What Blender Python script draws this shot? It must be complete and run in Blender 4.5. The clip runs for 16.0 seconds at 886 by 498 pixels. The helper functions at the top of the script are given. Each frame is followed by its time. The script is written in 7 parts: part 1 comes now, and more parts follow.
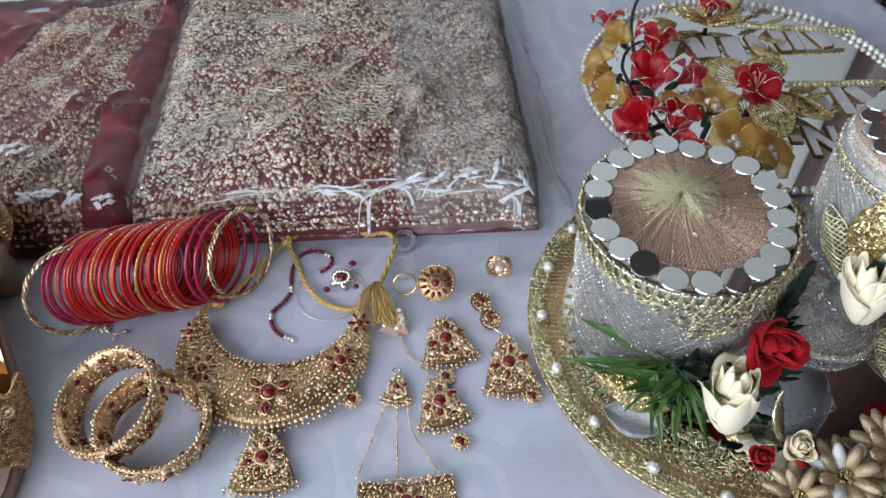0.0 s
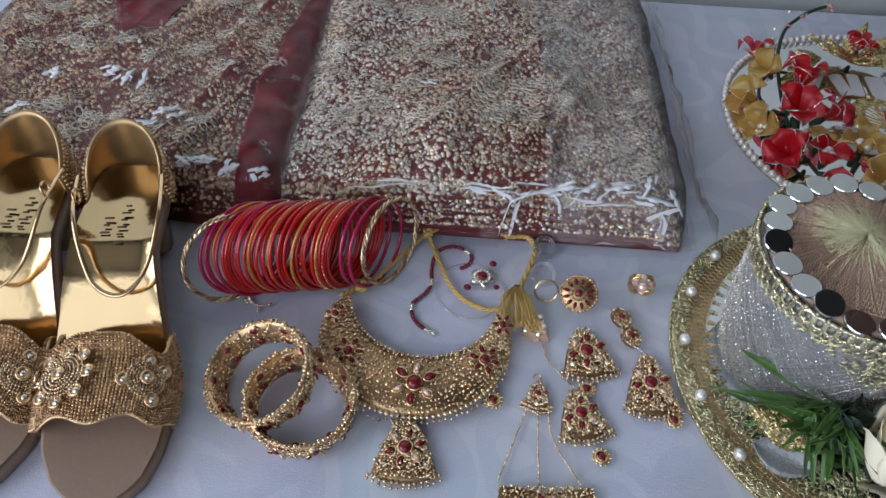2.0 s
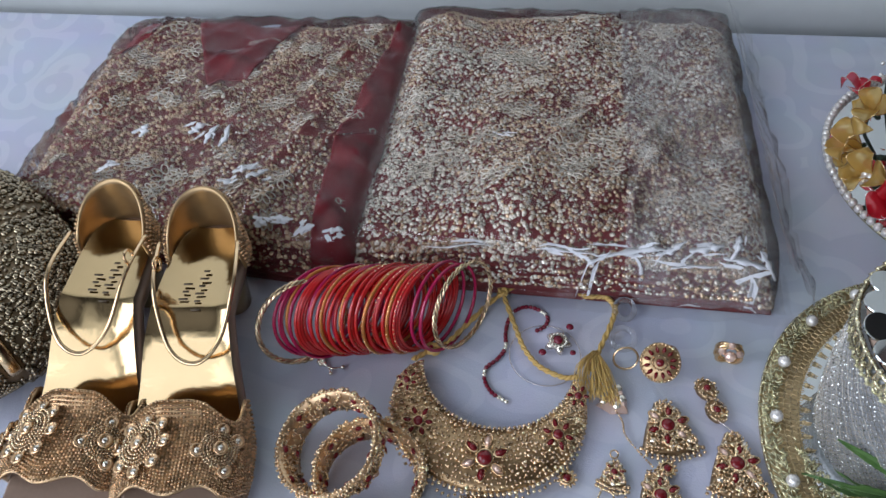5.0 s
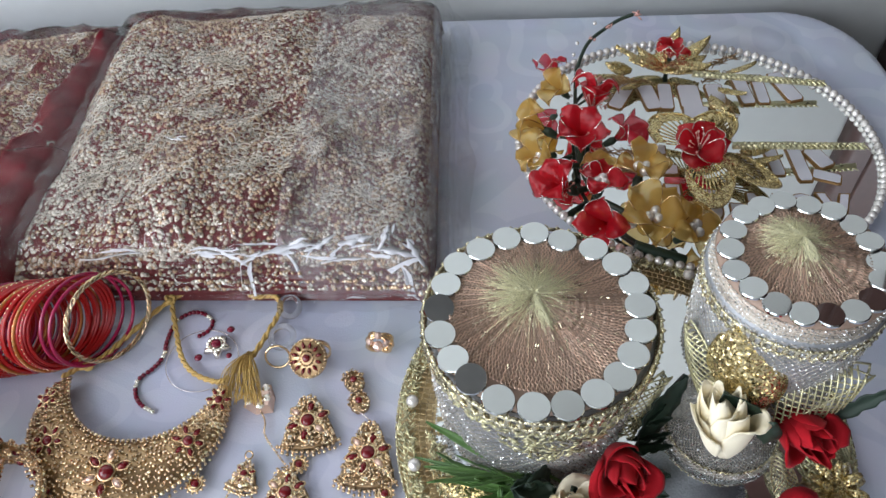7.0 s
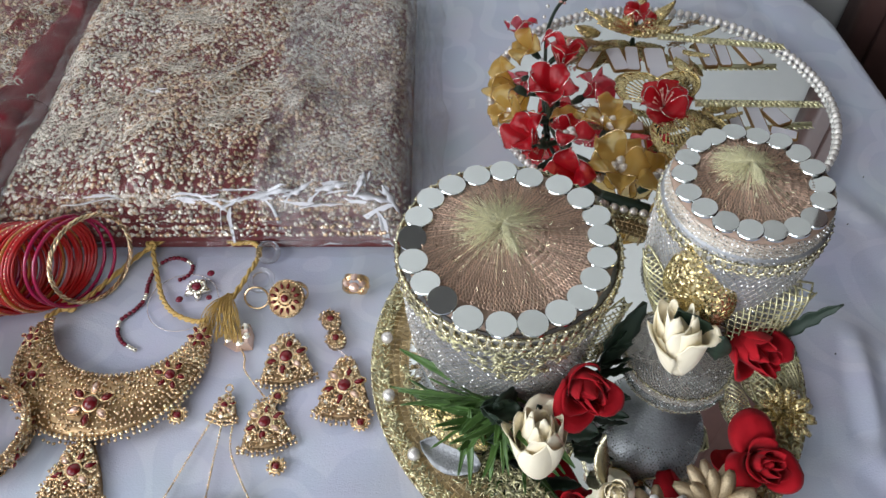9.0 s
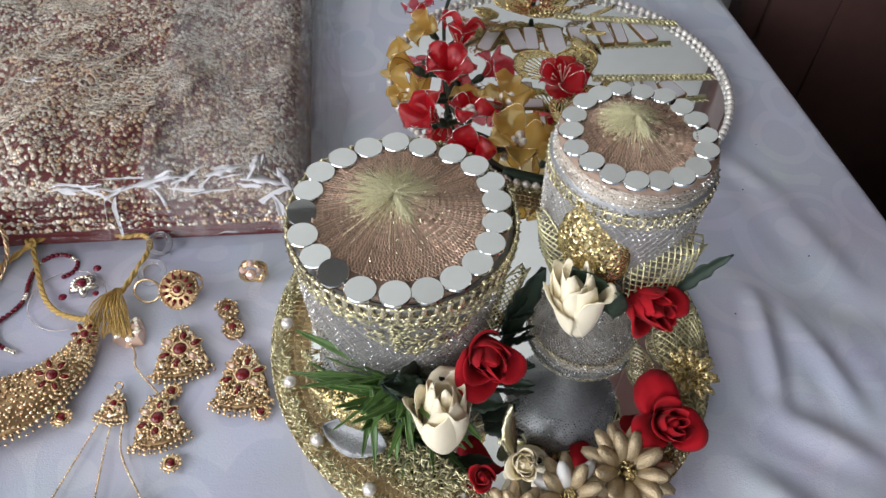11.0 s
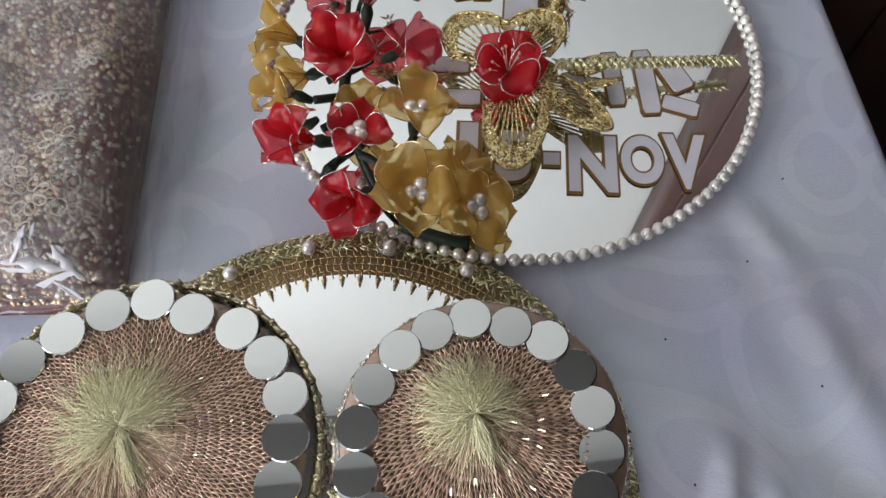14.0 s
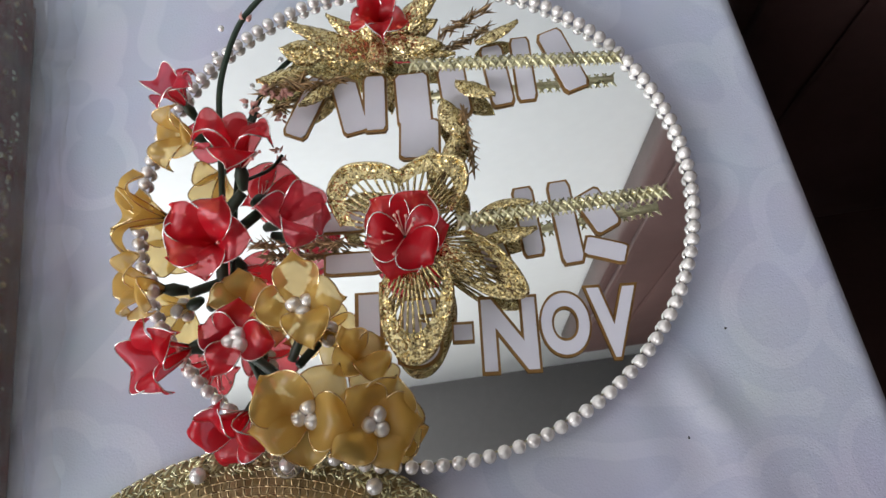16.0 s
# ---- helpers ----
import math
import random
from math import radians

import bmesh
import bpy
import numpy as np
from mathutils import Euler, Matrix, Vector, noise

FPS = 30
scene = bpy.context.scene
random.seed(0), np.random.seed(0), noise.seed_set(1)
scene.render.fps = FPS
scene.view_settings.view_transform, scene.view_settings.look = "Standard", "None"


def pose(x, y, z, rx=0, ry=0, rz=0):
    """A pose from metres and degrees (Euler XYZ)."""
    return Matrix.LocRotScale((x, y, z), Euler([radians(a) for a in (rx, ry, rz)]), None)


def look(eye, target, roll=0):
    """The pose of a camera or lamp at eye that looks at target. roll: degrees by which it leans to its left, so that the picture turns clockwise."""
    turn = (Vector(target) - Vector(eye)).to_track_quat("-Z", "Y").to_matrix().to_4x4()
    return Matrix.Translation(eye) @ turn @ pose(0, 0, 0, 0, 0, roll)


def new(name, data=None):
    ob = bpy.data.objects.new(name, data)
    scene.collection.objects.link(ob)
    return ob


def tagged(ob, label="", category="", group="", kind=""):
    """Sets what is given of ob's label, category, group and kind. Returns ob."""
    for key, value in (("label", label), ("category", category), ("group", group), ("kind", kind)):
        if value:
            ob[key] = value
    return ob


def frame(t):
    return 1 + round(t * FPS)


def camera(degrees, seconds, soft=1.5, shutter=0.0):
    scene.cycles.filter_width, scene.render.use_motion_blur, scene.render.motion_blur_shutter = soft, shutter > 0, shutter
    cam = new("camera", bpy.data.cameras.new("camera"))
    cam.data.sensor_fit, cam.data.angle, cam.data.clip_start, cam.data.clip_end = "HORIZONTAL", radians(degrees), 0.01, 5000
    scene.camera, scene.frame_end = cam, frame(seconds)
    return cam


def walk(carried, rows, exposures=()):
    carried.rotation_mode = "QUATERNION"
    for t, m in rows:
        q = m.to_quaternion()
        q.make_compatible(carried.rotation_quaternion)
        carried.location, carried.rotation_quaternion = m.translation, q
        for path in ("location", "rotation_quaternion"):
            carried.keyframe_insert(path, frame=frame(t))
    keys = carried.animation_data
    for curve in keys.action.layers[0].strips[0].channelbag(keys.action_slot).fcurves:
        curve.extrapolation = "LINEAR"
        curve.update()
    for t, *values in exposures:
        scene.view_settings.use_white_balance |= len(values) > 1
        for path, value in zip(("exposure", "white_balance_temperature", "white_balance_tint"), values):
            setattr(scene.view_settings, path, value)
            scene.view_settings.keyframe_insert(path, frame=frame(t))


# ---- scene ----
cam = camera(60.2, 16.0)
PATH = [
    (0, (0.024, 0.016, 0.468), (-0.023, 1.326, -1.043), -0.0),
    (0.5, (-0.008, 0.016, 0.478), (-0.053, 1.327, -1.032), 2.3),
    (1, (-0.045, 0.006, 0.472), (-0.126, 1.32, -1.034), 3.9),
    (1.5, (-0.051, 0.008, 0.478), (-0.148, 1.32, -1.028), 4.0),
    (2, (-0.065, 0.011, 0.467), (-0.187, 1.311, -1.048), 4.3),
    (2.5, (-0.094, 0.01, 0.469), (-0.241, 1.3, -1.052), 4.8),
    (3, (-0.134, 0.008, 0.472), (-0.316, 1.274, -1.065), 5.3),
    (3.2, (-0.146, 0.008, 0.474), (-0.349, 1.268, -1.065), 4.9),
    (5.5, (0.001, 0.078, 0.491), (-0.353, 1.341, -1.019), -4.9),
    (6, (0.072, 0.097, 0.493), (-0.21, 1.368, -1.026), -4.2),
    (6.5, (0.121, 0.103, 0.482), (-0.107, 1.379, -1.041), -3.1),
    (7, (0.153, 0.098, 0.479), (-0.056, 1.373, -1.048), -2.9),
    (7.5, (0.168, 0.085, 0.478), (-0.023, 1.352, -1.057), -2.5),
    (8, (0.169, 0.077, 0.479), (-0.011, 1.347, -1.056), -2.0),
    (8.5, (0.167, 0.069, 0.474), (-0.011, 1.336, -1.064), -2.1),
    (8.7, (0.16, 0.064, 0.475), (-0.011, 1.326, -1.067), -1.7),
    (10.8, (0.164, 0.039, 0.447), (0.197, 1.342, -1.07), 2.8),
    (11, (0.182, 0.05, 0.449), (0.216, 1.344, -1.076), 2.6),
    (11.5, (0.212, 0.075, 0.441), (0.244, 1.347, -1.102), 2.8),
    (12, (0.228, 0.111, 0.426), (0.247, 1.303, -1.18), 3.0),
    (12.5, (0.237, 0.161, 0.421), (0.236, 1.22, -1.276), 3.1),
    (13, (0.256, 0.228, 0.417), (0.233, 1.158, -1.354), 2.7),
    (13.5, (0.271, 0.273, 0.413), (0.213, 1.142, -1.387), 1.0),
    (14, (0.284, 0.313, 0.409), (0.202, 1.137, -1.411), -1.2),
    (14.5, (0.297, 0.352, 0.414), (0.206, 1.137, -1.423), -3.3),
    (15, (0.302, 0.401, 0.419), (0.217, 1.145, -1.435), -4.1),
    (15.5, (0.313, 0.439, 0.415), (0.234, 1.126, -1.462), -5.7),
    (16, (0.336, 0.469, 0.412), (0.246, 1.118, -1.478), -9.2),
]
EXPOSURES = [(0.0, 0.02, 6150, 10), (1.0, -0.43, 6050, 10), (2.0, -0.42, 6000, 10), (3.0, -0.43, 5950, 10), (5.5, -0.20, 5950, 10), (6.0, -0.08, 6100, 10), (6.5, 0.12, 6250, 10), (7.5, 0.18, 6300, 10), (8.5, 0.12, 6400, 10), (11.0, 0.10, 6700, 12), (12.5, 0.02, 6700, 13), (13.5, 0.12, 6700, 13), (14.5, 0.36, 6650, 13), (16.0, 0.55, 6650, 13)]
walk(cam, [(t, look(eye, target, roll)) for t, eye, target, roll in PATH], EXPOSURES)

# ---------------------------------------------------------------- light
world = bpy.data.worlds.new("world")
scene.world = world
world.use_nodes = True
wn = world.node_tree
sky = wn.nodes.new("ShaderNodeTexSky")
sky.sky_type, sky.sun_disc = "NISHITA", False
sky.sun_elevation, sky.sun_rotation = radians(40), radians(200)
wn.links.new(sky.outputs[0], wn.nodes["Background"].inputs[0])
wn.nodes["Background"].inputs[1].default_value = 0.1

ROOM = Matrix.Translation((0.50, 0.875, 0.0)) @ Matrix.Rotation(radians(7), 4, "Z")


def area_lamp(name, m, sx, sy, watts, colour):
    d = bpy.data.lights.new(name, "AREA")
    d.shape, d.size, d.size_y, d.energy, d.color = "RECTANGLE", sx, sy, watts, colour
    o = new(name, d)
    o.matrix_world = m
    return o


# daylight through the window behind the camera, and through the one on the left
area_lamp("window_light", ROOM @ look((-1.45, -2.12, 1.15), (-1.45, 0.0, 1.15)), 1.7, 1.5, 22, (0.92, 0.955, 1.04))
area_lamp("window_light_left", ROOM @ look((-2.21, -1.2, 0.925), (0.0, -1.2, 0.925)), 1.2, 1.3, 31, (0.94, 0.97, 1.04))

# ---------------------------------------------------------------- materials


def node_mat(name):
    m = bpy.data.materials.new(name)
    m.use_nodes = True
    nt = m.node_tree
    return m, nt, nt.nodes["Principled BSDF"]


def mat(name, a, b=None, rough=0.5, metal=0.0, scale=300.0, bump=0.2, fine=4.0, isl=0.0, objr=0.0, sheen=0.0, trans=0.0, coat=0.0, spec=0.5, depth=0.0006):
    """Two colours mixed by noise at two sizes, with relief; isl / objr: how far single pieces differ in brightness."""
    m, nt, p = node_mat(name)
    b = b or tuple(0.7 * c for c in a)
    L = nt.links.new
    tc = nt.nodes.new("ShaderNodeTexCoord")
    n1 = nt.nodes.new("ShaderNodeTexNoise")
    n1.inputs["Scale"].default_value, n1.inputs["Detail"].default_value = scale, 5.0
    n2 = nt.nodes.new("ShaderNodeTexNoise")
    n2.inputs["Scale"].default_value, n2.inputs["Detail"].default_value = scale / fine / 3, 3.0
    L(tc.outputs["Object"], n1.inputs["Vector"])
    L(tc.outputs["Object"], n2.inputs["Vector"])
    mix = nt.nodes.new("ShaderNodeMath")
    mix.operation = "MULTIPLY_ADD"
    L(n1.outputs["Fac"], mix.inputs[0])
    mix.inputs[1].default_value = 0.9
    off = nt.nodes.new("ShaderNodeMath")
    off.operation = "MULTIPLY_ADD"
    L(n2.outputs["Fac"], off.inputs[0])
    off.inputs[1].default_value, off.inputs[2].default_value = 0.9, -0.4
    L(off.outputs[0], mix.inputs[2])
    col = nt.nodes.new("ShaderNodeMix")
    col.data_type = "RGBA"
    L(mix.outputs[0], col.inputs[0])
    col.inputs[6].default_value, col.inputs[7].default_value = (*b, 1), (*a, 1)
    out = col.outputs[2]
    if isl or objr:
        hs = nt.nodes.new("ShaderNodeHueSaturation")
        if isl:
            src = nt.nodes.new("ShaderNodeNewGeometry").outputs["Random Per Island"]
        else:
            src = nt.nodes.new("ShaderNodeObjectInfo").outputs["Random"]
        k = isl or objr
        ma = nt.nodes.new("ShaderNodeMapRange")
        L(src, ma.inputs[0])
        ma.inputs[3].default_value, ma.inputs[4].default_value = 1 - k, 1 + k
        L(ma.outputs[0], hs.inputs["Value"])
        L(out, hs.inputs["Color"])
        out = hs.outputs[0]
    L(out, p.inputs["Base Color"])
    p.inputs["Metallic"].default_value = metal
    p.inputs["Specular IOR Level"].default_value = spec
    rr = nt.nodes.new("ShaderNodeMapRange")
    L(n2.outputs["Fac"], rr.inputs[0])
    rr.inputs[3].default_value, rr.inputs[4].default_value = max(0.02, rough - 0.12), min(1, rough + 0.12)
    L(rr.outputs[0], p.inputs["Roughness"])
    if bump:
        bp = nt.nodes.new("ShaderNodeBump")
        bp.inputs["Strength"].default_value, bp.inputs["Distance"].default_value = bump, depth
        L(n1.outputs["Fac"], bp.inputs["Height"])
        L(bp.outputs[0], p.inputs["Normal"])
    p.inputs["Sheen Weight"].default_value = sheen
    p.inputs["Coat Weight"].default_value = coat
    p.inputs["Transmission Weight"].default_value = trans
    return m


def cloth_mat():
    """White damask: satin scrolls that only differ in gloss and slightly in tone, over a fine weave."""
    m, nt, p = node_mat("white_damask")
    L = nt.links.new
    tc = nt.nodes.new("ShaderNodeTexCoord")
    warp = nt.nodes.new("ShaderNodeTexNoise")
    warp.inputs["Scale"].default_value, warp.inputs["Detail"].default_value = 6.0, 1.0
    L(tc.outputs["Object"], warp.inputs["Vector"])
    add = nt.nodes.new("ShaderNodeVectorMath")
    add.operation = "MULTIPLY_ADD"
    L(warp.outputs["Color"], add.inputs[0])
    add.inputs[1].default_value = (0.16, 0.16, 0.0)
    L(tc.outputs["Object"], add.inputs[2])
    vo = nt.nodes.new("ShaderNodeTexVoronoi")
    vo.inputs["Scale"].default_value = 15.0
    L(add.outputs[0], vo.inputs["Vector"])
    wave = nt.nodes.new("ShaderNodeMath")
    wave.operation = "SINE"
    mul = nt.nodes.new("ShaderNodeMath")
    mul.operation = "MULTIPLY"
    mul.inputs[1].default_value = 17.0
    L(vo.outputs["Distance"], mul.inputs[0])
    L(mul.outputs[0], wave.inputs[0])
    ramp = nt.nodes.new("ShaderNodeMapRange")
    ramp.inputs[1].default_value, ramp.inputs[2].default_value = 0.25, 0.5
    L(wave.outputs[0], ramp.inputs[0])
    col = nt.nodes.new("ShaderNodeMix")
    col.data_type = "RGBA"
    col.inputs[6].default_value, col.inputs[7].default_value = (0.585, 0.615, 0.735, 1), (0.640, 0.665, 0.775, 1)
    L(ramp.outputs[0], col.inputs[0])
    big = nt.nodes.new("ShaderNodeTexNoise")
    big.inputs["Scale"].default_value, big.inputs["Detail"].default_value = 14.0, 4.0
    L(tc.outputs["Object"], big.inputs["Vector"])
    c2 = nt.nodes.new("ShaderNodeMix")
    c2.data_type, c2.blend_type = "RGBA", "MULTIPLY"
    c2.inputs[0].default_value = 0.22
    L(col.outputs[2], c2.inputs[6])
    L(big.outputs["Color"], c2.inputs[7])
    L(c2.outputs[2], p.inputs["Base Color"])
    rr = nt.nodes.new("ShaderNodeMapRange")
    L(ramp.outputs[0], rr.inputs[0])
    rr.inputs[3].default_value, rr.inputs[4].default_value = 0.66, 0.44
    L(rr.outputs[0], p.inputs["Roughness"])
    p.inputs["Sheen Weight"].default_value = 0.15
    weave = nt.nodes.new("ShaderNodeTexNoise")
    weave.inputs["Scale"].default_value, weave.inputs["Detail"].default_value = 900.0, 2.0
    L(tc.outputs["Object"], weave.inputs["Vector"])
    hsum = nt.nodes.new("ShaderNodeMath")
    hsum.operation = "MULTIPLY_ADD"
    L(big.outputs["Fac"], hsum.inputs[0])
    hsum.inputs[1].default_value = 5.0
    L(weave.outputs["Fac"], hsum.inputs[2])
    bp = nt.nodes.new("ShaderNodeBump")
    bp.inputs["Strength"].default_value, bp.inputs["Distance"].default_value = 0.35, 0.0007
    L(hsum.outputs[0], bp.inputs["Height"])
    L(bp.outputs[0], p.inputs["Normal"])
    return m


def film_mat(name, haze, wrinkle, rough=0.12, tone=(1, 1, 1)):
    """Clear plastic film: mostly see-through, a little milky, with gloss on its creases."""
    m, nt, p = node_mat(name)
    L = nt.links.new
    nt.nodes.remove(p)
    tc = nt.nodes.new("ShaderNodeTexCoord")
    n1 = nt.nodes.new("ShaderNodeTexNoise")
    n1.inputs["Scale"].default_value, n1.inputs["Detail"].default_value, n1.inputs["Distortion"].default_value = 26.0, 4.0, 1.6
    L(tc.outputs["Object"], n1.inputs["Vector"])
    bp = nt.nodes.new("ShaderNodeBump")
    bp.inputs["Strength"].default_value, bp.inputs["Distance"].default_value = wrinkle, 0.012
    L(n1.outputs["Fac"], bp.inputs["Height"])
    clear = nt.nodes.new("ShaderNodeBsdfTransparent")
    clear.inputs[0].default_value = (0.97, 0.97, 0.97, 1)
    milk = nt.nodes.new("ShaderNodeBsdfDiffuse")
    milk.inputs[0].default_value = (*[0.75 * c for c in tone], 1)
    L(bp.outputs[0], milk.inputs["Normal"])
    gloss = nt.nodes.new("ShaderNodeBsdfGlossy")
    gloss.inputs["Roughness"].default_value = rough
    L(bp.outputs[0], gloss.inputs["Normal"])
    fr = nt.nodes.new("ShaderNodeFresnel")
    fr.inputs["IOR"].default_value = 1.42
    hz = nt.nodes.new("ShaderNodeMapRange")
    hz.inputs[1].default_value, hz.inputs[2].default_value = 0.35, 0.7
    hz.inputs[3].default_value, hz.inputs[4].default_value = haze * 0.5, haze * 1.5
    L(n1.outputs["Fac"], hz.inputs[0])
    a = nt.nodes.new("ShaderNodeMixShader")
    L(hz.outputs[0], a.inputs[0])
    L(clear.outputs[0], a.inputs[1])
    L(milk.outputs[0], a.inputs[2])
    b = nt.nodes.new("ShaderNodeMixShader")
    L(fr.outputs[0], b.inputs[0])
    L(a.outputs[0], b.inputs[1])
    L(gloss.outputs[0], b.inputs[2])
    L(b.outputs[0], nt.nodes["Material Output"].inputs[0])
    return m


def nylon_mat(name, a, b, clear):
    """Stretched nylon: dyed, glossy, with light coming through."""
    m, nt, p = node_mat(name)
    L = nt.links.new
    tc = nt.nodes.new("ShaderNodeTexCoord")
    n1 = nt.nodes.new("ShaderNodeTexNoise")
    n1.inputs["Scale"].default_value, n1.inputs["Detail"].default_value = 90.0, 4.0
    L(tc.outputs["Object"], n1.inputs["Vector"])
    col = nt.nodes.new("ShaderNodeMix")
    col.data_type = "RGBA"
    L(n1.outputs["Fac"], col.inputs[0])
    col.inputs[6].default_value, col.inputs[7].default_value = (*b, 1), (*a, 1)
    L(col.outputs[2], p.inputs["Base Color"])
    p.inputs["Roughness"].default_value = 0.3
    tl = nt.nodes.new("ShaderNodeBsdfTranslucent")
    L(col.outputs[2], tl.inputs[0])
    tr = nt.nodes.new("ShaderNodeBsdfTransparent")
    tr.inputs[0].default_value = (*[min(1, 0.35 + c) for c in a], 1)
    m1 = nt.nodes.new("ShaderNodeMixShader")
    m1.inputs[0].default_value = 0.48
    L(p.outputs[0], m1.inputs[1])
    L(tl.outputs[0], m1.inputs[2])
    m2 = nt.nodes.new("ShaderNodeMixShader")
    m2.inputs[0].default_value = clear
    L(m1.outputs[0], m2.inputs[1])
    L(tr.outputs[0], m2.inputs[2])
    L(m2.outputs[0], nt.nodes["Material Output"].inputs[0])
    return m


def gem_mat(name, colour, rough=0.08):
    m, nt, p = node_mat(name)
    p.inputs["Base Color"].default_value = (*colour, 1)
    p.inputs["Roughness"].default_value = rough
    p.inputs["Coat Weight"].default_value = 0.3
    p.inputs["Specular IOR Level"].default_value = 0.4
    return m


def glitter_mat(name, a, b, cells):
    """Glued glitter: tiny flakes that each face their own way."""
    m, nt, p = node_mat(name)
    L = nt.links.new
    tc = nt.nodes.new("ShaderNodeTexCoord")
    vo = nt.nodes.new("ShaderNodeTexVoronoi")
    vo.inputs["Scale"].default_value = cells
    L(tc.outputs["Object"], vo.inputs["Vector"])
    sep = nt.nodes.new("ShaderNodeSeparateColor")
    L(vo.outputs["Color"], sep.inputs[0])
    col = nt.nodes.new("ShaderNodeMix")
    col.data_type = "RGBA"
    L(sep.outputs[0], col.inputs[0])
    col.inputs[6].default_value, col.inputs[7].default_value = (*b, 1), (*a, 1)
    L(col.outputs[2], p.inputs["Base Color"])
    p.inputs["Metallic"].default_value, p.inputs["Roughness"].default_value = 0.85, 0.25
    ge = nt.nodes.new("ShaderNodeNewGeometry")
    ma = nt.nodes.new("ShaderNodeVectorMath")
    ma.operation = "MULTIPLY_ADD"
    L(vo.outputs["Color"], ma.inputs[0])
    ma.inputs[1].default_value = (1.1, 1.1, 1.1)
    su = nt.nodes.new("ShaderNodeVectorMath")
    su.operation = "ADD"
    L(ge.outputs["Normal"], su.inputs[0])
    su.inputs[1].default_value = (-0.55, -0.55, -0.55)
    L(su.outputs[0], ma.inputs[2])
    no = nt.nodes.new("ShaderNodeVectorMath")
    no.operation = "NORMALIZE"
    L(ma.outputs[0], no.inputs[0])
    L(no.outputs[0], p.inputs["Normal"])
    return m


M_CLOTH = cloth_mat()
M_WALL = mat("wall_paint", (0.85, 0.87, 0.84), (0.79, 0.81, 0.78), 0.75, scale=60, bump=0.15)
M_CEIL = mat("ceiling_paint", (0.22, 0.21, 0.20), (0.18, 0.175, 0.165), 0.85, scale=40, bump=0.1)
M_FLOOR = mat("dark_floor", (0.105, 0.054, 0.047), (0.065, 0.034, 0.029), 0.35, scale=120, bump=0.1)
M_DARKWOOD = mat("dark_wood", (0.110, 0.058, 0.050), (0.068, 0.035, 0.030), 0.4, scale=60, bump=0.2)
M_GOLD = mat("gold_metal", (0.97, 0.77, 0.52), (0.64, 0.45, 0.26), 0.22, 0.95, scale=500, bump=0.3, isl=0.45)
M_GOLDB = mat("gold_smooth", (0.90, 0.68, 0.42), (0.75, 0.52, 0.28), 0.18, 1.0, scale=200, bump=0.05)
M_ANTIQ = mat("antique_gold", (0.62, 0.43, 0.24), (0.28, 0.18, 0.09), 0.35, 1.0, scale=600, bump=0.4, isl=0.35)
M_CRYST = mat("pale_crystal", (0.95, 0.90, 0.80), (0.75, 0.68, 0.55), 0.12, 0.85, scale=300, bump=0.0, isl=0.3)
M_RUBY = gem_mat("red_stone", (0.16, 0.008, 0.012))
M_RUBYL = gem_mat("bright_red_stone", (0.17, 0.006, 0.024))
M_CHAMP = mat("champagne_stone", (0.92, 0.70, 0.58), (0.75, 0.5, 0.4), 0.1, 0.6, scale=200, bump=0.0, isl=0.3)
M_PEARL = mat("pearl", (0.88, 0.84, 0.78), (0.76, 0.72, 0.68), 0.24, 0.45, scale=150, bump=0.05, coat=0.7, objr=0.08)
M_MIRROR, _nt, _p = node_mat("mirror_glass")
_p.inputs["Base Color"].default_value = (0.88, 0.90, 0.89, 1)
_p.inputs["Metallic"].default_value, _p.inputs["Roughness"].default_value = 1.0, 0.015
M_DISC, _nt, _p = node_mat("small_mirror")
_p.inputs["Base Color"].default_value = (0.63, 0.65, 0.64, 1)
_p.inputs["Metallic"].default_value, _p.inputs["Roughness"].default_value = 1.0, 0.03
M_MAROON = mat("maroon_silk", (0.24, 0.008, 0.018), (0.11, 0.005, 0.010), 0.6, 0.0, scale=60, bump=0.5, spec=0.15, depth=0.004)
M_NET = mat("maroon_net", (0.21, 0.022, 0.022), (0.06, 0.007, 0.008), 0.7, 0.0, scale=420, bump=0.6)
M_SEQ_G = mat("gold_sequin", (0.84, 0.62, 0.42), (0.46, 0.30, 0.18), 0.2, 0.55, scale=150, bump=0.0, isl=0.55)
M_SEQ_S = mat("silver_sequin", (0.98, 0.91, 0.79), (0.66, 0.57, 0.46), 0.2, 0.5, scale=150, bump=0.0, isl=0.45)
M_FILM = film_mat("clear_film", 0.028, 0.45, 0.05)
M_FILM2 = film_mat("milky_film", 0.15, 0.5, 0.2)
M_FILM3 = film_mat("crumpled_film", 0.06, 1.0, 0.05)
M_FOOT = film_mat("netted_clear_plastic", 0.34, 0.3, 0.15, (0.80, 0.80, 0.76))
# white for printed marks and for highlights painted on the film
M_PRINT_SHEEN = mat("white_print_and_sheen", (0.80, 0.80, 0.82), (0.65, 0.65, 0.68), 0.5, scale=80, bump=0.0)
M_TRIM = mat("gold_green_trim", (0.82, 0.78, 0.52), (0.46, 0.42, 0.22), 0.28, 0.7, scale=700, bump=0.3, isl=0.45)
M_TRIMB = mat("tan_gold_trim", (0.66, 0.52, 0.30), (0.40, 0.29, 0.14), 0.35, 0.6, scale=700, bump=0.3, isl=0.4)
M_TRIMS = mat("pale_gold_trim", (0.85, 0.80, 0.58), (0.55, 0.48, 0.28), 0.25, 0.85, scale=600, bump=0.3, isl=0.4)
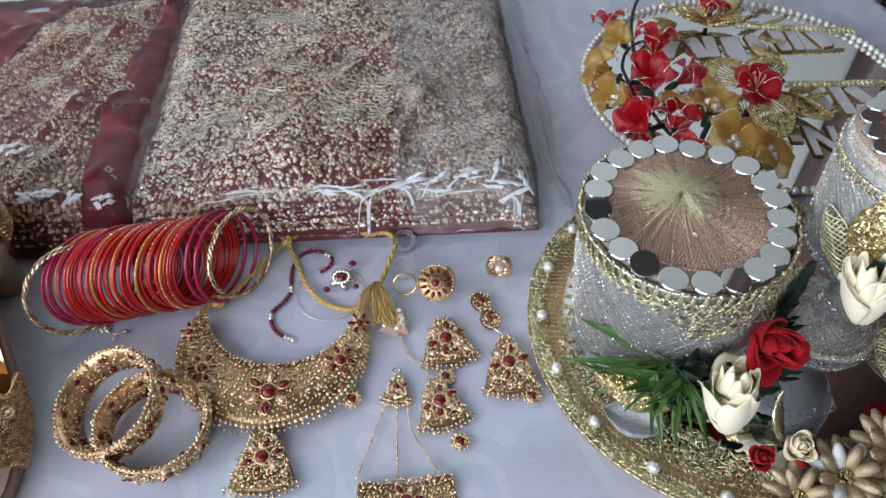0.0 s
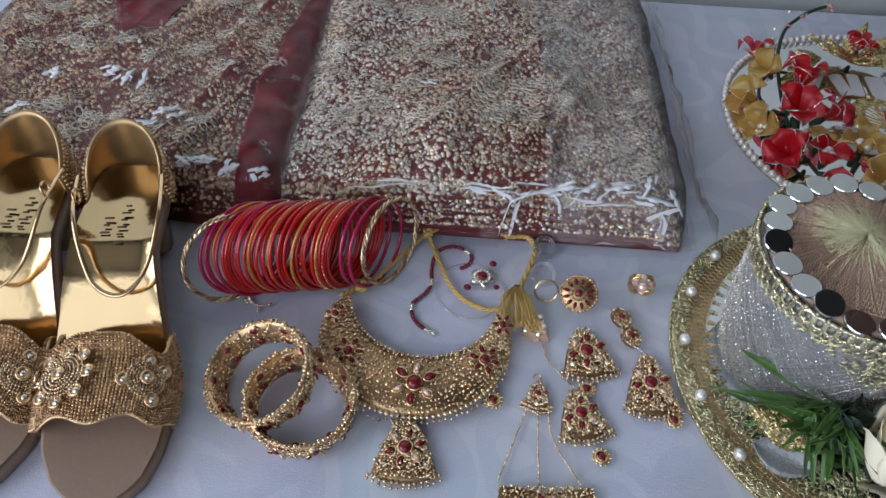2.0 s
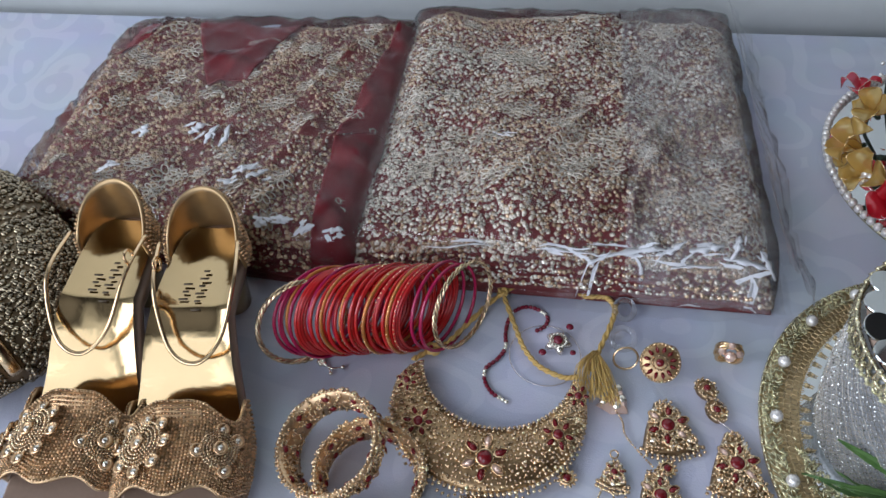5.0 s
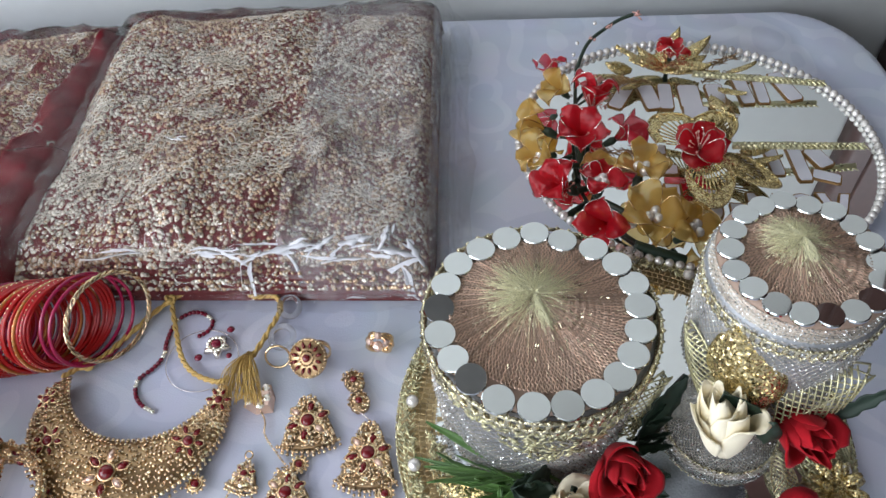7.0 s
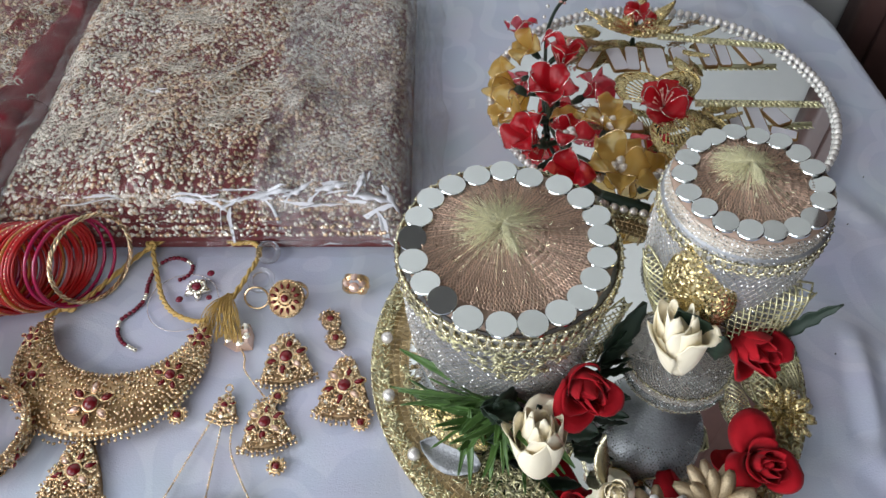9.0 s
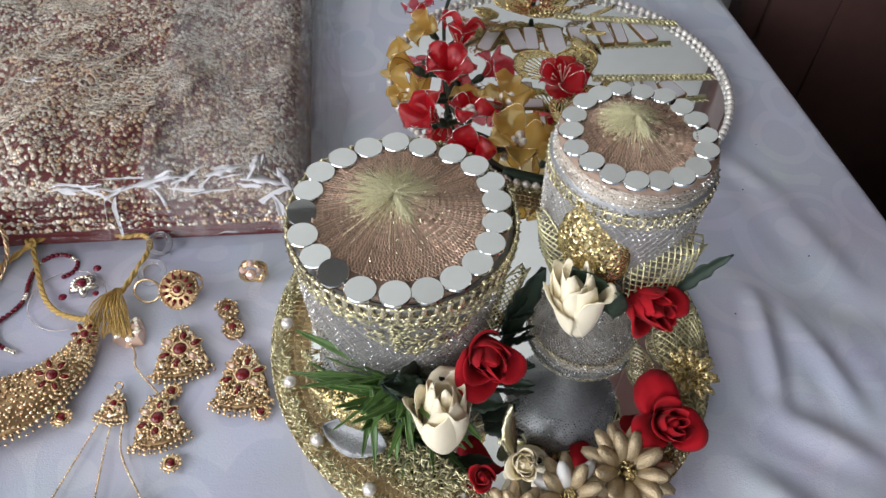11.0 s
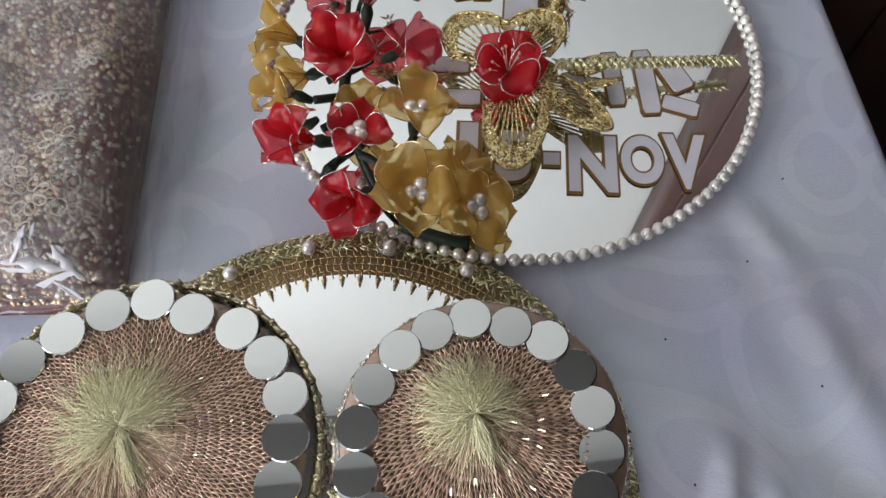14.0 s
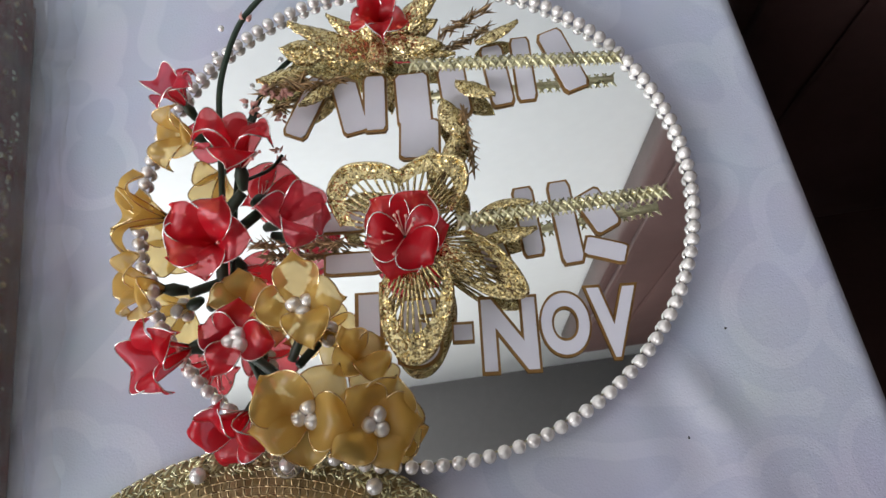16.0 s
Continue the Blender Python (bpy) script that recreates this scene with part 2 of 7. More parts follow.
M_SILVERNET = mat("silver_net", (0.46, 0.475, 0.49), (0.22, 0.225, 0.225), 0.42, 0.5, scale=650, bump=0.8)
M_GLINT = mat("silver_glint", (0.72, 0.73, 0.72), (0.50, 0.51, 0.50), 0.25, 0.9, scale=300, bump=0.0, isl=0.4)
M_THREAD = mat("copper_thread", (0.82, 0.60, 0.46), (0.52, 0.35, 0.25), 0.3, 0.6, scale=900, bump=0.3, isl=0.3)
M_TUFT = mat("pale_tinsel", (0.95, 0.91, 0.62), (0.80, 0.75, 0.46), 0.3, 0.1, scale=300, bump=0.1, isl=0.15)
M_TAN = mat("tan_cloth", (0.46, 0.33, 0.25), (0.34, 0.235, 0.175), 0.7, 0.0, scale=700, bump=0.4)
M_BLACK = mat("dark_gap", (0.02, 0.018, 0.016), (0.01, 0.01, 0.01), 0.6, scale=100)
M_GLITTER = glitter_mat("gold_glitter", (0.96, 0.82, 0.46), (0.48, 0.36, 0.14), 900.0)
M_ROSE_R = mat("red_satin_petal", (0.50, 0.007, 0.016), (0.30, 0.004, 0.010), 0.8, spec=0.2, scale=150, bump=0.2, sheen=0.05, objr=0.12)
M_ROSE_W = mat("cream_petal", (0.97, 0.91, 0.72), (0.95, 0.84, 0.60), 0.8, spec=0.2, scale=70, bump=0.2, objr=0.03)
M_LEAF = mat("green_leaf", (0.13, 0.24, 0.055), (0.04, 0.10, 0.025), 0.42, scale=160, bump=0.3, objr=0.3)
M_DLEAF = mat("dark_leaf", (0.028, 0.055, 0.030), (0.010, 0.022, 0.014), 0.55, scale=160, bump=0.4)
M_NY_R = nylon_mat("red_nylon", (0.74, 0.016, 0.034), (0.54, 0.008, 0.020), 0.27)
M_NY_P = nylon_mat("pink_nylon", (0.72, 0.06, 0.09), (0.60, 0.03, 0.06), 0.30)
M_NY_G = nylon_mat("ochre_nylon", (0.74, 0.50, 0.15), (0.60, 0.38, 0.09), 0.34)
M_WIRE_S = mat("silver_wire", (0.85, 0.80, 0.78), (0.7, 0.6, 0.55), 0.25, 0.9, scale=200, bump=0.0)
M_WIRE_G = mat("gold_wire", (0.90, 0.72, 0.42), (0.7, 0.5, 0.25), 0.25, 0.9, scale=200, bump=0.0)
M_PAPER = mat("white_paint_letter", (0.78, 0.77, 0.82), (0.70, 0.69, 0.75), 0.6, scale=90, bump=0.1)
M_OUTLINE = mat("brown_gold_outline", (0.36, 0.20, 0.06), (0.20, 0.10, 0.03), 0.4, 0.5, scale=400, bump=0.2)
M_PINKSTAMEN = mat("pink_stamen", (0.80, 0.45, 0.38), (0.6, 0.3, 0.25), 0.5, scale=200)
M_BRONZE = mat("bronze_bead", (0.84, 0.58, 0.34), (0.50, 0.32, 0.17), 0.28, 0.85, scale=500, bump=0.2, isl=0.45)
M_CORD = mat("yellow_cord", (0.80, 0.57, 0.20), (0.54, 0.33, 0.08), 0.5, 0.15, scale=900, bump=0.5)
M_BEIGE = mat("beige_insole", (0.31, 0.215, 0.155), (0.25, 0.17, 0.12), 0.55, scale=300, bump=0.2)
M_GLASSRED = gem_mat("red_glass", (0.60, 0.016, 0.016), 0.12)
M_GLASSPINK = gem_mat("magenta_glass", (0.48, 0.012, 0.085), 0.12)
for m_ in (M_GLASSRED, M_GLASSPINK):
    m_.node_tree.nodes["Principled BSDF"].inputs["Transmission Weight"].default_value = 0.3
M_GLASSORANGE = mat("gold_dusted_glass", (0.62, 0.25, 0.05), (0.42, 0.10, 0.02), 0.3, 0.35, scale=500, bump=0.3)
M_CLEARGLASS, _nt, _p = node_mat("clear_plastic")
_p.inputs["Transmission Weight"].default_value, _p.inputs["Roughness"].default_value = 0.95, 0.05
_p.inputs["Base Color"].default_value = (0.95, 0.95, 0.95, 1)
M_INSOLE = mat("mirror_gold_insole", (0.60, 0.45, 0.25), (0.44, 0.31, 0.155), 0.11, 1.0, scale=16, bump=0.3, depth=0.004)
M_CHAMPLEATHER = mat("champagne_leather", (0.52, 0.36, 0.19), (0.40, 0.26, 0.12), 0.3, 0.7, scale=120, bump=0.1)
M_INK = mat("dark_ink", (0.11, 0.075, 0.04), (0.06, 0.04, 0.02), 0.5, scale=100, bump=0)

# ---------------------------------------------------------------- mesh helpers


class Acc:
    """Gathers many small pieces into one mesh."""

    def __init__(self):
        self.v, self.f, self.n = [], [], 0

    def add(self, geo, m=None):
        v, f = geo
        v = np.asarray(v, float)
        if m is not None:
            a = np.array(m)
            v = v @ a[:3, :3].T + a[:3, 3]
        self.v.append(v)
        n = self.n
        self.f.extend([tuple(i + n for i in q) for q in f])
        self.n += len(v)
        return self

    def mesh(self, name, material, smooth=True):
        me = bpy.data.meshes.new(name)
        me.from_pydata(np.concatenate(self.v).tolist(), [], self.f)
        me.materials.append(material)
        if smooth:
            me.polygons.foreach_set("use_smooth", [True] * len(me.polygons))
        me.update()
        return me


def part(name, geo, material, parent, label="", m=None, smooth=True, kind=""):
    """One mesh object under a thing or part; geo: an Acc or a pair of vertices and faces."""
    acc = geo if isinstance(geo, Acc) else Acc().add(geo)
    ob = new(name, acc.mesh(name, material, smooth))
    ob.parent = parent
    if m is not None:
        ob.matrix_basis = m
    return tagged(ob, label, kind=kind)


def shared(name, me, parent, m):
    ob = new(name, me)
    ob.parent = parent
    ob.matrix_basis = m
    return ob


def thing(name, label, category, m=None, group="", kind=""):
    ob = new(name)
    ob.empty_display_size = 0.01
    if m is not None:
        ob.matrix_basis = m
    return tagged(ob, label, category, group, kind)


def T(x, y, z=0.0, rx=0, ry=0, rz=0, s=1.0):
    return pose(x, y, z, rx, ry, rz) @ Matrix.Diagonal((s, s, s, 1))


def toward(loc, direction, twist=0.0, s=1.0):
    """A pose at loc whose z points along direction."""
    q = Vector(direction).normalized().to_track_quat("Z", "Y")
    return Matrix.Translation(loc) @ q.to_matrix().to_4x4() @ Matrix.Rotation(twist, 4, "Z") @ Matrix.Diagonal((s, s, s, 1))


def bm_geo(bm):
    bm.verts.ensure_lookup_table()
    v = [tuple(x.co) for x in bm.verts]
    f = [tuple(x.index for x in q.verts) for q in bm.faces]
    bm.free()
    return v, f


def ball(sub=1, r=1.0):
    bm = bmesh.new()
    bmesh.ops.create_icosphere(bm, subdivisions=sub, radius=r)
    return bm_geo(bm)


def box(sx, sy, sz, bevel=0.0, at=(0, 0, 0), seg=2):
    bm = bmesh.new()
    bmesh.ops.create_cube(bm, size=1)
    bmesh.ops.scale(bm, vec=(sx, sy, sz), verts=bm.verts)
    if bevel:
        bmesh.ops.bevel(bm, geom=bm.edges[:], offset=bevel, segments=seg, affect="EDGES")
    bmesh.ops.translate(bm, vec=at, verts=bm.verts)
    return bm_geo(bm)


def lathe(profile, n=48, closed=False):
    """Turn a list of (radius, height) round z."""
    v, f = [], []
    for r, z in profile:
        v += [(r * math.cos(2 * math.pi * i / n), r * math.sin(2 * math.pi * i / n), z) for i in range(n)]
    k = len(profile)
    for j in range(k - (0 if closed else 1)):
        for i in range(n):
            a, b = j * n, ((j + 1) % k) * n
            f.append((a + i, a + (i + 1) % n, b + (i + 1) % n, b + i))
    return v, f


def torus(R, r, n=40, k=6):
    return lathe([(R + r * math.cos(2 * math.pi * i / k), r * math.sin(2 * math.pi * i / k)) for i in range(k)], n, True)


def spline(pts, n=8, closed=False):
    """Smooth line through the points."""
    p = [np.array(q, float) for q in pts]
    out = []
    m = len(p)
    for i in range(m if closed else m - 1):
        if closed:
            a, b, c, d = p[i - 1], p[i], p[(i + 1) % m], p[(i + 2) % m]
        else:
            a, b, c, d = p[max(i - 1, 0)], p[i], p[i + 1], p[min(i + 2, m - 1)]
        for k in range(n):
            t = k / n
            out.append(0.5 * (2 * b + (c - a) * t + (2 * a - 5 * b + 4 * c - d) * t * t + (3 * b - a - 3 * c + d) * t ** 3))
    if not closed:
        out.append(p[-1])
    return out


def tube(pts, r, n=6, closed=False, flat=1.0):
    """A round or flattened tube along points; r: a number or a function of 0..1."""
    p = np.array(pts, float)
    m = len(p)
    v, f = [], []
    nrm = None
    for i in range(m):
        d = (p[(i + 1) % m] - p[i - 1]) if closed else (p[min(i + 1, m - 1)] - p[max(i - 1, 0)])
        d = d / (np.linalg.norm(d) + 1e-12)
        if nrm is None:
            nrm = np.cross(d, (0, 0, 1.0))
            if np.linalg.norm(nrm) < 1e-3:
                nrm = np.cross(d, (1.0, 0, 0))
        nrm = nrm - d * (nrm @ d)
        nrm /= np.linalg.norm(nrm) + 1e-12
        bi = np.cross(d, nrm)
        rad = r(i / max(m - 1, 1)) if callable(r) else r
        for k in range(n):
            a = 2 * math.pi * k / n
            v.append(p[i] + rad * (math.cos(a) * nrm + flat * math.sin(a) * bi))
    for i in range(m if closed else m - 1):
        for k in range(n):
            a, b = i * n, ((i + 1) % m) * n
            f.append((a + k, a + (k + 1) % n, b + (k + 1) % n, b + k))
    if not closed:
        f.append(tuple(range(n))[::-1])
        f.append(tuple((m - 1) * n + k for k in range(n)))
    return v, f


def surf(fn, nu, nv, thick=0.0):
    """A sheet from fn(u, v), u and v from 0 to 1, with a thickness downwards along its normal."""
    P = np.array([[fn(i / nu, j / nv) for j in range(nv + 1)] for i in range(nu + 1)], float)
    idx = lambda i, j: i * (nv + 1) + j
    f = [(idx(i, j), idx(i + 1, j), idx(i + 1, j + 1), idx(i, j + 1)) for i in range(nu) for j in range(nv)]
    v = P.reshape(-1, 3)
    if thick:
        du = np.gradient(P, axis=0)
        dv = np.gradient(P, axis=1)
        nn = np.cross(du, dv)
        nn /= np.linalg.norm(nn, axis=2, keepdims=True) + 1e-12
        w = (P - nn * thick).reshape(-1, 3)
        k = len(v)
        v = np.concatenate([v, w])
        f = f + [tuple(k + a for a in q[::-1]) for q in f]
        rim = [idx(i, 0) for i in range(nu)] + [idx(nu, j) for j in range(nv)] + [idx(i, nv) for i in range(nu, 0, -1)] + [idx(0, j) for j in range(nv, 0, -1)]
        for a, b in zip(rim, rim[1:] + rim[:1]):
            f.append((b, a, k + a, k + b))
    return v, f


def plate(outline, z0, z1, edge=0.0):
    """A flat plate with that outline between two heights; edge: how far the top is drawn in."""
    o = np.array(outline, float)
    c = o.mean(0)
    k = len(o)
    top = c + (o - c) * (1 - edge)
    v = [(x, y, z0) for x, y in o] + [(x, y, z1) for x, y in top]
    f = [tuple(range(k, 2 * k)), tuple(range(k))[::-1]]
    f += [(i, (i + 1) % k, k + (i + 1) % k, k + i) for i in range(k)]
    return v, f


BALL0, BALL1, BALL2, BALL3 = ball(1), ball(1), ball(2), ball(3)
OCT = ([(1, 0, 0), (0, 1, 0), (-1, 0, 0), (0, -1, 0), (0, 0, 1), (0, 0, -1)], [(0, 1, 4), (1, 2, 4), (2, 3, 4), (3, 0, 4), (1, 0, 5), (2, 1, 5), (3, 2, 5), (0, 3, 5)])
HEX = ([(math.cos(k * math.pi / 3), math.sin(k * math.pi / 3), 0) for k in range(6)] + [(0, 0, 0.35)], [(k, (k + 1) % 6, 6) for k in range(6)])
DROP = ([(1.5, 0, 0.1), (0.3, 0.62, 0.1), (-0.7, 0.45, 0.1), (-1, 0, 0.1), (-0.7, -0.45, 0.1), (0.3, -0.62, 0.1), (0.05, 0, 0.55), (0, 0, -0.2)],
        [(k, (k + 1) % 6, 6) for k in range(6)] + [((k + 1) % 6, k, 7) for k in range(6)])


def rnd(a, b):
    return random.uniform(a, b)


def nz(x, y, z=0.0):
    return noise.noise(Vector((x, y, z)))


# ---------------------------------------------------------------- the room
floor = tagged(part("floor", box(6.0, 6.0, 0.1, at=(0, 0, -0.80)), M_FLOOR, None), "dark brown polished floor beside the table", "floor", kind="structure")
ceiling = tagged(part("ceiling", box(6.0, 6.0, 0.1, at=(0, 0, 2.25)), M_CEIL, None), "plain pale grey ceiling over the room", "ceiling", kind="structure")


def wall(name, sx, sy, sz, at):
    ob = part(name, box(sx, sy, sz, at=at), M_WALL, None, m=ROOM)
    return tagged(ob, "pale painted plaster wall of the room", "wall", kind="structure")


wall("wall_north", 4.33, 0.12, 2.95, (-0.165, 0.105, 0.725))
wall("wall_west", 0.12, 2.16, 0.95, (-2.27, -1.04, -0.275))
wall("wall_west_lintel", 0.12, 2.16, 0.55, (-2.27, -1.04, 1.925))
wall("wall_west_pier", 0.12, 0.64, 1.45, (-2.27, -0.28, 0.925))
wall("wall_west_pier_south", 0.12, 0.32, 1.45, (-2.27, -1.96, 0.925))
# out of view; dark so that less light bounces onto the cloth's right side
tagged(part("wall_east", box(0.12, 2.16, 2.95, at=(1.6, -1.04, 0.725)), M_DARKWOOD, None, m=ROOM), "unseen closing wall of the room, dark brown to cut bounce light", "wall", kind="structure")
wall("wall_south", 4.18, 0.12, 1.15, (-0.24, -2.18, -0.175))
wall("wall_south_lintel", 4.18, 0.12, 0.30, (-0.24, -2.18, 2.05))
wall("wall_south_pier", 0.03, 0.12, 1.50, (-2.315, -2.18, 1.15))
wall("wall_south_pier_east", 2.45, 0.12, 1.50, (0.625, -2.18, 1.15))

# dark wardrobe that stands against the wall, past the end of the table
wardrobe = thing("wardrobe", "dark brown polished wooden wardrobe beside the table", "wardrobe", ROOM @ T(0.05, -0.02, -0.75))
part("carcass", box(1.1, 0.06, 2.4, 0.004, at=(0.56, 0.03, 1.2)), M_DARKWOOD, wardrobe)
for k in range(2):
    d = part("door", box(0.52, 0.018, 2.2, 0.004, at=(0.28 + 0.54 * k, -0.011, 1.2)), M_DARKWOOD, wardrobe)
    part("door_panel", box(0.36, 0.008, 1.9, 0.003, at=(0.28 + 0.54 * k, -0.024, 1.2)), M_DARKWOOD, d)

# ---------------------------------------------------------------- table and cloth
table = thing("table", "table hidden beneath a white cloth", "table", ROOM @ T(0, 0, -0.75))
top_outline = [(cx + 0.125 * math.cos(radians(a0 + 11.25 * k)), cy + 0.125 * math.sin(radians(a0 + 11.25 * k))) for cx, cy, a0 in ((-0.180, -0.145, 0), (-1.385, -0.145, 90), (-1.385, -1.055, 180), (-0.180, -1.055, 270)) for k in range(9)]
part("tabletop", plate(top_outline, 0.711, 0.738, 0.003), M_DARKWOOD, table, smooth=False)
for ux, uy in ((-0.06, -0.06), (-1.46, -0.06), (-0.06, -1.12), (-1.46, -1.12)):
    part("leg", box(0.05, 0.05, 0.71, 0.004, at=(ux, uy, 0.355)), M_DARKWOOD, table)


# raised folds of the cloth: two ends, height, half width
CREASES = ((0.424, 0.392, 0.418, 0.305, 0.0065, 0.0070), (0.448, 0.372, 0.470, 0.296, 0.0045, 0.0080), (0.405, 0.300, 0.470, 0.262, 0.0050, 0.0090), (0.470, 0.480, 0.505, 0.400, 0.0035, 0.012),
           (0.440, 0.545, 0.470, 0.500, 0.0025, 0.010), (0.380, 0.255, 0.430, 0.215, 0.0045, 0.0100), (0.30, 0.835, 0.42, 0.822, 0.0030, 0.010), (0.13, 0.800, 0.25, 0.815, 0.0025, 0.010), (0.10, 0.62, 0.16, 0.70, 0.0020, 0.014),
           (-0.30, 0.12, -0.14, 0.19, 0.0020, 0.012), (-0.16, 0.40, -0.06, 0.405, 0.0012, 0.012), (0.0, 0.20, 0.09, 0.245, 0.0018, 0.012))


def cloth_point(a, b):
    """a, b: distances along the cloth from its back right corner (minus: over the table)."""
    R = 0.09
    x, y, z = a, b, 0.0
    dx, dy = max(a + R, 0.0), max(b + R, 0.0)
    d = math.hypot(dx, dy) - R
    if d > 0:
        ux, uy = dx / (d + R), dy / (d + R)
        ex, ey = min(a, -R) + ux * R, min(b, -R) + uy * R
        turn = min(d / 0.012, 1.0)
        out = 0.010 * math.sin(turn * math.pi / 2)
        fall = 0.010 * (1 - math.cos(turn * math.pi / 2)) + max(d - 0.012, 0)
        ripple = 0.012 * min(1, max(d - 0.02, 0) / 0.1) * (math.sin(a * 37 + b * 41) + 0.4 * math.sin(a * 71 - b * 66))
        out = max(0.004, out + ripple)
        x, y, z = ex + ux * out, ey + uy * out, -fall
        if uy > 0.5:
            y = min(y, 0.034)
    x -= 0.024 * min(1, max(0, (b + 0.42) / 0.36)) * min(1, max(0, (a + 0.15) / 0.15))
    w = min(1.0, max(0.0, (-a) / 0.05)) * min(1.0, max(0.0, (-b) / 0.04))
    z += w * (0.0016 * nz(a * 7, b * 5, 3.1) + 0.0007 * nz(a * 22, b * 19, 7.7))
    q = ROOM @ Vector((a, b, 0))
    for ax, ay, bx, by, hh, ww in CREASES:
        t = min(1, max(0, ((q.x - ax) * (bx - ax) + (q.y - ay) * (by - ay)) / ((bx - ax) ** 2 + (by - ay) ** 2)))
        dd = math.hypot(q.x - ax - t * (bx - ax), q.y - ay - t * (by - ay)) / ww
        if dd < 4:
            z += w * hh * math.sin(math.pi * (0.1 + 0.8 * t)) * (math.exp(-dd * dd) - 0.35 * math.exp(-((dd - 1.9) ** 2)))
    # creases of the cloth beside the tray
    right = math.exp(-((a + 0.085) / 0.06) ** 2)
    z += w * right * (0.0045 * nz(a * 24 + b * 6, b * 9, 1.3) - 0.0035 * math.exp(-((b + 0.47 + 0.6 * (a + 0.09)) / 0.022) ** 2))
    return (x, y, z)


CL = [-1.5 + 0.80 * i / 60 for i in range(60)] + [-0.70 + 0.50 * i / 80 for i in range(80)] + [-0.20 + 0.20 * i / 64 for i in range(64)] + [0.0 + 0.34 * (i / 40) ** 1.3 for i in range(41)]
CB = [-1.2 + 0.45 * i / 40 for i in range(40)] + [-0.75 + 0.75 * i / 180 for i in range(180)] + [0.0 + 0.30 * (i / 24) ** 1.5 for i in range(25)]
cv = [cloth_point(a, b) for a in CL for b in CB]
cf = [(i * len(CB) + j, (i + 1) * len(CB) + j, (i + 1) * len(CB) + j + 1, i * len(CB) + j + 1) for i in range(len(CL) - 1) for j in range(len(CB) - 1)]
cloth = part("tablecloth", (cv, cf), M_CLOTH, None, m=ROOM)
tagged(cloth, "white damask tablecloth with woven scrolls, softly creased", "tablecloth")

# ---------------------------------------------------------------- bagged dresses


BEAD = lathe([(1.0, 0.0), (0.72, 0.42), (0.0, 0.62)], 7)


def dress_height(u, v, seed, H):
    e = (1 - abs(2 * u - 1) ** 13) * (1 - abs(2 * v - 1) ** 15)
    lump = 0.86 + 0.22 * nz(u * 2.3, v * 2.1, seed) + 0.07 * nz(u * 6, v * 5, seed + 4)
    fold = 0.0065 * nz(u * 5 + v * 9, v * 4 - u * 7, seed + 9) + 0.0065 * (1 - abs(nz(u * 6 - v * 3, v * 2, seed + 13))) ** 6
    return max(0.001, H * e ** 0.5 * lump + fold * e)


def quad(c, u, v):
    a, b, cc, d = [Vector(q) for q in c]
    return a * (1 - u) * (1 - v) + b * u * (1 - v) + cc * u * v + d * (1 - u) * v


def on_dress(c, u, v, seed, H, up=0.0):
    p = quad(c, u, v)
    h = dress_height(u, v, seed, H)
    # the sides bulge a little, with the layers of the fold showing
    k = 0.004 * math.sin(h * 900) * (1 if min(u, 1 - u, v, 1 - v) < 0.02 else 0)
    return (p.x, p.y - k, h + up)


def inside(p, q):
    """Whether the plan point p lies in the quadrilateral q, its corners in order."""
    s = [(q[k - 3][0] - q[k][0]) * (p.y - q[k][1]) - (q[k - 3][1] - q[k][1]) * (p.x - q[k][0]) for k in range(4)]
    return all(v > 0 for v in s) or all(v < 0 for v in s)


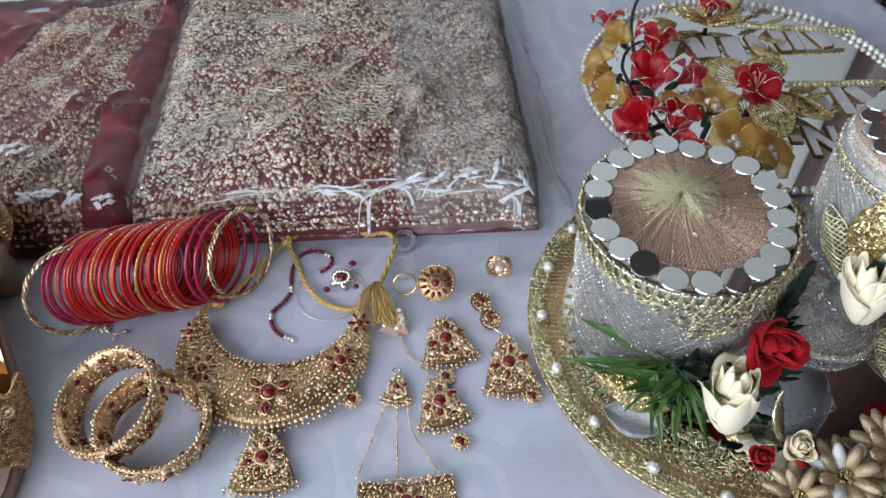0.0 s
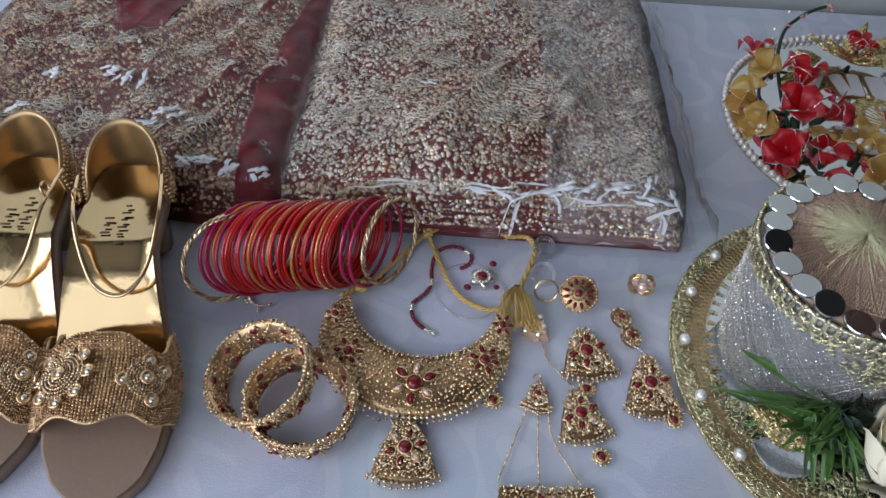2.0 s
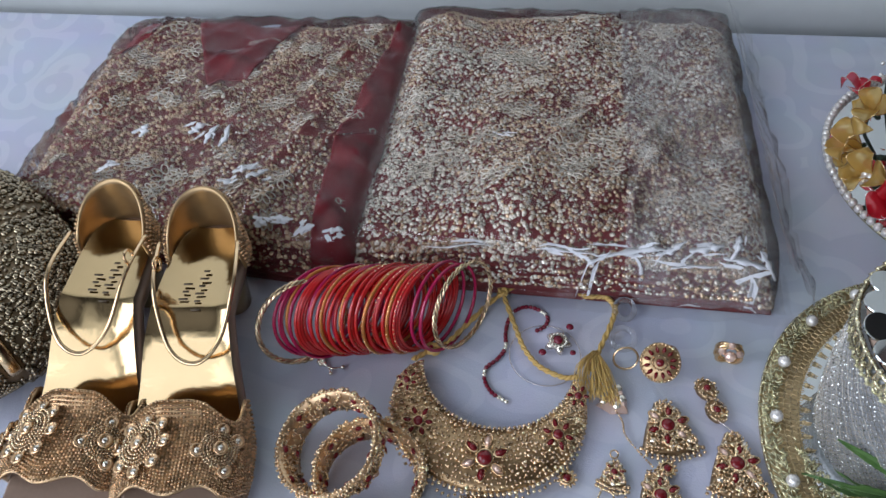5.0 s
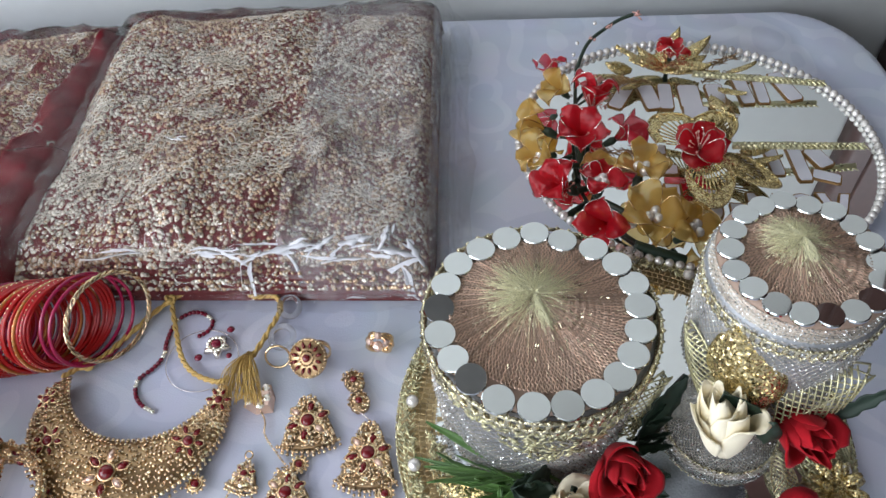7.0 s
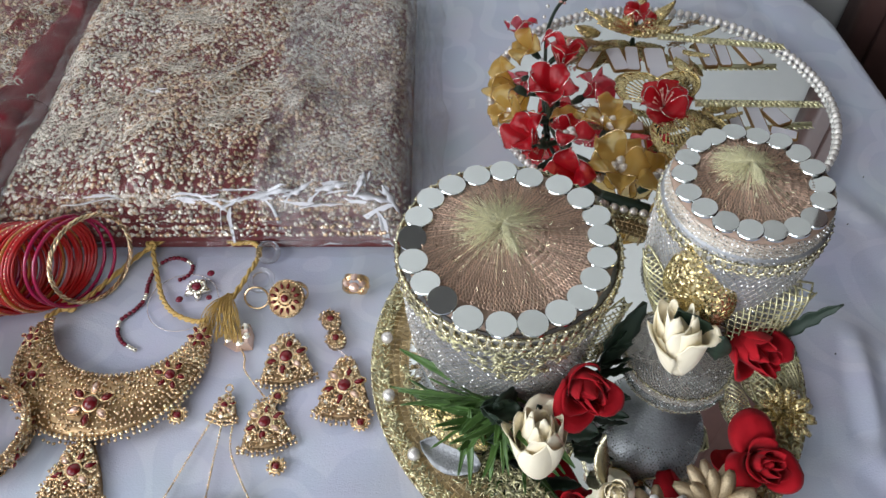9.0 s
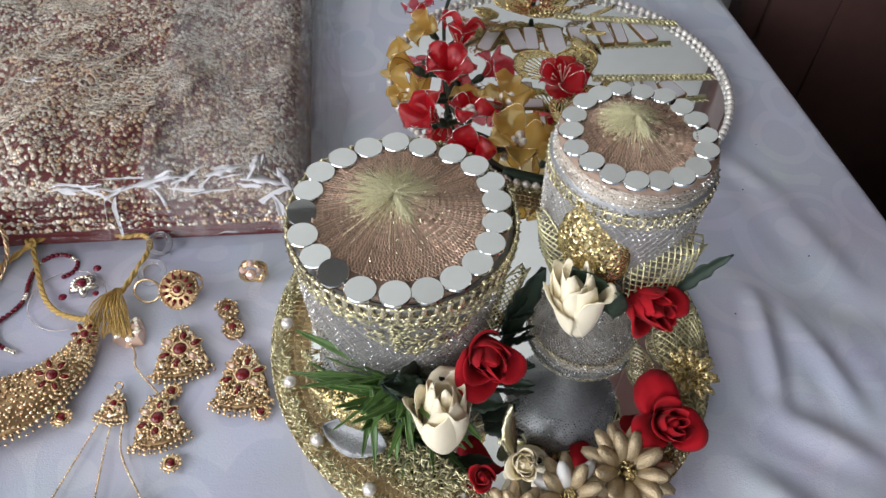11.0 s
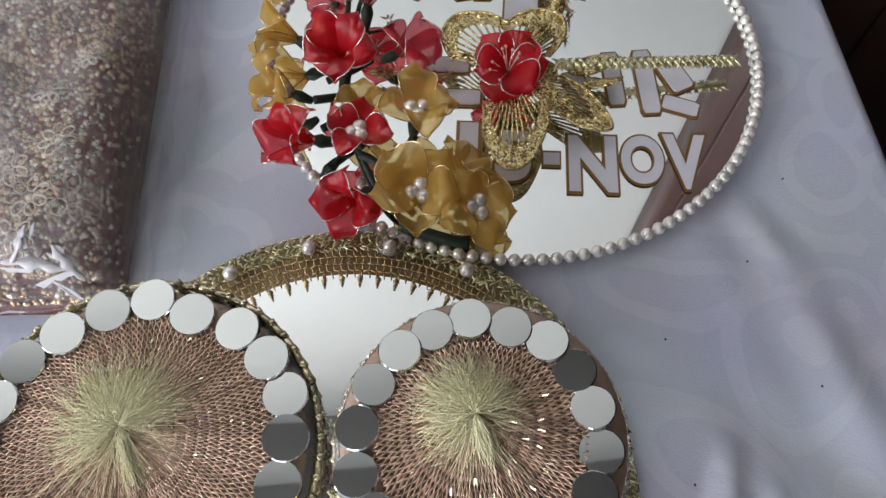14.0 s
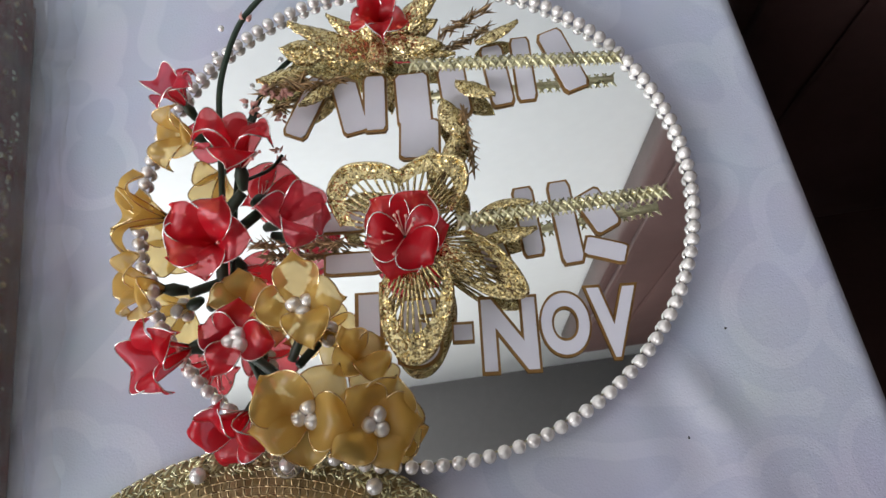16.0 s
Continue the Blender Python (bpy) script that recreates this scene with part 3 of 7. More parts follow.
def dress(label, corners, seed, H, n_seq, motifs, bare=(), warm=0.0):
    ob = thing("folded_dress", label, "dress", group="folded dresses in plastic bags")
    steps = lambda n: [0.5 - 0.5 * math.copysign(abs(math.cos(math.pi * i / n)) ** 0.6, math.cos(math.pi * i / n)) for i in range(n + 1)]
    su = steps(170)
    vv = [on_dress(corners, a, b, seed, H) for a in su for b in su]
    ff = [(i * 171 + j, (i + 1) * 171 + j, (i + 1) * 171 + j + 1, i * 171 + j + 1) for i in range(170) for j in range(170)]
    part("fabric", (vv, ff), M_NET, ob)
    gold, silver = Acc(), Acc()
    rs = random.Random(int(seed * 10))
    spots = []
    for _ in range(motifs):
        # a flower of looped silver cord round a bead, with a ring of beads
        cu, cw, fs, a0 = rs.uniform(0.05, 0.95), rs.uniform(0.05, 0.95), rs.uniform(0.7, 1.15), rs.uniform(0, 6)
        spots.append((cu, cw, 1.5, 0.2))
        for k in range(7):
            a = a0 + 2 * math.pi * k / 7
            loop = []
            for j in range(9):
                b = 2 * math.pi * j / 9
                lx, ly = 0.022 + 0.013 * math.cos(b), 0.0085 * math.sin(b)
                u, v = cu + fs * (lx * math.cos(a) - ly * math.sin(a)), cw + fs * (lx * math.sin(a) + ly * math.cos(a))
                loop.append(on_dress(corners, min(max(u, 0.01), 0.99), min(max(v, 0.01), 0.99), seed, H, 0.0018))
            silver.add(tube(loop, 0.00062, 4, True))
            spots.append((cu + fs * 0.022 * math.cos(a), cw + fs * 0.022 * math.sin(a), 0.8, 0.7))
            spots.append((cu + fs * 0.043 * math.cos(a + 0.45), cw + fs * 0.043 * math.sin(a + 0.45), 0.9, 0.4))
    while len(spots) < n_seq:
        u, v = rs.random(), rs.random()
        if rs.random() < 0.16:
            v = 0.035 * rs.random() ** 2.2
        dens = 0.82 + 0.30 * nz(u * 7, v * 7, seed + 20)
        if rs.random() < dens:
            spots.append((u, v, rs.uniform(0.5, 1.1), 0.62 + 0.9 * nz(u * 3, v * 3, seed + 33)))
    for u, v, size, g in spots:
        if not (0.002 < u < 0.998 and 0.002 < v < 0.998):
            continue
        e = 0.004
        p = Vector(on_dress(corners, u, v, seed, H))
        du = Vector(on_dress(corners, min(u + e, 1), v, seed, H)) - p
        dv = Vector(on_dress(corners, u, min(v + e, 1), seed, H)) - p
        n = du.cross(dv)
        if n.length < 1e-9:
            continue
        n = n.normalized() + Vector((rs.uniform(-0.45, 0.45), rs.uniform(-0.45, 0.45), 0))
        if any(inside(p, q) for q in bare):
            continue
        acc = gold if rs.random() < g + warm else silver
        acc.add(BEAD, toward(p + n.normalized() * 0.0006, n, rs.uniform(0, 6), 0.00195 * size))
    part("gold_sequin_work", gold, M_SEQ_G, ob, "scattered gold sequins and beads", kind="stuff")
    part("silver_sequin_work", silver, M_SEQ_S, ob, "silver sequins, beads and looped cord flowers", kind="stuff")
    return ob


D1 = ((-0.247, 0.414), (0.088, 0.448), (0.050, 0.790), (-0.271, 0.742))
D2 = ((-0.548, 0.398), (-0.231, 0.404), (-0.256, 0.728), (-0.560, 0.672))
S1, H1, S2, H2 = 1.7, 0.058, 5.2, 0.057
# plain silk on the second dress: a band in two pieces and two patches
SILK = (((-0.268, 0.404), (-0.233, 0.405), (-0.243, 0.550), (-0.282, 0.520)), ((-0.281, 0.521), (-0.243, 0.550), (-0.255, 0.722), (-0.275, 0.716)),
        ((-0.430, 0.575), (-0.395, 0.590), (-0.372, 0.704), (-0.490, 0.688)), ((-0.545, 0.610), (-0.520, 0.640), (-0.520, 0.670), (-0.552, 0.664)))
dress_1 = dress("maroon net dress folded flat, covered with gold and silver sequins", D1, S1, H1, 19000, 62)
dress_2 = dress("maroon bridal dress with silk panels, folded and sequinned", D2, S2, H2, 11500, 56, SILK, 0.45)


def panel(dr, corners, seed, H, pts, label, name="silk_panel"):
    """A piece of plain silk that lies on a dress; pts: four corners on the plan."""
    def fn(u, v):
        p = quad(pts, u, v)
        # place on the dress: find its own u, v
        a, b, c, d = [Vector(q) for q in corners]
        uu, vv = 0.5, 0.5
        for _ in range(12):
            q = quad(corners, uu, vv)
            ju = (b - a) * (1 - vv) + (c - d) * vv
            jv = (d - a) * (1 - uu) + (c - b) * uu
            det = ju.x * jv.y - ju.y * jv.x
            ex, ey = p.x - q.x, p.y - q.y
            uu += (ex * jv.y - ey * jv.x) / det
            vv += (ju.x * ey - ju.y * ex) / det
        uu, vv = min(max(uu, 0.001), 0.999), min(max(vv, 0.001), 0.999)
        h = dress_height(uu, vv, seed, H)
        return (p.x, p.y, h + 0.0034 + 0.0018 * nz(u * 3 + 5, v * 9, 2.2) + 0.0010 * math.sin(v * 23 + 5 * u))

    return part(name, surf(fn, 18, 60, 0.0008), M_MAROON, dr, label)


panel(dress_2, D2, S2, H2, SILK[0], "crumpled plain maroon silk band")
panel(dress_2, D2, S2, H2, SILK[1], "narrow maroon silk band")
panel(dress_2, D2, S2, H2, SILK[2], "plain maroon silk patch")
panel(dress_2, D2, S2, H2, SILK[3], "plain maroon silk patch")


def film_bag(label, c, seed, H, material, grow, marks, fold_from=0.0):
    ob = thing("plastic_bag", label, "bag", group="plastic bags")
    cx = sum((Vector(q) for q in c), Vector((0, 0))) / 4
    big = [tuple(cx + (Vector(q) - cx) * grow) for q in c]

    def fn(u, v):
        p = quad(big, u, v)
        k = grow
        uu, vv = 0.5 + (u - 0.5) * k, 0.5 + (v - 0.5) * k
        e = max(0.0, (1 - abs(2 * uu - 1) ** 16)) * max(0.0, (1 - abs(2 * vv - 1) ** 16)) if (0 < uu < 1 and 0 < vv < 1) else 0.0
        base = dress_height(min(max(uu, 0.01), 0.99), min(max(vv, 0.012), 0.99), seed, H) if e > 0 else 0.0
        crease = 0.0035 * (1 - abs(nz(u * 9 + 4 * v, v * 11, seed + 50))) ** 4 + 0.002 * abs(nz(u * 25, v * 22, seed + 60))
        z = max(base, (H * 0.9) * e ** 0.25) + 0.0042 + crease if e > 0 else 0.0018 + 0.006 * abs(nz(u * 30, v * 30, seed + 70))
        return (p.x + 0.003 * nz(u * 14, v * 14, 1), p.y + 0.004 * nz(u * 13, v * 13, 2), z)

    part("film", surf(fn, 110, 110), material, ob).visible_shadow = False
    if fold_from:
        part("folded_film", surf(lambda u, v: tuple(Vector(fn(fold_from + (0.985 - fold_from) * u, 0.03 + 0.95 * v)) + Vector((0, 0, 0.0016))), 40, 70), M_FILM2, ob, "film folded double").visible_shadow = False
    if fold_from:
        # the loose open end of the bag, crumpled beside the dress
        def flap(u, v):
            p = quad(c, 0.985 + 0.105 * u + 0.018 * nz(u * 4, v * 13, seed + 3) * u, v * 1.02 - 0.01)
            z = H * (0.98 - 0.10 * v) * (1 - u) ** (1.0 + 0.5 * nz(v * 5, 0.3, seed)) + 0.010 * abs(nz(u * 7 + v * 3, v * 16, seed + 80)) * (0.3 + u) + 0.006
            return (p.x, p.y, z)

        part("loose_flap", surf(flap, 26, 90), M_FILM3, ob, "crumpled open end of the bag").visible_shadow = False
    rs = random.Random(int(seed * 7))

    def shard(u0, v0, ru, rv, ang):
        """A jagged white flake that follows the film: painted sheen on the folded bag, print on the other."""
        out = []
        for k in range(13):
            b, q = 2 * math.pi * k / 13, rs.uniform(0.35, 1.0)
            x, y = ru * q * math.cos(b), rv * q * math.sin(b)
            out.append((u0 + x * math.cos(ang) - y * math.sin(ang), v0 + x * math.sin(ang) + y * math.cos(ang)))
        vs = []
        for s in (0.0, 0.5, 1.0):
            for u, v in out:
                q = fn(min(max(u0 + s * (u - u0), 0), 1), min(max(v0 + s * (v - v0), 0), 1))
                vs.append((q[0], q[1], q[2] + 0.0012))
        fs = [(r * 13 + k, r * 13 + (k + 1) % 13, (r + 1) * 13 + (k + 1) % 13, (r + 1) * 13 + k) for r in (0, 1) for k in range(13)]
        part("print_sheen_mark", (vs, fs), M_PRINT_SHEEN, ob, "jagged white mark on the film, painted sheen and print")

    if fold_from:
        # white flakes painted as the gloss along the front crease
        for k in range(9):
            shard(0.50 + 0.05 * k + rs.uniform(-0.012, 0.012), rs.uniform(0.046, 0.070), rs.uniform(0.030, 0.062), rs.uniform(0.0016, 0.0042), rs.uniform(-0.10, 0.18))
    for mu, mv, length, ang, w in marks:
        # white streaks: highlights painted on the folded bag, torn print on the other
        pts = []
        for k in range(5):
            du = (k - 2) / 4 * length
            uu, vv = mu + du * math.cos(ang), mv + du * math.sin(ang)
            q = fn(min(max(uu, 0), 1), min(max(vv, 0), 1))
            pts.append((q[0] + rs.uniform(-1, 1) * 0.001, q[1] + rs.uniform(-1, 1) * 0.001, q[2] + 0.0012))
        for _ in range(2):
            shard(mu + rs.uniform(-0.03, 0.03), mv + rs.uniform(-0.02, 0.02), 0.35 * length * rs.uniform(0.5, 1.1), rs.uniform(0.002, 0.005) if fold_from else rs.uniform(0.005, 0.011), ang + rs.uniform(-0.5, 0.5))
        part("print_sheen_mark", tube(spline(pts, 4), lambda t, w=w: w * (0.25 + math.sin(math.pi * min(max(t, 0.02), 0.98)) * (0.8 + 0.4 * math.sin(t * 19))), 5, flat=0.15), M_PRINT_SHEEN, ob, "white streak on the film, painted sheen and print")
    return ob

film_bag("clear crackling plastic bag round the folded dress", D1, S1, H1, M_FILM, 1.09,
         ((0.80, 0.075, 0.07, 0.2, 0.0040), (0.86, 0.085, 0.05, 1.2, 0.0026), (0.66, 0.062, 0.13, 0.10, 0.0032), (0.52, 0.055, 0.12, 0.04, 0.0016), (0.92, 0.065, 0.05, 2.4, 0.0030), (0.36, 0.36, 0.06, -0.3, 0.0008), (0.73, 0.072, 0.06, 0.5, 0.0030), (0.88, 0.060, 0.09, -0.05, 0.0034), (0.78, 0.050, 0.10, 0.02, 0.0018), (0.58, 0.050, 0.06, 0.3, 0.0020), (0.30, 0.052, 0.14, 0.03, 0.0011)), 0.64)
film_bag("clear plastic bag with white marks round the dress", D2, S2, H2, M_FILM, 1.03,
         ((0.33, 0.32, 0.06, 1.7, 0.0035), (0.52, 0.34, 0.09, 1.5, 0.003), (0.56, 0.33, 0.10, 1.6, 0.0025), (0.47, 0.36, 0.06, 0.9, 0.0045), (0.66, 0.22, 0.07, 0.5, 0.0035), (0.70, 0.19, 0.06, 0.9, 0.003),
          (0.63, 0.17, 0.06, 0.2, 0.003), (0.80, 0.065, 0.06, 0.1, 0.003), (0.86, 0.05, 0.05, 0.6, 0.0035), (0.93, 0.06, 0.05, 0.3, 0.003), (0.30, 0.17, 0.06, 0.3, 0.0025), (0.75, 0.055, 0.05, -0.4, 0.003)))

# ---------------------------------------------------------------- round mirror tray
TC = (0.2255, 0.352)
tray = thing("mirror_tray", "round mirror tray edged with gold lace and pearls", "tray", T(*TC, 0.0))
part("base", lathe([(0.0, 0.0012), (0.149, 0.0012), (0.1505, 0.003), (0.149, 0.0052), (0.0, 0.0052)], 96), M_TRIMB, tray)
part("mirror", lathe([(0.0, 0.0062), (0.124, 0.0062), (0.124, 0.005)], 96), M_MIRROR, tray, "flat mirror glass", smooth=False)
STITCH = tube([(-1, 0, 0), (-0.4, 0.12, 0.25), (0.4, 0.12, 0.25), (1, 0, 0)], lambda t: 0.26 * math.sin(math.pi * (0.1 + 0.8 * t)), 5)
lace, inner, edge = Acc(), Acc(), Acc()
for ring, (rad, n) in enumerate(((0.1478, 230), (0.1450, 226), (0.1422, 222), (0.1394, 218))):
    for k in range(n):
        a = 2 * math.pi * (k + rnd(-0.3, 0.3)) / n
        tilt = (55 if ring % 2 else -55) + rnd(-22, 22)
        lace.add(STITCH, T(rad * math.cos(a), rad * math.sin(a), 0.0066 + rnd(0, 0.0015), 0, rnd(-10, 10), math.degrees(a) + tilt, rnd(0.0024, 0.0034)))
for k in range(1100):
    a, rad = rnd(0, 2 * math.pi), rnd(0.138, 0.149)
    lace.add(STITCH, T(rad * math.cos(a), rad * math.sin(a), 0.0078 + rnd(0, 0.0014), rnd(-25, 25), rnd(-25, 25), rnd(0, 360), rnd(0.0015, 0.0030)))
for k in range(150):
    a = 2 * math.pi * k / 150
    edge.add(box(0.0052, 0.0016, 0.0022, 0.0004, seg=1), T(0.1503 * math.cos(a), 0.1503 * math.sin(a), 0.006, 0, 0, math.degrees(a) + 90))
for ring, (rad, n, s) in enumerate(((0.1372, 210, 0.0022), (0.1350, 208, 0.0023), (0.1328, 204, 0.0022), (0.1306, 200, 0.0023), (0.1284, 196, 0.0022), (0.1262, 190, 0.0022), (0.1242, 184, 0.0020))):
    for k in range(n):
        a = 2 * math.pi * k / n
        inner.add(STITCH, T(rad * math.cos(a), rad * math.sin(a), 0.0072, 0, rnd(-8, 8), math.degrees(a) + rnd(-15, 15) + 90 * (ring % 2), s))
for k in range(74):
    a = 2 * math.pi * k / 74
    for d in (0, 0.0016, 0.0032, 0.0046):
        inner.add(OCT, T(((0.1218 - d)) * math.cos(a), (0.1218 - d) * math.sin(a), 0.0074, 0, 0, math.degrees(a), 0.0019 - d * 0.22))
for k in range(1500):
    a, rad = radians(rnd(185, 285)), rnd(0.098, 0.130)
    if rad > 0.130 - 0.032 * math.sin(math.pi * (math.degrees(a) - 185) / 100):
        lace.add(STITCH, T(rad * math.cos(a), rad * math.sin(a), 0.0074 + rnd(0, 0.0022), rnd(-25, 25), rnd(-25, 25), rnd(0, 360), rnd(0.0016, 0.0030)))
part("lace_band", lace, M_TRIM, tray, "tangled pale gold lace", kind="stuff")
part("scalloped_braid", inner, M_TRIMB, tray, "tan gold scalloped braid", kind="stuff")
part("edge_braid", edge, M_TRIMS, tray)
pearl_me = Acc().add(BALL3).mesh("pearl", M_PEARL)
for k in range(19):
    a = radians(142.7) + 2 * math.pi * k / 19
    shared("pearl", pearl_me, tray, T(0.1405 * math.cos(a), 0.1405 * math.sin(a), 0.0115, s=0.0044))

# ---------------------------------------------------------------- lidded jars


def lid(jar, r, mr, z, middle, places, darks, strands, lean=0.0):
    """Flat lid under a gathered copper-thread net, with a ring of small round mirrors and a tuft of loose net.

    places: turn in degrees and distance from the middle in millimetres of each mirror.
    """
    body = part("lid", lathe([(0.0, z - 0.008), (r - 0.002, z - 0.008), (r - 0.001, z - 0.005), (r, z - 0.002), (r - 0.004, z - 0.0005), (0.0, z - 0.0005)], 72), M_TAN, jar, "flat lid covered with gathered copper net")
    inner_r = min(q[1] for q in places) * 0.001 - mr * 0.35
    gx, gy = -0.09 * inner_r, 0.14 * inner_r

    def cover(a, t, up=0.0):
        """A point of the net: a turn, t from its gathered middle to its rim."""
        rr = inner_r * t
        ridge = 0.0026 * math.exp(-((math.remainder(a + 1.15, 2 * math.pi)) / 0.10) ** 2) + 0.0014 * math.exp(-((math.remainder(a - 1.2, 2 * math.pi)) / 0.22) ** 2)
        ridge += 0.0006 * math.sin(7 * a + 1.0) + 0.0004 * math.sin(13 * a)
        h = z + 0.0009 + 0.0052 * (1 - t) ** 2 + ridge * math.sin(math.pi * min(1, t + 0.12)) * (1 - 0.75 * t) + up
        return (gx * (1 - t) + rr * math.cos(a), gy * (1 - t) + rr * math.sin(a), h)

    threads, spark = Acc(), Acc()
    steps = int(inner_r / 0.0019)
    for k in range(strands):
        # neighbouring strands meet and part again, so that the net opens towards the rim
        for s in (1, -1):
            pts = []
            for i in range(steps + 1):
                t = 0.05 + 0.95 * i / steps
                swing = (0.21 if i % 2 == 0 else -0.21) * s + 0.04 * math.sin(3 * k + i)
                pts.append(cover(2 * math.pi * (k + 0.5 * (s > 0) + swing) / strands + 0.10 * t, t, 0.0006 * (1 if i % 2 else -1) + rnd(0, 0.0003)))
            threads.add(tube(pts, lambda q: 0.00024 + 0.00026 * q, 4))
            for _ in range(1):
                i = int(steps * rnd(0.0, 1.0) ** 0.8)
                spark.add(tube([Vector(q) + Vector((0, 0, 0.0002)) for q in pts[i:i + 2]], 0.00028, 3) if i < steps else OCT, Matrix() if i < steps else T(*pts[-1], s=0.0004))
    part("thread_weave", threads, M_THREAD, body, "net of copper thread gathered to the middle", kind="stuff")
    part("bright_thread", spark, M_TRIMS, body, "sparkling gold threads", kind="stuff", smooth=False)
    tuft = Acc()
    for k in range(800):
        # loose gathered net, drawn up at the middle and combed to one side
        b = 2.2 + random.gauss(0, 0.95)
        t0, t1 = rnd(0.0, 0.20), rnd(0.16, 0.72) * math.exp(-0.30 * abs(b - 2.2))
        p0, p1 = Vector(cover(b + rnd(-0.6, 0.6), t0, rnd(0.0005, 0.003))), Vector(cover(b, t0 + t1, rnd(0.0003, 0.0018)))
        mid = p0.lerp(p1, 0.5) + Vector((rnd(-1, 1), rnd(-1, 1), rnd(-0.1, 0.7))) * 0.0030
        tuft.add(tube(spline([p0, mid, p1], 3), 0.00010, 3))
    for k in range(200):
        # the crest that runs from the middle towards the front
        b, t0 = -1.15 + random.gauss(0, 0.16), rnd(0, 0.25)
        p0, p1 = Vector(cover(b + rnd(-0.5, 0.5), 0.5 * t0, rnd(0.0005, 0.0034))), Vector(cover(b, t0 + rnd(0.05, 0.20), rnd(0.0003, 0.002)))
        mid = p0.lerp(p1, 0.5) + Vector((rnd(-1, 1), rnd(-1, 1), rnd(0, 1))) * 0.0012
        tuft.add(tube(spline([p0, mid, p1], 3), 0.00011, 3))
    for k in range(60):
        b = rnd(0, 2 * math.pi)
        tuft.add(tube([cover(b, 0.02, rnd(0.001, 0.004)), cover(b + rnd(-0.1, 0.1), rnd(0.1, 0.2), 0.0012), cover(b + rnd(-0.1, 0.1), rnd(0.25, 0.75), 0.0006)], 0.00010, 3))
    part("tinsel_tuft", tuft, M_TUFT, body, "tuft of pale yellow net", kind="stuff")
    me = Acc().add(lathe([(0.0, -0.0009), (mr, -0.0009), (mr, 0.0003), (mr - 0.0004, 0.0009), (0.0, 0.0009)], 32)).mesh("mirror_disc", M_DISC, False)
    for k, (turn, dist) in enumerate(places):
        a = radians(turn)
        # the discs lie a little unevenly and lean outwards
        t1, t2 = rnd(-4.5, 3.5) - 1.5 * math.sin(a), rnd(-3.5, 3.5) - 4.5 * max(0.0, math.cos(a)) + lean
        if k in darks:
            t1 += 13
        shared("mirror_disc", me, body, T(middle[0] + 0.001 * dist * math.cos(a), middle[1] + 0.001 * dist * math.sin(a), z + 0.0018 + 0.0006 * (k % 2), t1, t2, 0))
    return body


def braid(rad, z, n, size, mtl, jar, name, flat=0.6, label=""):
    acc = Acc()
    link = torus(1.0, 0.34, 8, 4)
    for k in range(n):
        a = 2 * math.pi * k / n
        acc.add(link, T(rad * math.cos(a), rad * math.sin(a), z, 90, rnd(-20, 20), math.degrees(a) + 90, size))
    for k in range(n * 2):
        a = 2 * math.pi * k / (2 * n)
        acc.add(OCT, T((rad + 0.0004) * math.cos(a), (rad + 0.0004) * math.sin(a), z + size * rnd(0.9, 1.3) * (1 if k % 2 else -1), 0, 0, 0, size * 0.5))
    return part(name, acc, mtl, jar, label, kind="stuff")


def net_wrap(profile, jar, n, name="net_wrap", r=0.00022):
    """Two sets of slanting threads round a turned body."""
    acc = Acc()
    ps = np.array(profile)
    for s in (1, -1):
        for k in range(n):
            a0 = 2 * math.pi * k / n
            pts = []
            for i in range(10):
                t = i / 9
                q = t * (len(ps) - 1)
                j = min(int(q), len(ps) - 2)
                rr, zz = ps[j] + (ps[j + 1] - ps[j]) * (q - j)
                a = a0 + s * 1.5 * t
                pts.append(((rr + 0.0006) * math.cos(a), (rr + 0.0006) * math.sin(a), zz))
            acc.add(tube(pts, r, 3))
    return part(name, acc, M_SEQ_S, jar, "silver net stretched round the body", kind="stuff")


def net_dots(profile, jar, rows, n, name="net_knot_work"):
    """Bright knots of the net, in staggered rows, some missing."""
    acc = Acc()
    ps = np.array(profile)
    for i in range(rows):
        q = (i + 0.5) / rows * (len(ps) - 1)
        j = min(int(q), len(ps) - 2)
        rr, zz = ps[j] + (ps[j + 1] - ps[j]) * (q - j)
        for k in range(n):
            if rnd(0, 1) < 0.12:
                continue
            a = 2 * math.pi * (k + 0.5 * (i % 2) + rnd(-0.12, 0.12)) / n
            acc.add(OCT, T((rr + 0.0006) * math.cos(a), (rr + 0.0006) * math.sin(a), zz + rnd(-0.0003, 0.0003), rnd(0, 360), rnd(0, 360), 0, rnd(0.0004, 0.0008)))
    return part(name, acc, M_GLINT, jar, "bright silver knots of the net", smooth=False, kind="stuff")


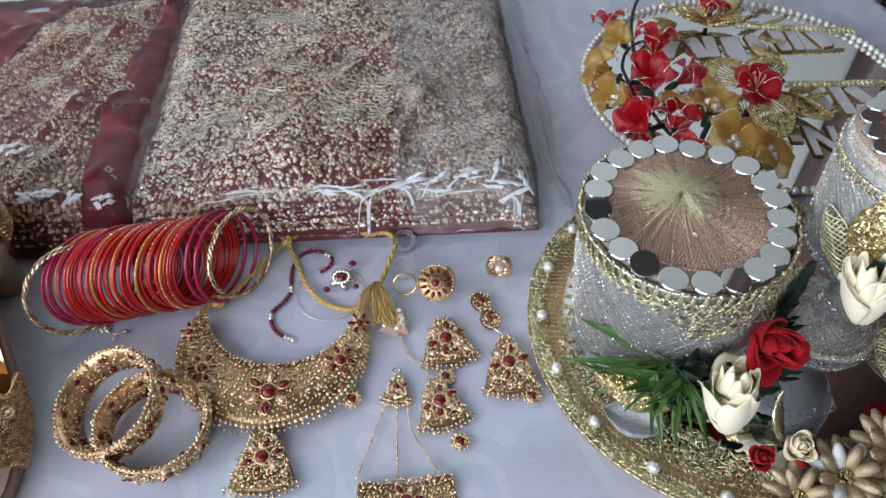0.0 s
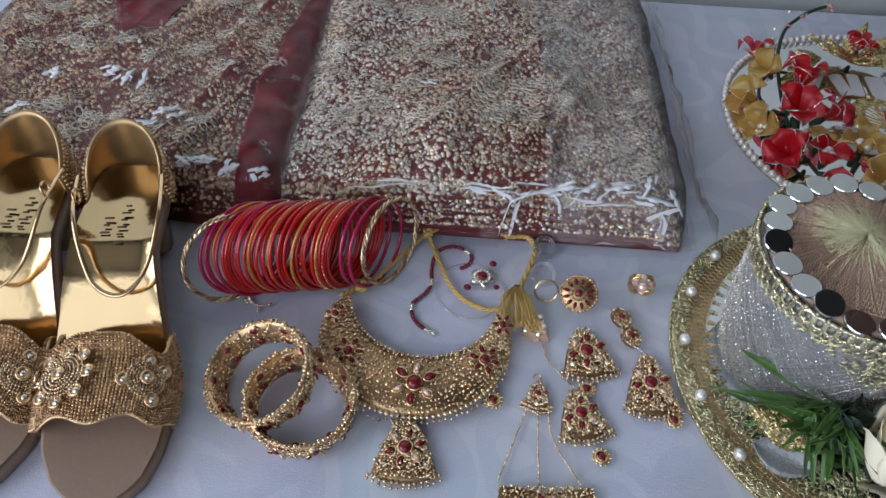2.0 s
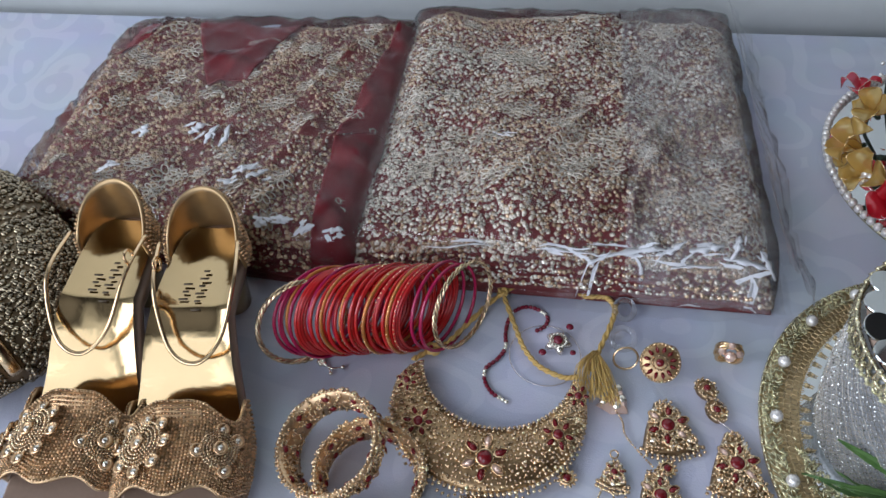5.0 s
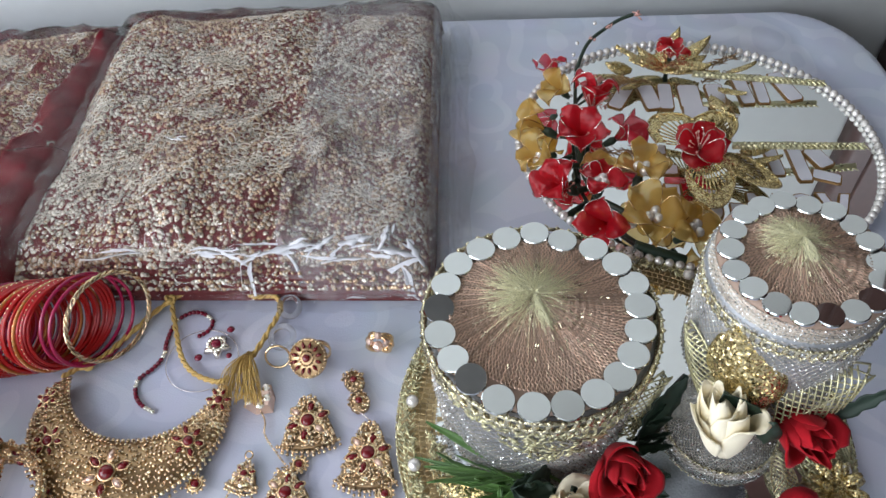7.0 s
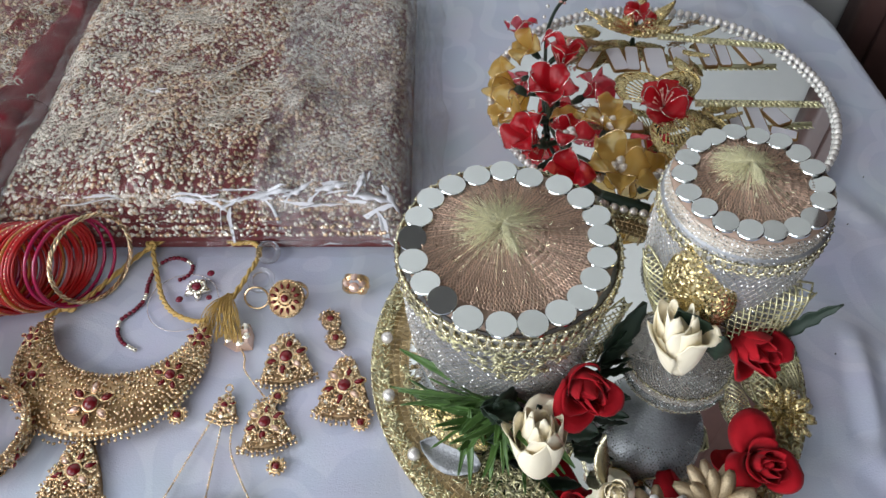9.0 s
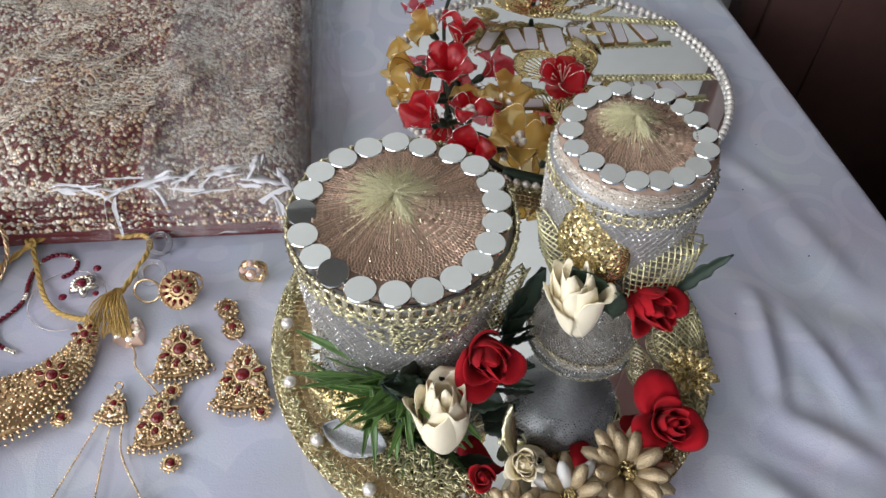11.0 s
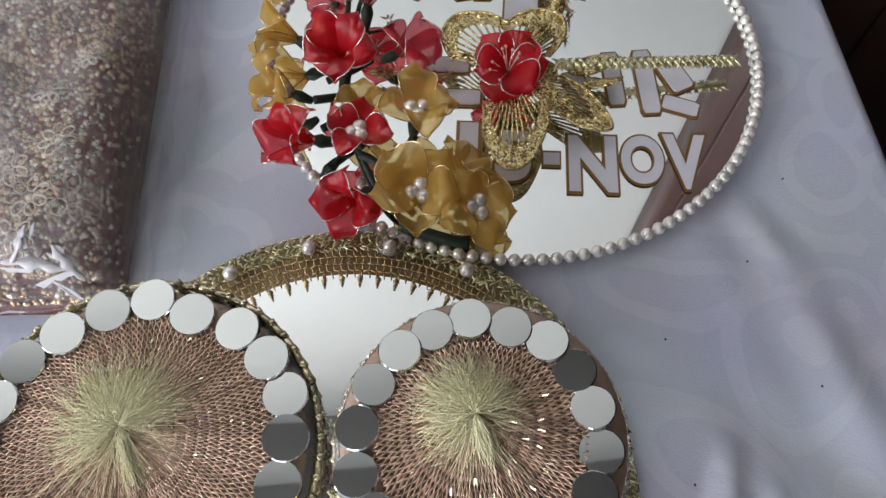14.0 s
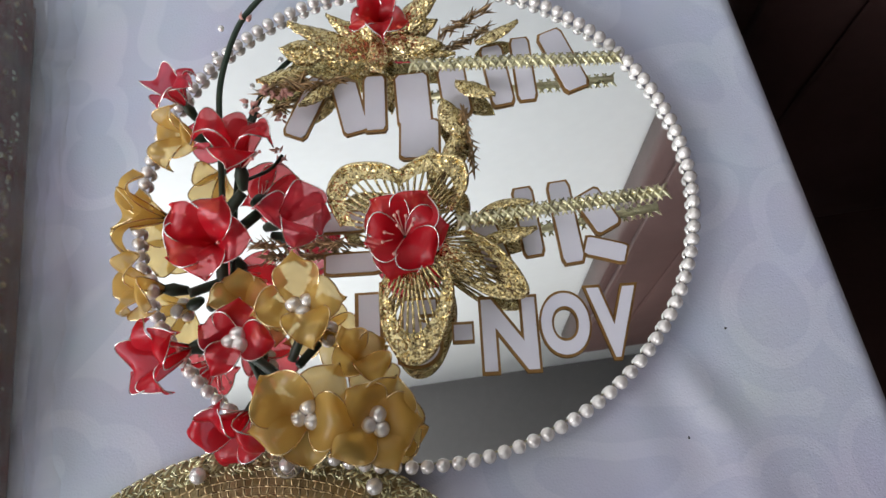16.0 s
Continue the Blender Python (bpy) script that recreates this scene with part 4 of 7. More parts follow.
def gold_leaf(parent, m, L, W, mtl=None, name="gold_leaf", mesh_like=True, curl=0.25, label="gold mesh leaf"):
    """A leaf of gold lattice: a rim, a midrib and crossing threads, or a solid glittered one."""
    mtl = mtl or M_GLITTER
    half = lambda u: W * math.sin(math.pi * min(1, 0.04 + 0.96 * u)) ** 0.75 * (1 - 0.25 * u)
    z = lambda u, s: curl * L * (u * u) * 0.6 - 0.35 * W * s * s
    acc = Acc()
    if mesh_like:
        rim = [(L * u, half(u), z(u, 1)) for u in np.linspace(0, 1, 14)] + [(L * u, -half(u), z(u, 1)) for u in np.linspace(0.96, 0, 13)]
        acc.add(tube(rim, 0.0007, 5, True))
        acc.add(tube([(L * u, 0, z(u, 0)) for u in np.linspace(0, 1, 8)], 0.0006, 4))
        for slope in (1.1, -1.1):
            for k in range(-9, 22):
                # one thread of the lattice, kept within the rim
                run = []
                for q in np.linspace(-1, 1, 25):
                    u = 0.075 * k + q * W / L / slope
                    if 0.01 < u < 0.99 and abs(q * W) <= half(u):
                        run.append((L * u, q * W, z(u, abs(q * W) / max(half(u), 1e-5)) + 0.0003 * slope))
                if len(run) > 2:
                    acc.add(tube(run, 0.00055, 4))
    else:
        acc.add(surf(lambda u, v: (L * u, (2 * v - 1) * half(u), z(u, 2 * v - 1) + 0.0006 * math.sin(u * 40 + 8 * abs(2 * v - 1))), 16, 8, 0.0006))
    return part(name, acc, mtl, parent, label, m)


def leaf(parent, m, L, W, mtl, name="leaf", curl=0.2, label="", saw=0.0):
    half = lambda u: W * math.sin(math.pi * min(1, 0.03 + 0.97 * u)) ** 0.8 * (1 + saw * math.sin(u * 60))
    return part(name, surf(lambda u, v: (L * u, (2 * v - 1) * half(u), curl * L * u * u - 0.3 * W * (1 - abs(2 * v - 1)) + 0.0004 * math.sin(u * 30) * abs(2 * v - 1)), 14, 6, 0.0005), mtl, parent, label, m)


def rose(parent, m, size, mtl, n, label, openness=0.5, seed=0, tight=0.4):
    """A fabric rose: a wound heart and petals that open outwards, each a piece of its own."""
    rs = random.Random(seed)
    size *= 0.90

    def heart_fn(u, v):
        a = 2 * math.pi * 1.6 * u
        r = size * (0.008 + 0.27 * math.sin(math.pi * (0.10 + 0.885 * v))) * (0.72 + 0.28 * u)
        return (r * math.cos(a + 1.2 * v), r * math.sin(a + 1.2 * v), size * (0.08 + 1.02 * v - 0.10 * u * v))

    ob = part("rose", surf(heart_fn, 36, 10, 0.0003), mtl, parent, label, m)
    for k in range(n):
        t = (k + 1) / n
        a0 = 2.25 * k + rs.uniform(-0.3, 0.3)
        bulge = size * (0.26 + 0.15 * t + 0.06 * openness)
        wid = 1.22 - 0.12 * t + rs.uniform(-0.15, 0.15)
        hgt = size * (1.22 - 0.34 * t * (0.35 + openness) + rs.uniform(-0.06, 0.06))
        flare = size * (0.04 + 0.85 * openness * t ** 2) * rs.uniform(0.4, 1.5)
        close = 0.62 * (1 - t) ** 0.8 + 0.46 * tight * t
        wid, hgt = wid * (1 + 0.22 * tight), hgt * (1 - 0.10 * tight)
        ph, ph2 = rs.uniform(0, 6), rs.uniform(0, 6)

        def fn(u, v, a0=a0, bulge=bulge, wid=wid, hgt=hgt, flare=flare, ph=ph, ph2=ph2, close=close):
            s = 2 * u - 1
            a = a0 + s * wid * (0.45 + 0.55 * math.sin(math.pi * (0.10 + 0.60 * v)))
            rr = bulge * math.sin(math.pi * (0.08 + 0.52 * v)) ** 0.75 * (1 - close * v * v)
            rr += flare * v ** 4 * (1 - 0.75 * s * s) + size * 0.055 * math.sin(3.1 * s + ph) * v
            z = hgt * (v - (0.24 + 0.06 * tight) * v * v * abs(s) ** 2.2) + hgt * 0.13 * v ** 3 * (1 - abs(s)) ** 1.5
            z += -0.55 * flare * v ** 9 + size * 0.075 * math.sin(4.6 * s + ph2) * v ** 3
            z += size * 0.07 * nz(4.5 * s + 9 * ph, ph2) * v ** 4
            return (rr * math.cos(a), rr * math.sin(a), z)

        part("petal", surf(fn, 18, 12, 0.0003), mtl, ob)
    return ob


JC = (0.1655, 0.352)
jar_1 = thing("trinket_jar", "wide silver-net jar with mirror-edged lid and roses", "jar", T(*JC, 0.0064), "decorated jars")
prof1 = [(0.0, 0.0), (0.053, 0.0), (0.056, 0.004), (0.0605, 0.03), (0.0635, 0.06), (0.0645, 0.085), (0.065, 0.108), (0.063, 0.111), (0.0, 0.111)]
part("body", lathe(prof1, 72), M_SILVERNET, jar_1, "bowl wrapped in silver net")
net_wrap(prof1[2:7], jar_1, 80, r=0.00018)
net_dots(prof1[2:7], jar_1, 34, 130)
# black band stands in for the shade between lid and rim
part("rim_shadow_band", lathe([(0.0585, 0.108), (0.0610, 0.1092), (0.0610, 0.115), (0.0585, 0.115)], 64), M_BLACK, jar_1, "black band for the shade in the gap under the lid")
braid(0.0668, 0.1108, 58, 0.0047, M_TRIMS, jar_1, "rim_braid", label="pale gold rim braid")
braid(0.0660, 0.1032, 70, 0.0034, M_TRIM, jar_1, "lower_braid", label="gold braid")
lid(jar_1, 0.0625, 0.0089, 0.1185, (-0.0003, -0.0019), ((96, 60.2), (79, 56), (60, 58.5), (43, 58.5), (27, 58.5), (11, 56), (-6, 55), (-24, 55), (-40, 56), (-57, 57), (-74, 58.3), (-91, 59), (-109, 59.5), (-127, 57.5), (-143, 57), (-160, 57.8), (-178, 57.2), (165, 57.2), (148, 59), (131, 57.5), (113, 58.7)), (13, 16), 132)
# gold lace fan below the rim, on the front and on the side
fan = Acc()
for k in range(210):
    a = radians(-80) + random.gauss(0, 0.34)
    d = rnd(0, 0.028) * math.exp(-((a - radians(-80)) / 0.5) ** 2)
    fan.add(STITCH, T(0.0665 * math.cos(a), 0.0665 * math.sin(a), 0.099 - d, 90, rnd(-70, 70), math.degrees(a) + 90, rnd(0.0017, 0.003)))
part("lace_fan", fan, M_TRIM, jar_1, "gold lace fan", kind="stuff")

J2 = (0.2903, 0.356)
jar_2 = thing("footed_jar", "silver-net goblet jar on a round foot with roses", "jar", T(*J2, 0.0064), "decorated jars")
prof2 = [(0.0, 0.0), (0.0375, 0.0), (0.0385, 0.004), (0.036, 0.0075), (0.024, 0.013), (0.012, 0.020), (0.008, 0.032), (0.0085, 0.050), (0.016, 0.062), (0.032, 0.074), (0.0415, 0.092), (0.0435, 0.12), (0.0446, 0.150), (0.0446, 0.166), (0.042, 0.168), (0.0, 0.168)]
part("body", lathe(prof2[7:], 64), M_SILVERNET, jar_2, "goblet wrapped in silver net")
part("foot", lathe(prof2[:8], 64), M_FOOT, jar_2, "clear plastic foot under silver net")
net_wrap(prof2[10:14], jar_2, 64, r=0.00016)
net_dots(prof2[9:14], jar_2, 34, 92)
net_dots(prof2[1:7], jar_2, 20, 80, "foot_knot_work")
net_wrap(prof2[2:6], jar_2, 70, "foot_net", 0.00015)
braid(0.0450, 0.1590, 54, 0.0033, M_TRIMS, jar_2, "rim_braid", label="pale gold rim braid")
braid(0.0368, 0.0075, 46, 0.0018, M_TRIMS, jar_2, "foot_braid", label="silver gold foot braid")
lid(jar_2, 0.0415, 0.0067, 0.179, (-0.0011, -0.0017), ((117, 35.6), (98, 36.5), (78, 35.3), (59, 36), (40, 35.1), (20, 34.3), (-1, 34.8), (-21, 35.1), (-43, 35.5), (-63, 36), (-82, 35.2), (-101, 36.5), (-120, 35.7), (-140, 35.8), (-160, 36.3), (179, 35.2), (157, 34.9), (136, 35.2)), (), 96, -5.0)
part("lid_wall", lathe([(0.0420, 0.164), (0.0428, 0.165), (0.0426, 0.1755), (0.0412, 0.1770)], 64), M_TAN, jar_2, "tan cloth side of the lid under net")
net_wrap([(0.0432, 0.1640), (0.0426, 0.1700), (0.0418, 0.1765)], jar_2, 70, "lid_net", 0.0002)
net_dots([(0.0432, 0.1640), (0.0426, 0.1700), (0.0418, 0.1765)], jar_2, 9, 92, "lid_knot_work")

# roses, leaves and grass on the jars (places relative to each jar)


def at_jar(c, x, y, z):
    return Vector((x - c[0], y - c[1], z - 0.0064))


def leaf_pose(p, q, roll=0.0):
    """A pose at p whose x points to q, its face turned outwards by roll degrees."""
    d = (Vector(q) - Vector(p)).normalized()
    side = Vector((0, 0, 1)).cross(d)
    side = side.normalized() if side.length > 1e-4 else Vector((0, 1, 0))
    up = d.cross(side)
    m = Matrix((d, side, up)).transposed().to_4x4()
    return Matrix.Translation(p) @ m @ Matrix.Rotation(radians(roll), 4, "X")


def leaf_face(p, q, normal):
    """A pose at p whose x points to q and whose face looks along normal."""
    d = (Vector(q) - Vector(p)).normalized()
    n = Vector(normal)
    n = (n - d * n.dot(d)).normalized()
    m = Matrix((d, n.cross(d), n)).transposed().to_4x4()
    return Matrix.Translation(p) @ m


rose(jar_1, toward(at_jar(JC, 0.193, 0.252, 0.032), (-0.06, 0.22, 0.95)), 0.047, M_ROSE_W, 14, "cream fabric rose", 0.22, 3, 0.55)
rose(jar_1, toward(at_jar(JC, 0.213, 0.301, 0.066), (0.20, -0.75, 0.60)), 0.037, M_ROSE_R, 14, "deep red fabric rose", 0.36, 5, 0.5)
g = random.Random(11)
for k in range(84):
    root = at_jar(JC, 0.168 + g.uniform(-0.02, 0.02), 0.285 + g.uniform(-0.006, 0.006), 0.035 + g.uniform(-0.012, 0.02))
    ang = g.uniform(150, 330)
    reach = g.uniform(0.022, 0.058) * (1.15 if ang < 200 else 0.8)
    tip = root + Vector((reach * math.cos(radians(ang)), 0.8 * reach * math.sin(radians(ang)), g.uniform(-0.034, 0.022)))
    leaf(jar_1, leaf_pose(root, tip, g.uniform(-50, 50)), reach, g.uniform(0.0013, 0.0032), M_LEAF, "grass_blade", g.uniform(-0.2, 0.25))
for k in range(12):
    root = at_jar(JC, 0.19 + g.uniform(-0.012, 0.012), 0.276, 0.05 + g.uniform(-0.02, 0.02))
    ang = g.uniform(150, 390)
    tip = root + Vector((0.03 * math.cos(radians(ang)), -abs(0.012 * math.sin(radians(ang))), g.uniform(-0.03, 0.03)))
    leaf(jar_1, leaf_pose(root, tip, g.uniform(-60, 60)), g.uniform(0.022, 0.036), g.uniform(0.006, 0.009), M_DLEAF, "dark_leaf", 0.15, saw=0.12)
gold_leaf(jar_1, leaf_face(at_jar(JC, 0.162, 0.266, 0.028), at_jar(JC, 0.108, 0.288, 0.040), (-0.2, -0.5, 0.85)), 0.056, 0.014, M_GLITTER, mesh_like=False, label="gold glitter leaf")
leaf(jar_1, leaf_face(at_jar(JC, 0.158, 0.256, 0.020), at_jar(JC, 0.122, 0.268, 0.022), (-0.1, -0.5, 0.85)), 0.040, 0.012, M_SILVERNET, "silver_leaf", 0.1, "pale silver leaf")
gold_leaf(jar_1, leaf_face(at_jar(JC, 0.224, 0.312, 0.060), at_jar(JC, 0.236, 0.338, 0.098), (0.8, -0.55, 0.3)), 0.048, 0.017, M_TRIM)
leaf(jar_1, leaf_face(at_jar(JC, 0.230, 0.310, 0.055), at_jar(JC, 0.248, 0.346, 0.092), (0.7, -0.6, 0.4)), 0.052, 0.013, M_DLEAF, "dark_leaf", 0.15, saw=0.15)
for k in range(9):
    root = at_jar(JC, 0.222, 0.290 + 0.004 * k, 0.035 + 0.004 * k)
    leaf(jar_1, leaf_pose(root, root + Vector((0.022, g.uniform(-0.01, 0.012), g.uniform(-0.012, 0.01))), g.uniform(-40, 40)), 0.026, 0.004, M_DLEAF, "dark_leaf", 0.2, saw=0.2)
silver_heart = leaf(jar_1, leaf_pose(at_jar(JC, 0.176, 0.290, 0.040), at_jar(JC, 0.165, 0.272, 0.072), 90), 0.034, 0.014, M_DLEAF, "dark_leaf", 0.1, saw=0.1)

rose(jar_2, toward(at_jar(J2, 0.267, 0.296, 0.090), (-0.18, 0.22, 0.95)), 0.043, M_ROSE_W, 14, "cream fabric rosebud", 0.22, 8, 0.55)
rose(jar_2, toward(at_jar(J2, 0.298, 0.316, 0.100), (0.25, -0.75, 0.50)), 0.037, M_ROSE_R, 12, "red fabric rose", 0.26, 9, 0.9)
gold_leaf(jar_2, leaf_face(at_jar(J2, 0.275, 0.306, 0.110), at_jar(J2, 0.259, 0.316, 0.160), (-0.5, -0.9, 0.25)), 0.062, 0.023, M_GLITTER, mesh_like=False, label="gold glitter leaf", curl=-0.1)
gold_leaf(jar_2, leaf_face(at_jar(J2, 0.289, 0.303, 0.108), at_jar(J2, 0.326, 0.312, 0.140), (0.35, -0.9, 0.5)), 0.056, 0.022, M_TRIM, curl=-0.15)
gold_leaf(jar_2, leaf_face(at_jar(J2, 0.255, 0.318, 0.104), at_jar(J2, 0.241, 0.344, 0.142), (-0.9, -0.5, 0.2)), 0.046, 0.012, M_TRIM, curl=0.05)
leaf(jar_2, leaf_face(at_jar(J2, 0.283, 0.300, 0.104), at_jar(J2, 0.256, 0.307, 0.140), (-0.4, -0.9, 0.35)), 0.042, 0.010, M_DLEAF, "dark_leaf", 0.1, "dark green veined leaf", 0.06)
leaf(jar_2, leaf_face(at_jar(J2, 0.314, 0.306, 0.106), at_jar(J2, 0.346, 0.326, 0.132), (0.3, -0.6, 0.75)), 0.044, 0.0042, M_DLEAF, "dark_leaf", 0.3, "dark green leaf", 0.25)
leaf(jar_2, leaf_pose(at_jar(J2, 0.285, 0.297, 0.104), at_jar(J2, 0.282, 0.292, 0.130), 20), 0.026, 0.006, M_DLEAF, "dark_leaf", 0.1)
gold_leaf(jar_2, leaf_face(at_jar(J2, 0.336, 0.340, 0.106), at_jar(J2, 0.340, 0.368, 0.134), (0.95, -0.2, 0.2)), 0.038, 0.012, M_TRIM, curl=-0.1)

# flowers glued along the front of the tray
on_tray = lambda x, y, z: Vector((x - TC[0], y - TC[1], z))
rose(tray, toward(on_tray(0.331, 0.281, 0.008), (0.10, -0.45, 1.0)), 0.031, M_ROSE_R, 13, "bright red fabric rose", 0.60, 21, 0.1)
rose(tray, toward(on_tray(0.243, 0.252, 0.010), (-0.15, -0.5, 1.0)), 0.024, M_ROSE_W, 13, "small cream fabric rose", 0.3, 22, 0.5)
rose(tray, toward(on_tray(0.218, 0.243, 0.010), (-0.1, -0.5, 1.0)), 0.018, M_ROSE_R, 8, "small dark red fabric rose", 0.4, 23)


def gold_daisy(parent, p, r, n, tilt, mats, label):
    core = Acc()
    for k in range(40):
        a, q = rnd(0, 6.28), rnd(0, 1) ** 0.5
        core.add(OCT, T(0.2 * r * q * math.cos(a), 0.2 * r * q * math.sin(a), 0.35 * r - 0.15 * r * q, s=0.05 * r))
    ob = part("gold_flower", core, M_GLITTER, parent, label, toward(p, tilt))
    for layer, cnt, L, up in ((0, n, 1.0, 0.12), (1, n - 3, 0.72, 0.45)):
        for k in range(cnt):
            a = 360 * (k + 0.5 * layer) / cnt + rnd(-6, 6)
            half = lambda u: 0.185 * r * math.sin(math.pi * min(1, 0.12 + 0.84 * u ** 1.15)) ** 0.6
            fn = lambda u, v, L=L, up=up: (r * (0.12 + L * 0.88 * u), (2 * v - 1) * half(u), r * (up * u + 0.10 + 0.16 * (1 - (2 * v - 1) ** 2) * math.sin(math.pi * u)))
            part("petal", surf(fn, 8, 6, 0.0006), mats[k % len(mats)], ob, m=T(0, 0, 0, 0, 0, a))
    return ob


M_CHAMPGOLD = mat("champagne_gold_petal", (0.70, 0.57, 0.38), (0.34, 0.25, 0.13), 0.42, 0.6, scale=900, bump=1.0, objr=0.15)
M_WHITEPET = mat("white_petal", (0.80, 0.79, 0.76), (0.66, 0.64, 0.60), 0.45, scale=200, bump=0.2)
gold_daisy(tray, on_tray(0.304, 0.248, 0.009), 0.030, 12, (0.05, -0.25, 1), [M_CHAMPGOLD], "champagne gold fabric flower")
gold_daisy(tray, on_tray(0.268, 0.232, 0.009), 0.026, 11, (-0.05, -0.3, 1), [M_CHAMPGOLD, M_CHAMPGOLD, M_WHITEPET], "gold and white fabric flower")
gold_daisy(tray, on_tray(0.236, 0.218, 0.009), 0.022, 10, (-0.1, -0.3, 1), [M_CHAMPGOLD], "champagne gold fabric flower")
gold_daisy(tray, on_tray(0.357, 0.318, 0.010), 0.020, 10, (0.2, -0.1, 1), [M_GLITTER], "spiky gold glitter flower")
gold_leaf(tray, leaf_pose(on_tray(0.352, 0.318, 0.010), on_tray(0.350, 0.375, 0.024), 5), 0.060, 0.016, M_TRIM)
gold_leaf(tray, leaf_pose(on_tray(0.356, 0.322, 0.010), on_tray(0.366, 0.362, 0.016), 10), 0.044, 0.011, M_TRIM)
gold_leaf(tray, leaf_pose(on_tray(0.330, 0.300, 0.010), on_tray(0.322, 0.340, 0.016), -10), 0.040, 0.009, M_TRIMS)
gold_leaf(tray, leaf_pose(on_tray(0.238, 0.256, 0.010), on_tray(0.232, 0.278, 0.030), 30), 0.034, 0.008, M_TRIMS, mesh_like=False)

# ---------------------------------------------------------------- oval mirror plaque
PC = (0.2992, 0.6387)
RX, RY = 0.1575, 0.1473
plaque = thing("mirror_plaque", "oval mirror plaque with pearl edge, letters and nylon flowers", "plaque", T(*PC, 0.0))
oval = lambda r, n=96: [((RX + r) * math.cos(2 * math.pi * k / n), (RY + r) * math.sin(2 * math.pi * k / n)) for k in range(n)]
part("backing", plate(oval(0.0), 0.0012, 0.0042), M_TRIMS, plaque)
part("mirror", plate(oval(-0.001), 0.0043, 0.0060), M_MIRROR, plaque, "flat oval mirror glass", smooth=False)
bead_me = Acc().add(BALL2).mesh("edge_pearl", M_PEARL)
N = 124
for k in range(N):
    a = 2 * math.pi * k / N
    shared("edge_pearl", bead_me, plaque, T((RX + 0.0012) * math.cos(a), (RY + 0.0012) * math.sin(a), 0.0088, s=0.0038))
P = lambda x, y, z: Vector((x - PC[0], y - PC[1], z))


def glyph(ch, x0, y0, x1, y1, turn):
    """One painted letter with a darker rim, fitted between two corners."""
    c = bpy.data.curves.new("glyph", "FONT")
    geo = []
    for off in (0.040, 0.075):
        c.body, c.size, c.offset, c.extrude = ch, 1.0, off, 0.0
        o = bpy.data.objects.new("glyph", c)
        scene.collection.objects.link(o)
        bpy.context.view_layer.update()
        me = bpy.data.meshes.new_from_object(o.evaluated_get(bpy.context.evaluated_depsgraph_get()))
        v = np.array([q.co[:] for q in me.vertices])
        f = [tuple(q.vertices) for q in me.polygons]
        bpy.data.objects.remove(o)
        bpy.data.meshes.remove(me)
        geo.append((v, f))
    v = geo[1][0]
    lo, hi = v.min(0), v.max(0)
    sx, sy = (x1 - x0) / (hi[0] - lo[0]), (y1 - y0) / (hi[1] - lo[1])
    m = Matrix.Translation(P((x0 + x1) / 2, (y0 + y1) / 2, 0)) @ Matrix.Rotation(radians(turn), 4, "Z")
    mid = (lo + hi) / 2

    def fitted(g, z):
        q = (g[0] - mid) * (sx, sy, 1)
        q[:, 2] = z
        return q, g[1]

    ob = part("letter", fitted(geo[0], 0.0078), M_PAPER, plaque, "white painted letter with brown rim", m, False)
    part("letter_rim", fitted(geo[1], 0.0072), M_OUTLINE, ob, smooth=False)


for ch, x0, y0, x1, y1 in (("1", 0.268, 0.547, 0.284, 0.584), ("5", 0.291, 0.541, 0.316, 0.580), ("-", 0.321, 0.554, 0.333, 0.566), ("N", 0.336, 0.537, 0.368, 0.580), ("O", 0.368, 0.545, 0.396, 0.582), ("V", 0.393, 0.543, 0.423, 0.585)):
    glyph(ch, x0, y0, x1, y1, 2)


def bar(x, y, w, h, turn, up):
    rr = lambda g: [(sx * (w / 2 + g) * cx, sy * (h / 2 + g) * cy) for sx, sy, pts in ((1, 1, ((1, 0.86), (0.78, 1))), (-1, 1, ((0.78, 1), (1, 0.86))), (-1, -1, ((1, 0.86), (0.78, 1))), (1, -1, ((0.78, 1), (1, 0.86)))) for cx, cy in pts]
    m = Matrix.Translation(P(x, y, 0)) @ Matrix.Rotation(radians(turn), 4, "Z")
    ob = part("painted_bar", plate(rr(0), 0.0062, 0.0078 + up), M_PAPER, plaque, "white painted bar with brown rim", m, False)
    part("bar_rim", plate(rr(0.0014), 0.0061 + 0.3 * up, 0.0070 + up), M_OUTLINE, ob, smooth=False)


for k, (x, y, w, h, turn) in enumerate(((0.236, 0.701, 0.013, 0.040, -22), (0.262, 0.700, 0.014, 0.034, 15), (0.277, 0.702, 0.012, 0.036, 2), (0.300, 0.704, 0.019, 0.034, 5), (0.325, 0.708, 0.015, 0.032, 8), (0.351, 0.718, 0.012, 0.040, 10), (0.367, 0.722, 0.010, 0.042, 5), (0.391, 0.727, 0.014, 0.042, 22),
                         (0.304, 0.677, 0.022, 0.024, 0), (0.258, 0.626, 0.028, 0.011, 2), (0.266, 0.601, 0.030, 0.011, 2), (0.343, 0.611, 0.013, 0.030, 20), (0.365, 0.623, 0.010, 0.040, 8), (0.386, 0.622, 0.011, 0.048, 8), (0.404, 0.628, 0.014, 0.024, 30), (0.407, 0.605, 0.022, 0.010, -15))):
    bar(x, y, w, h, turn, 0.00035 * (k % 3))


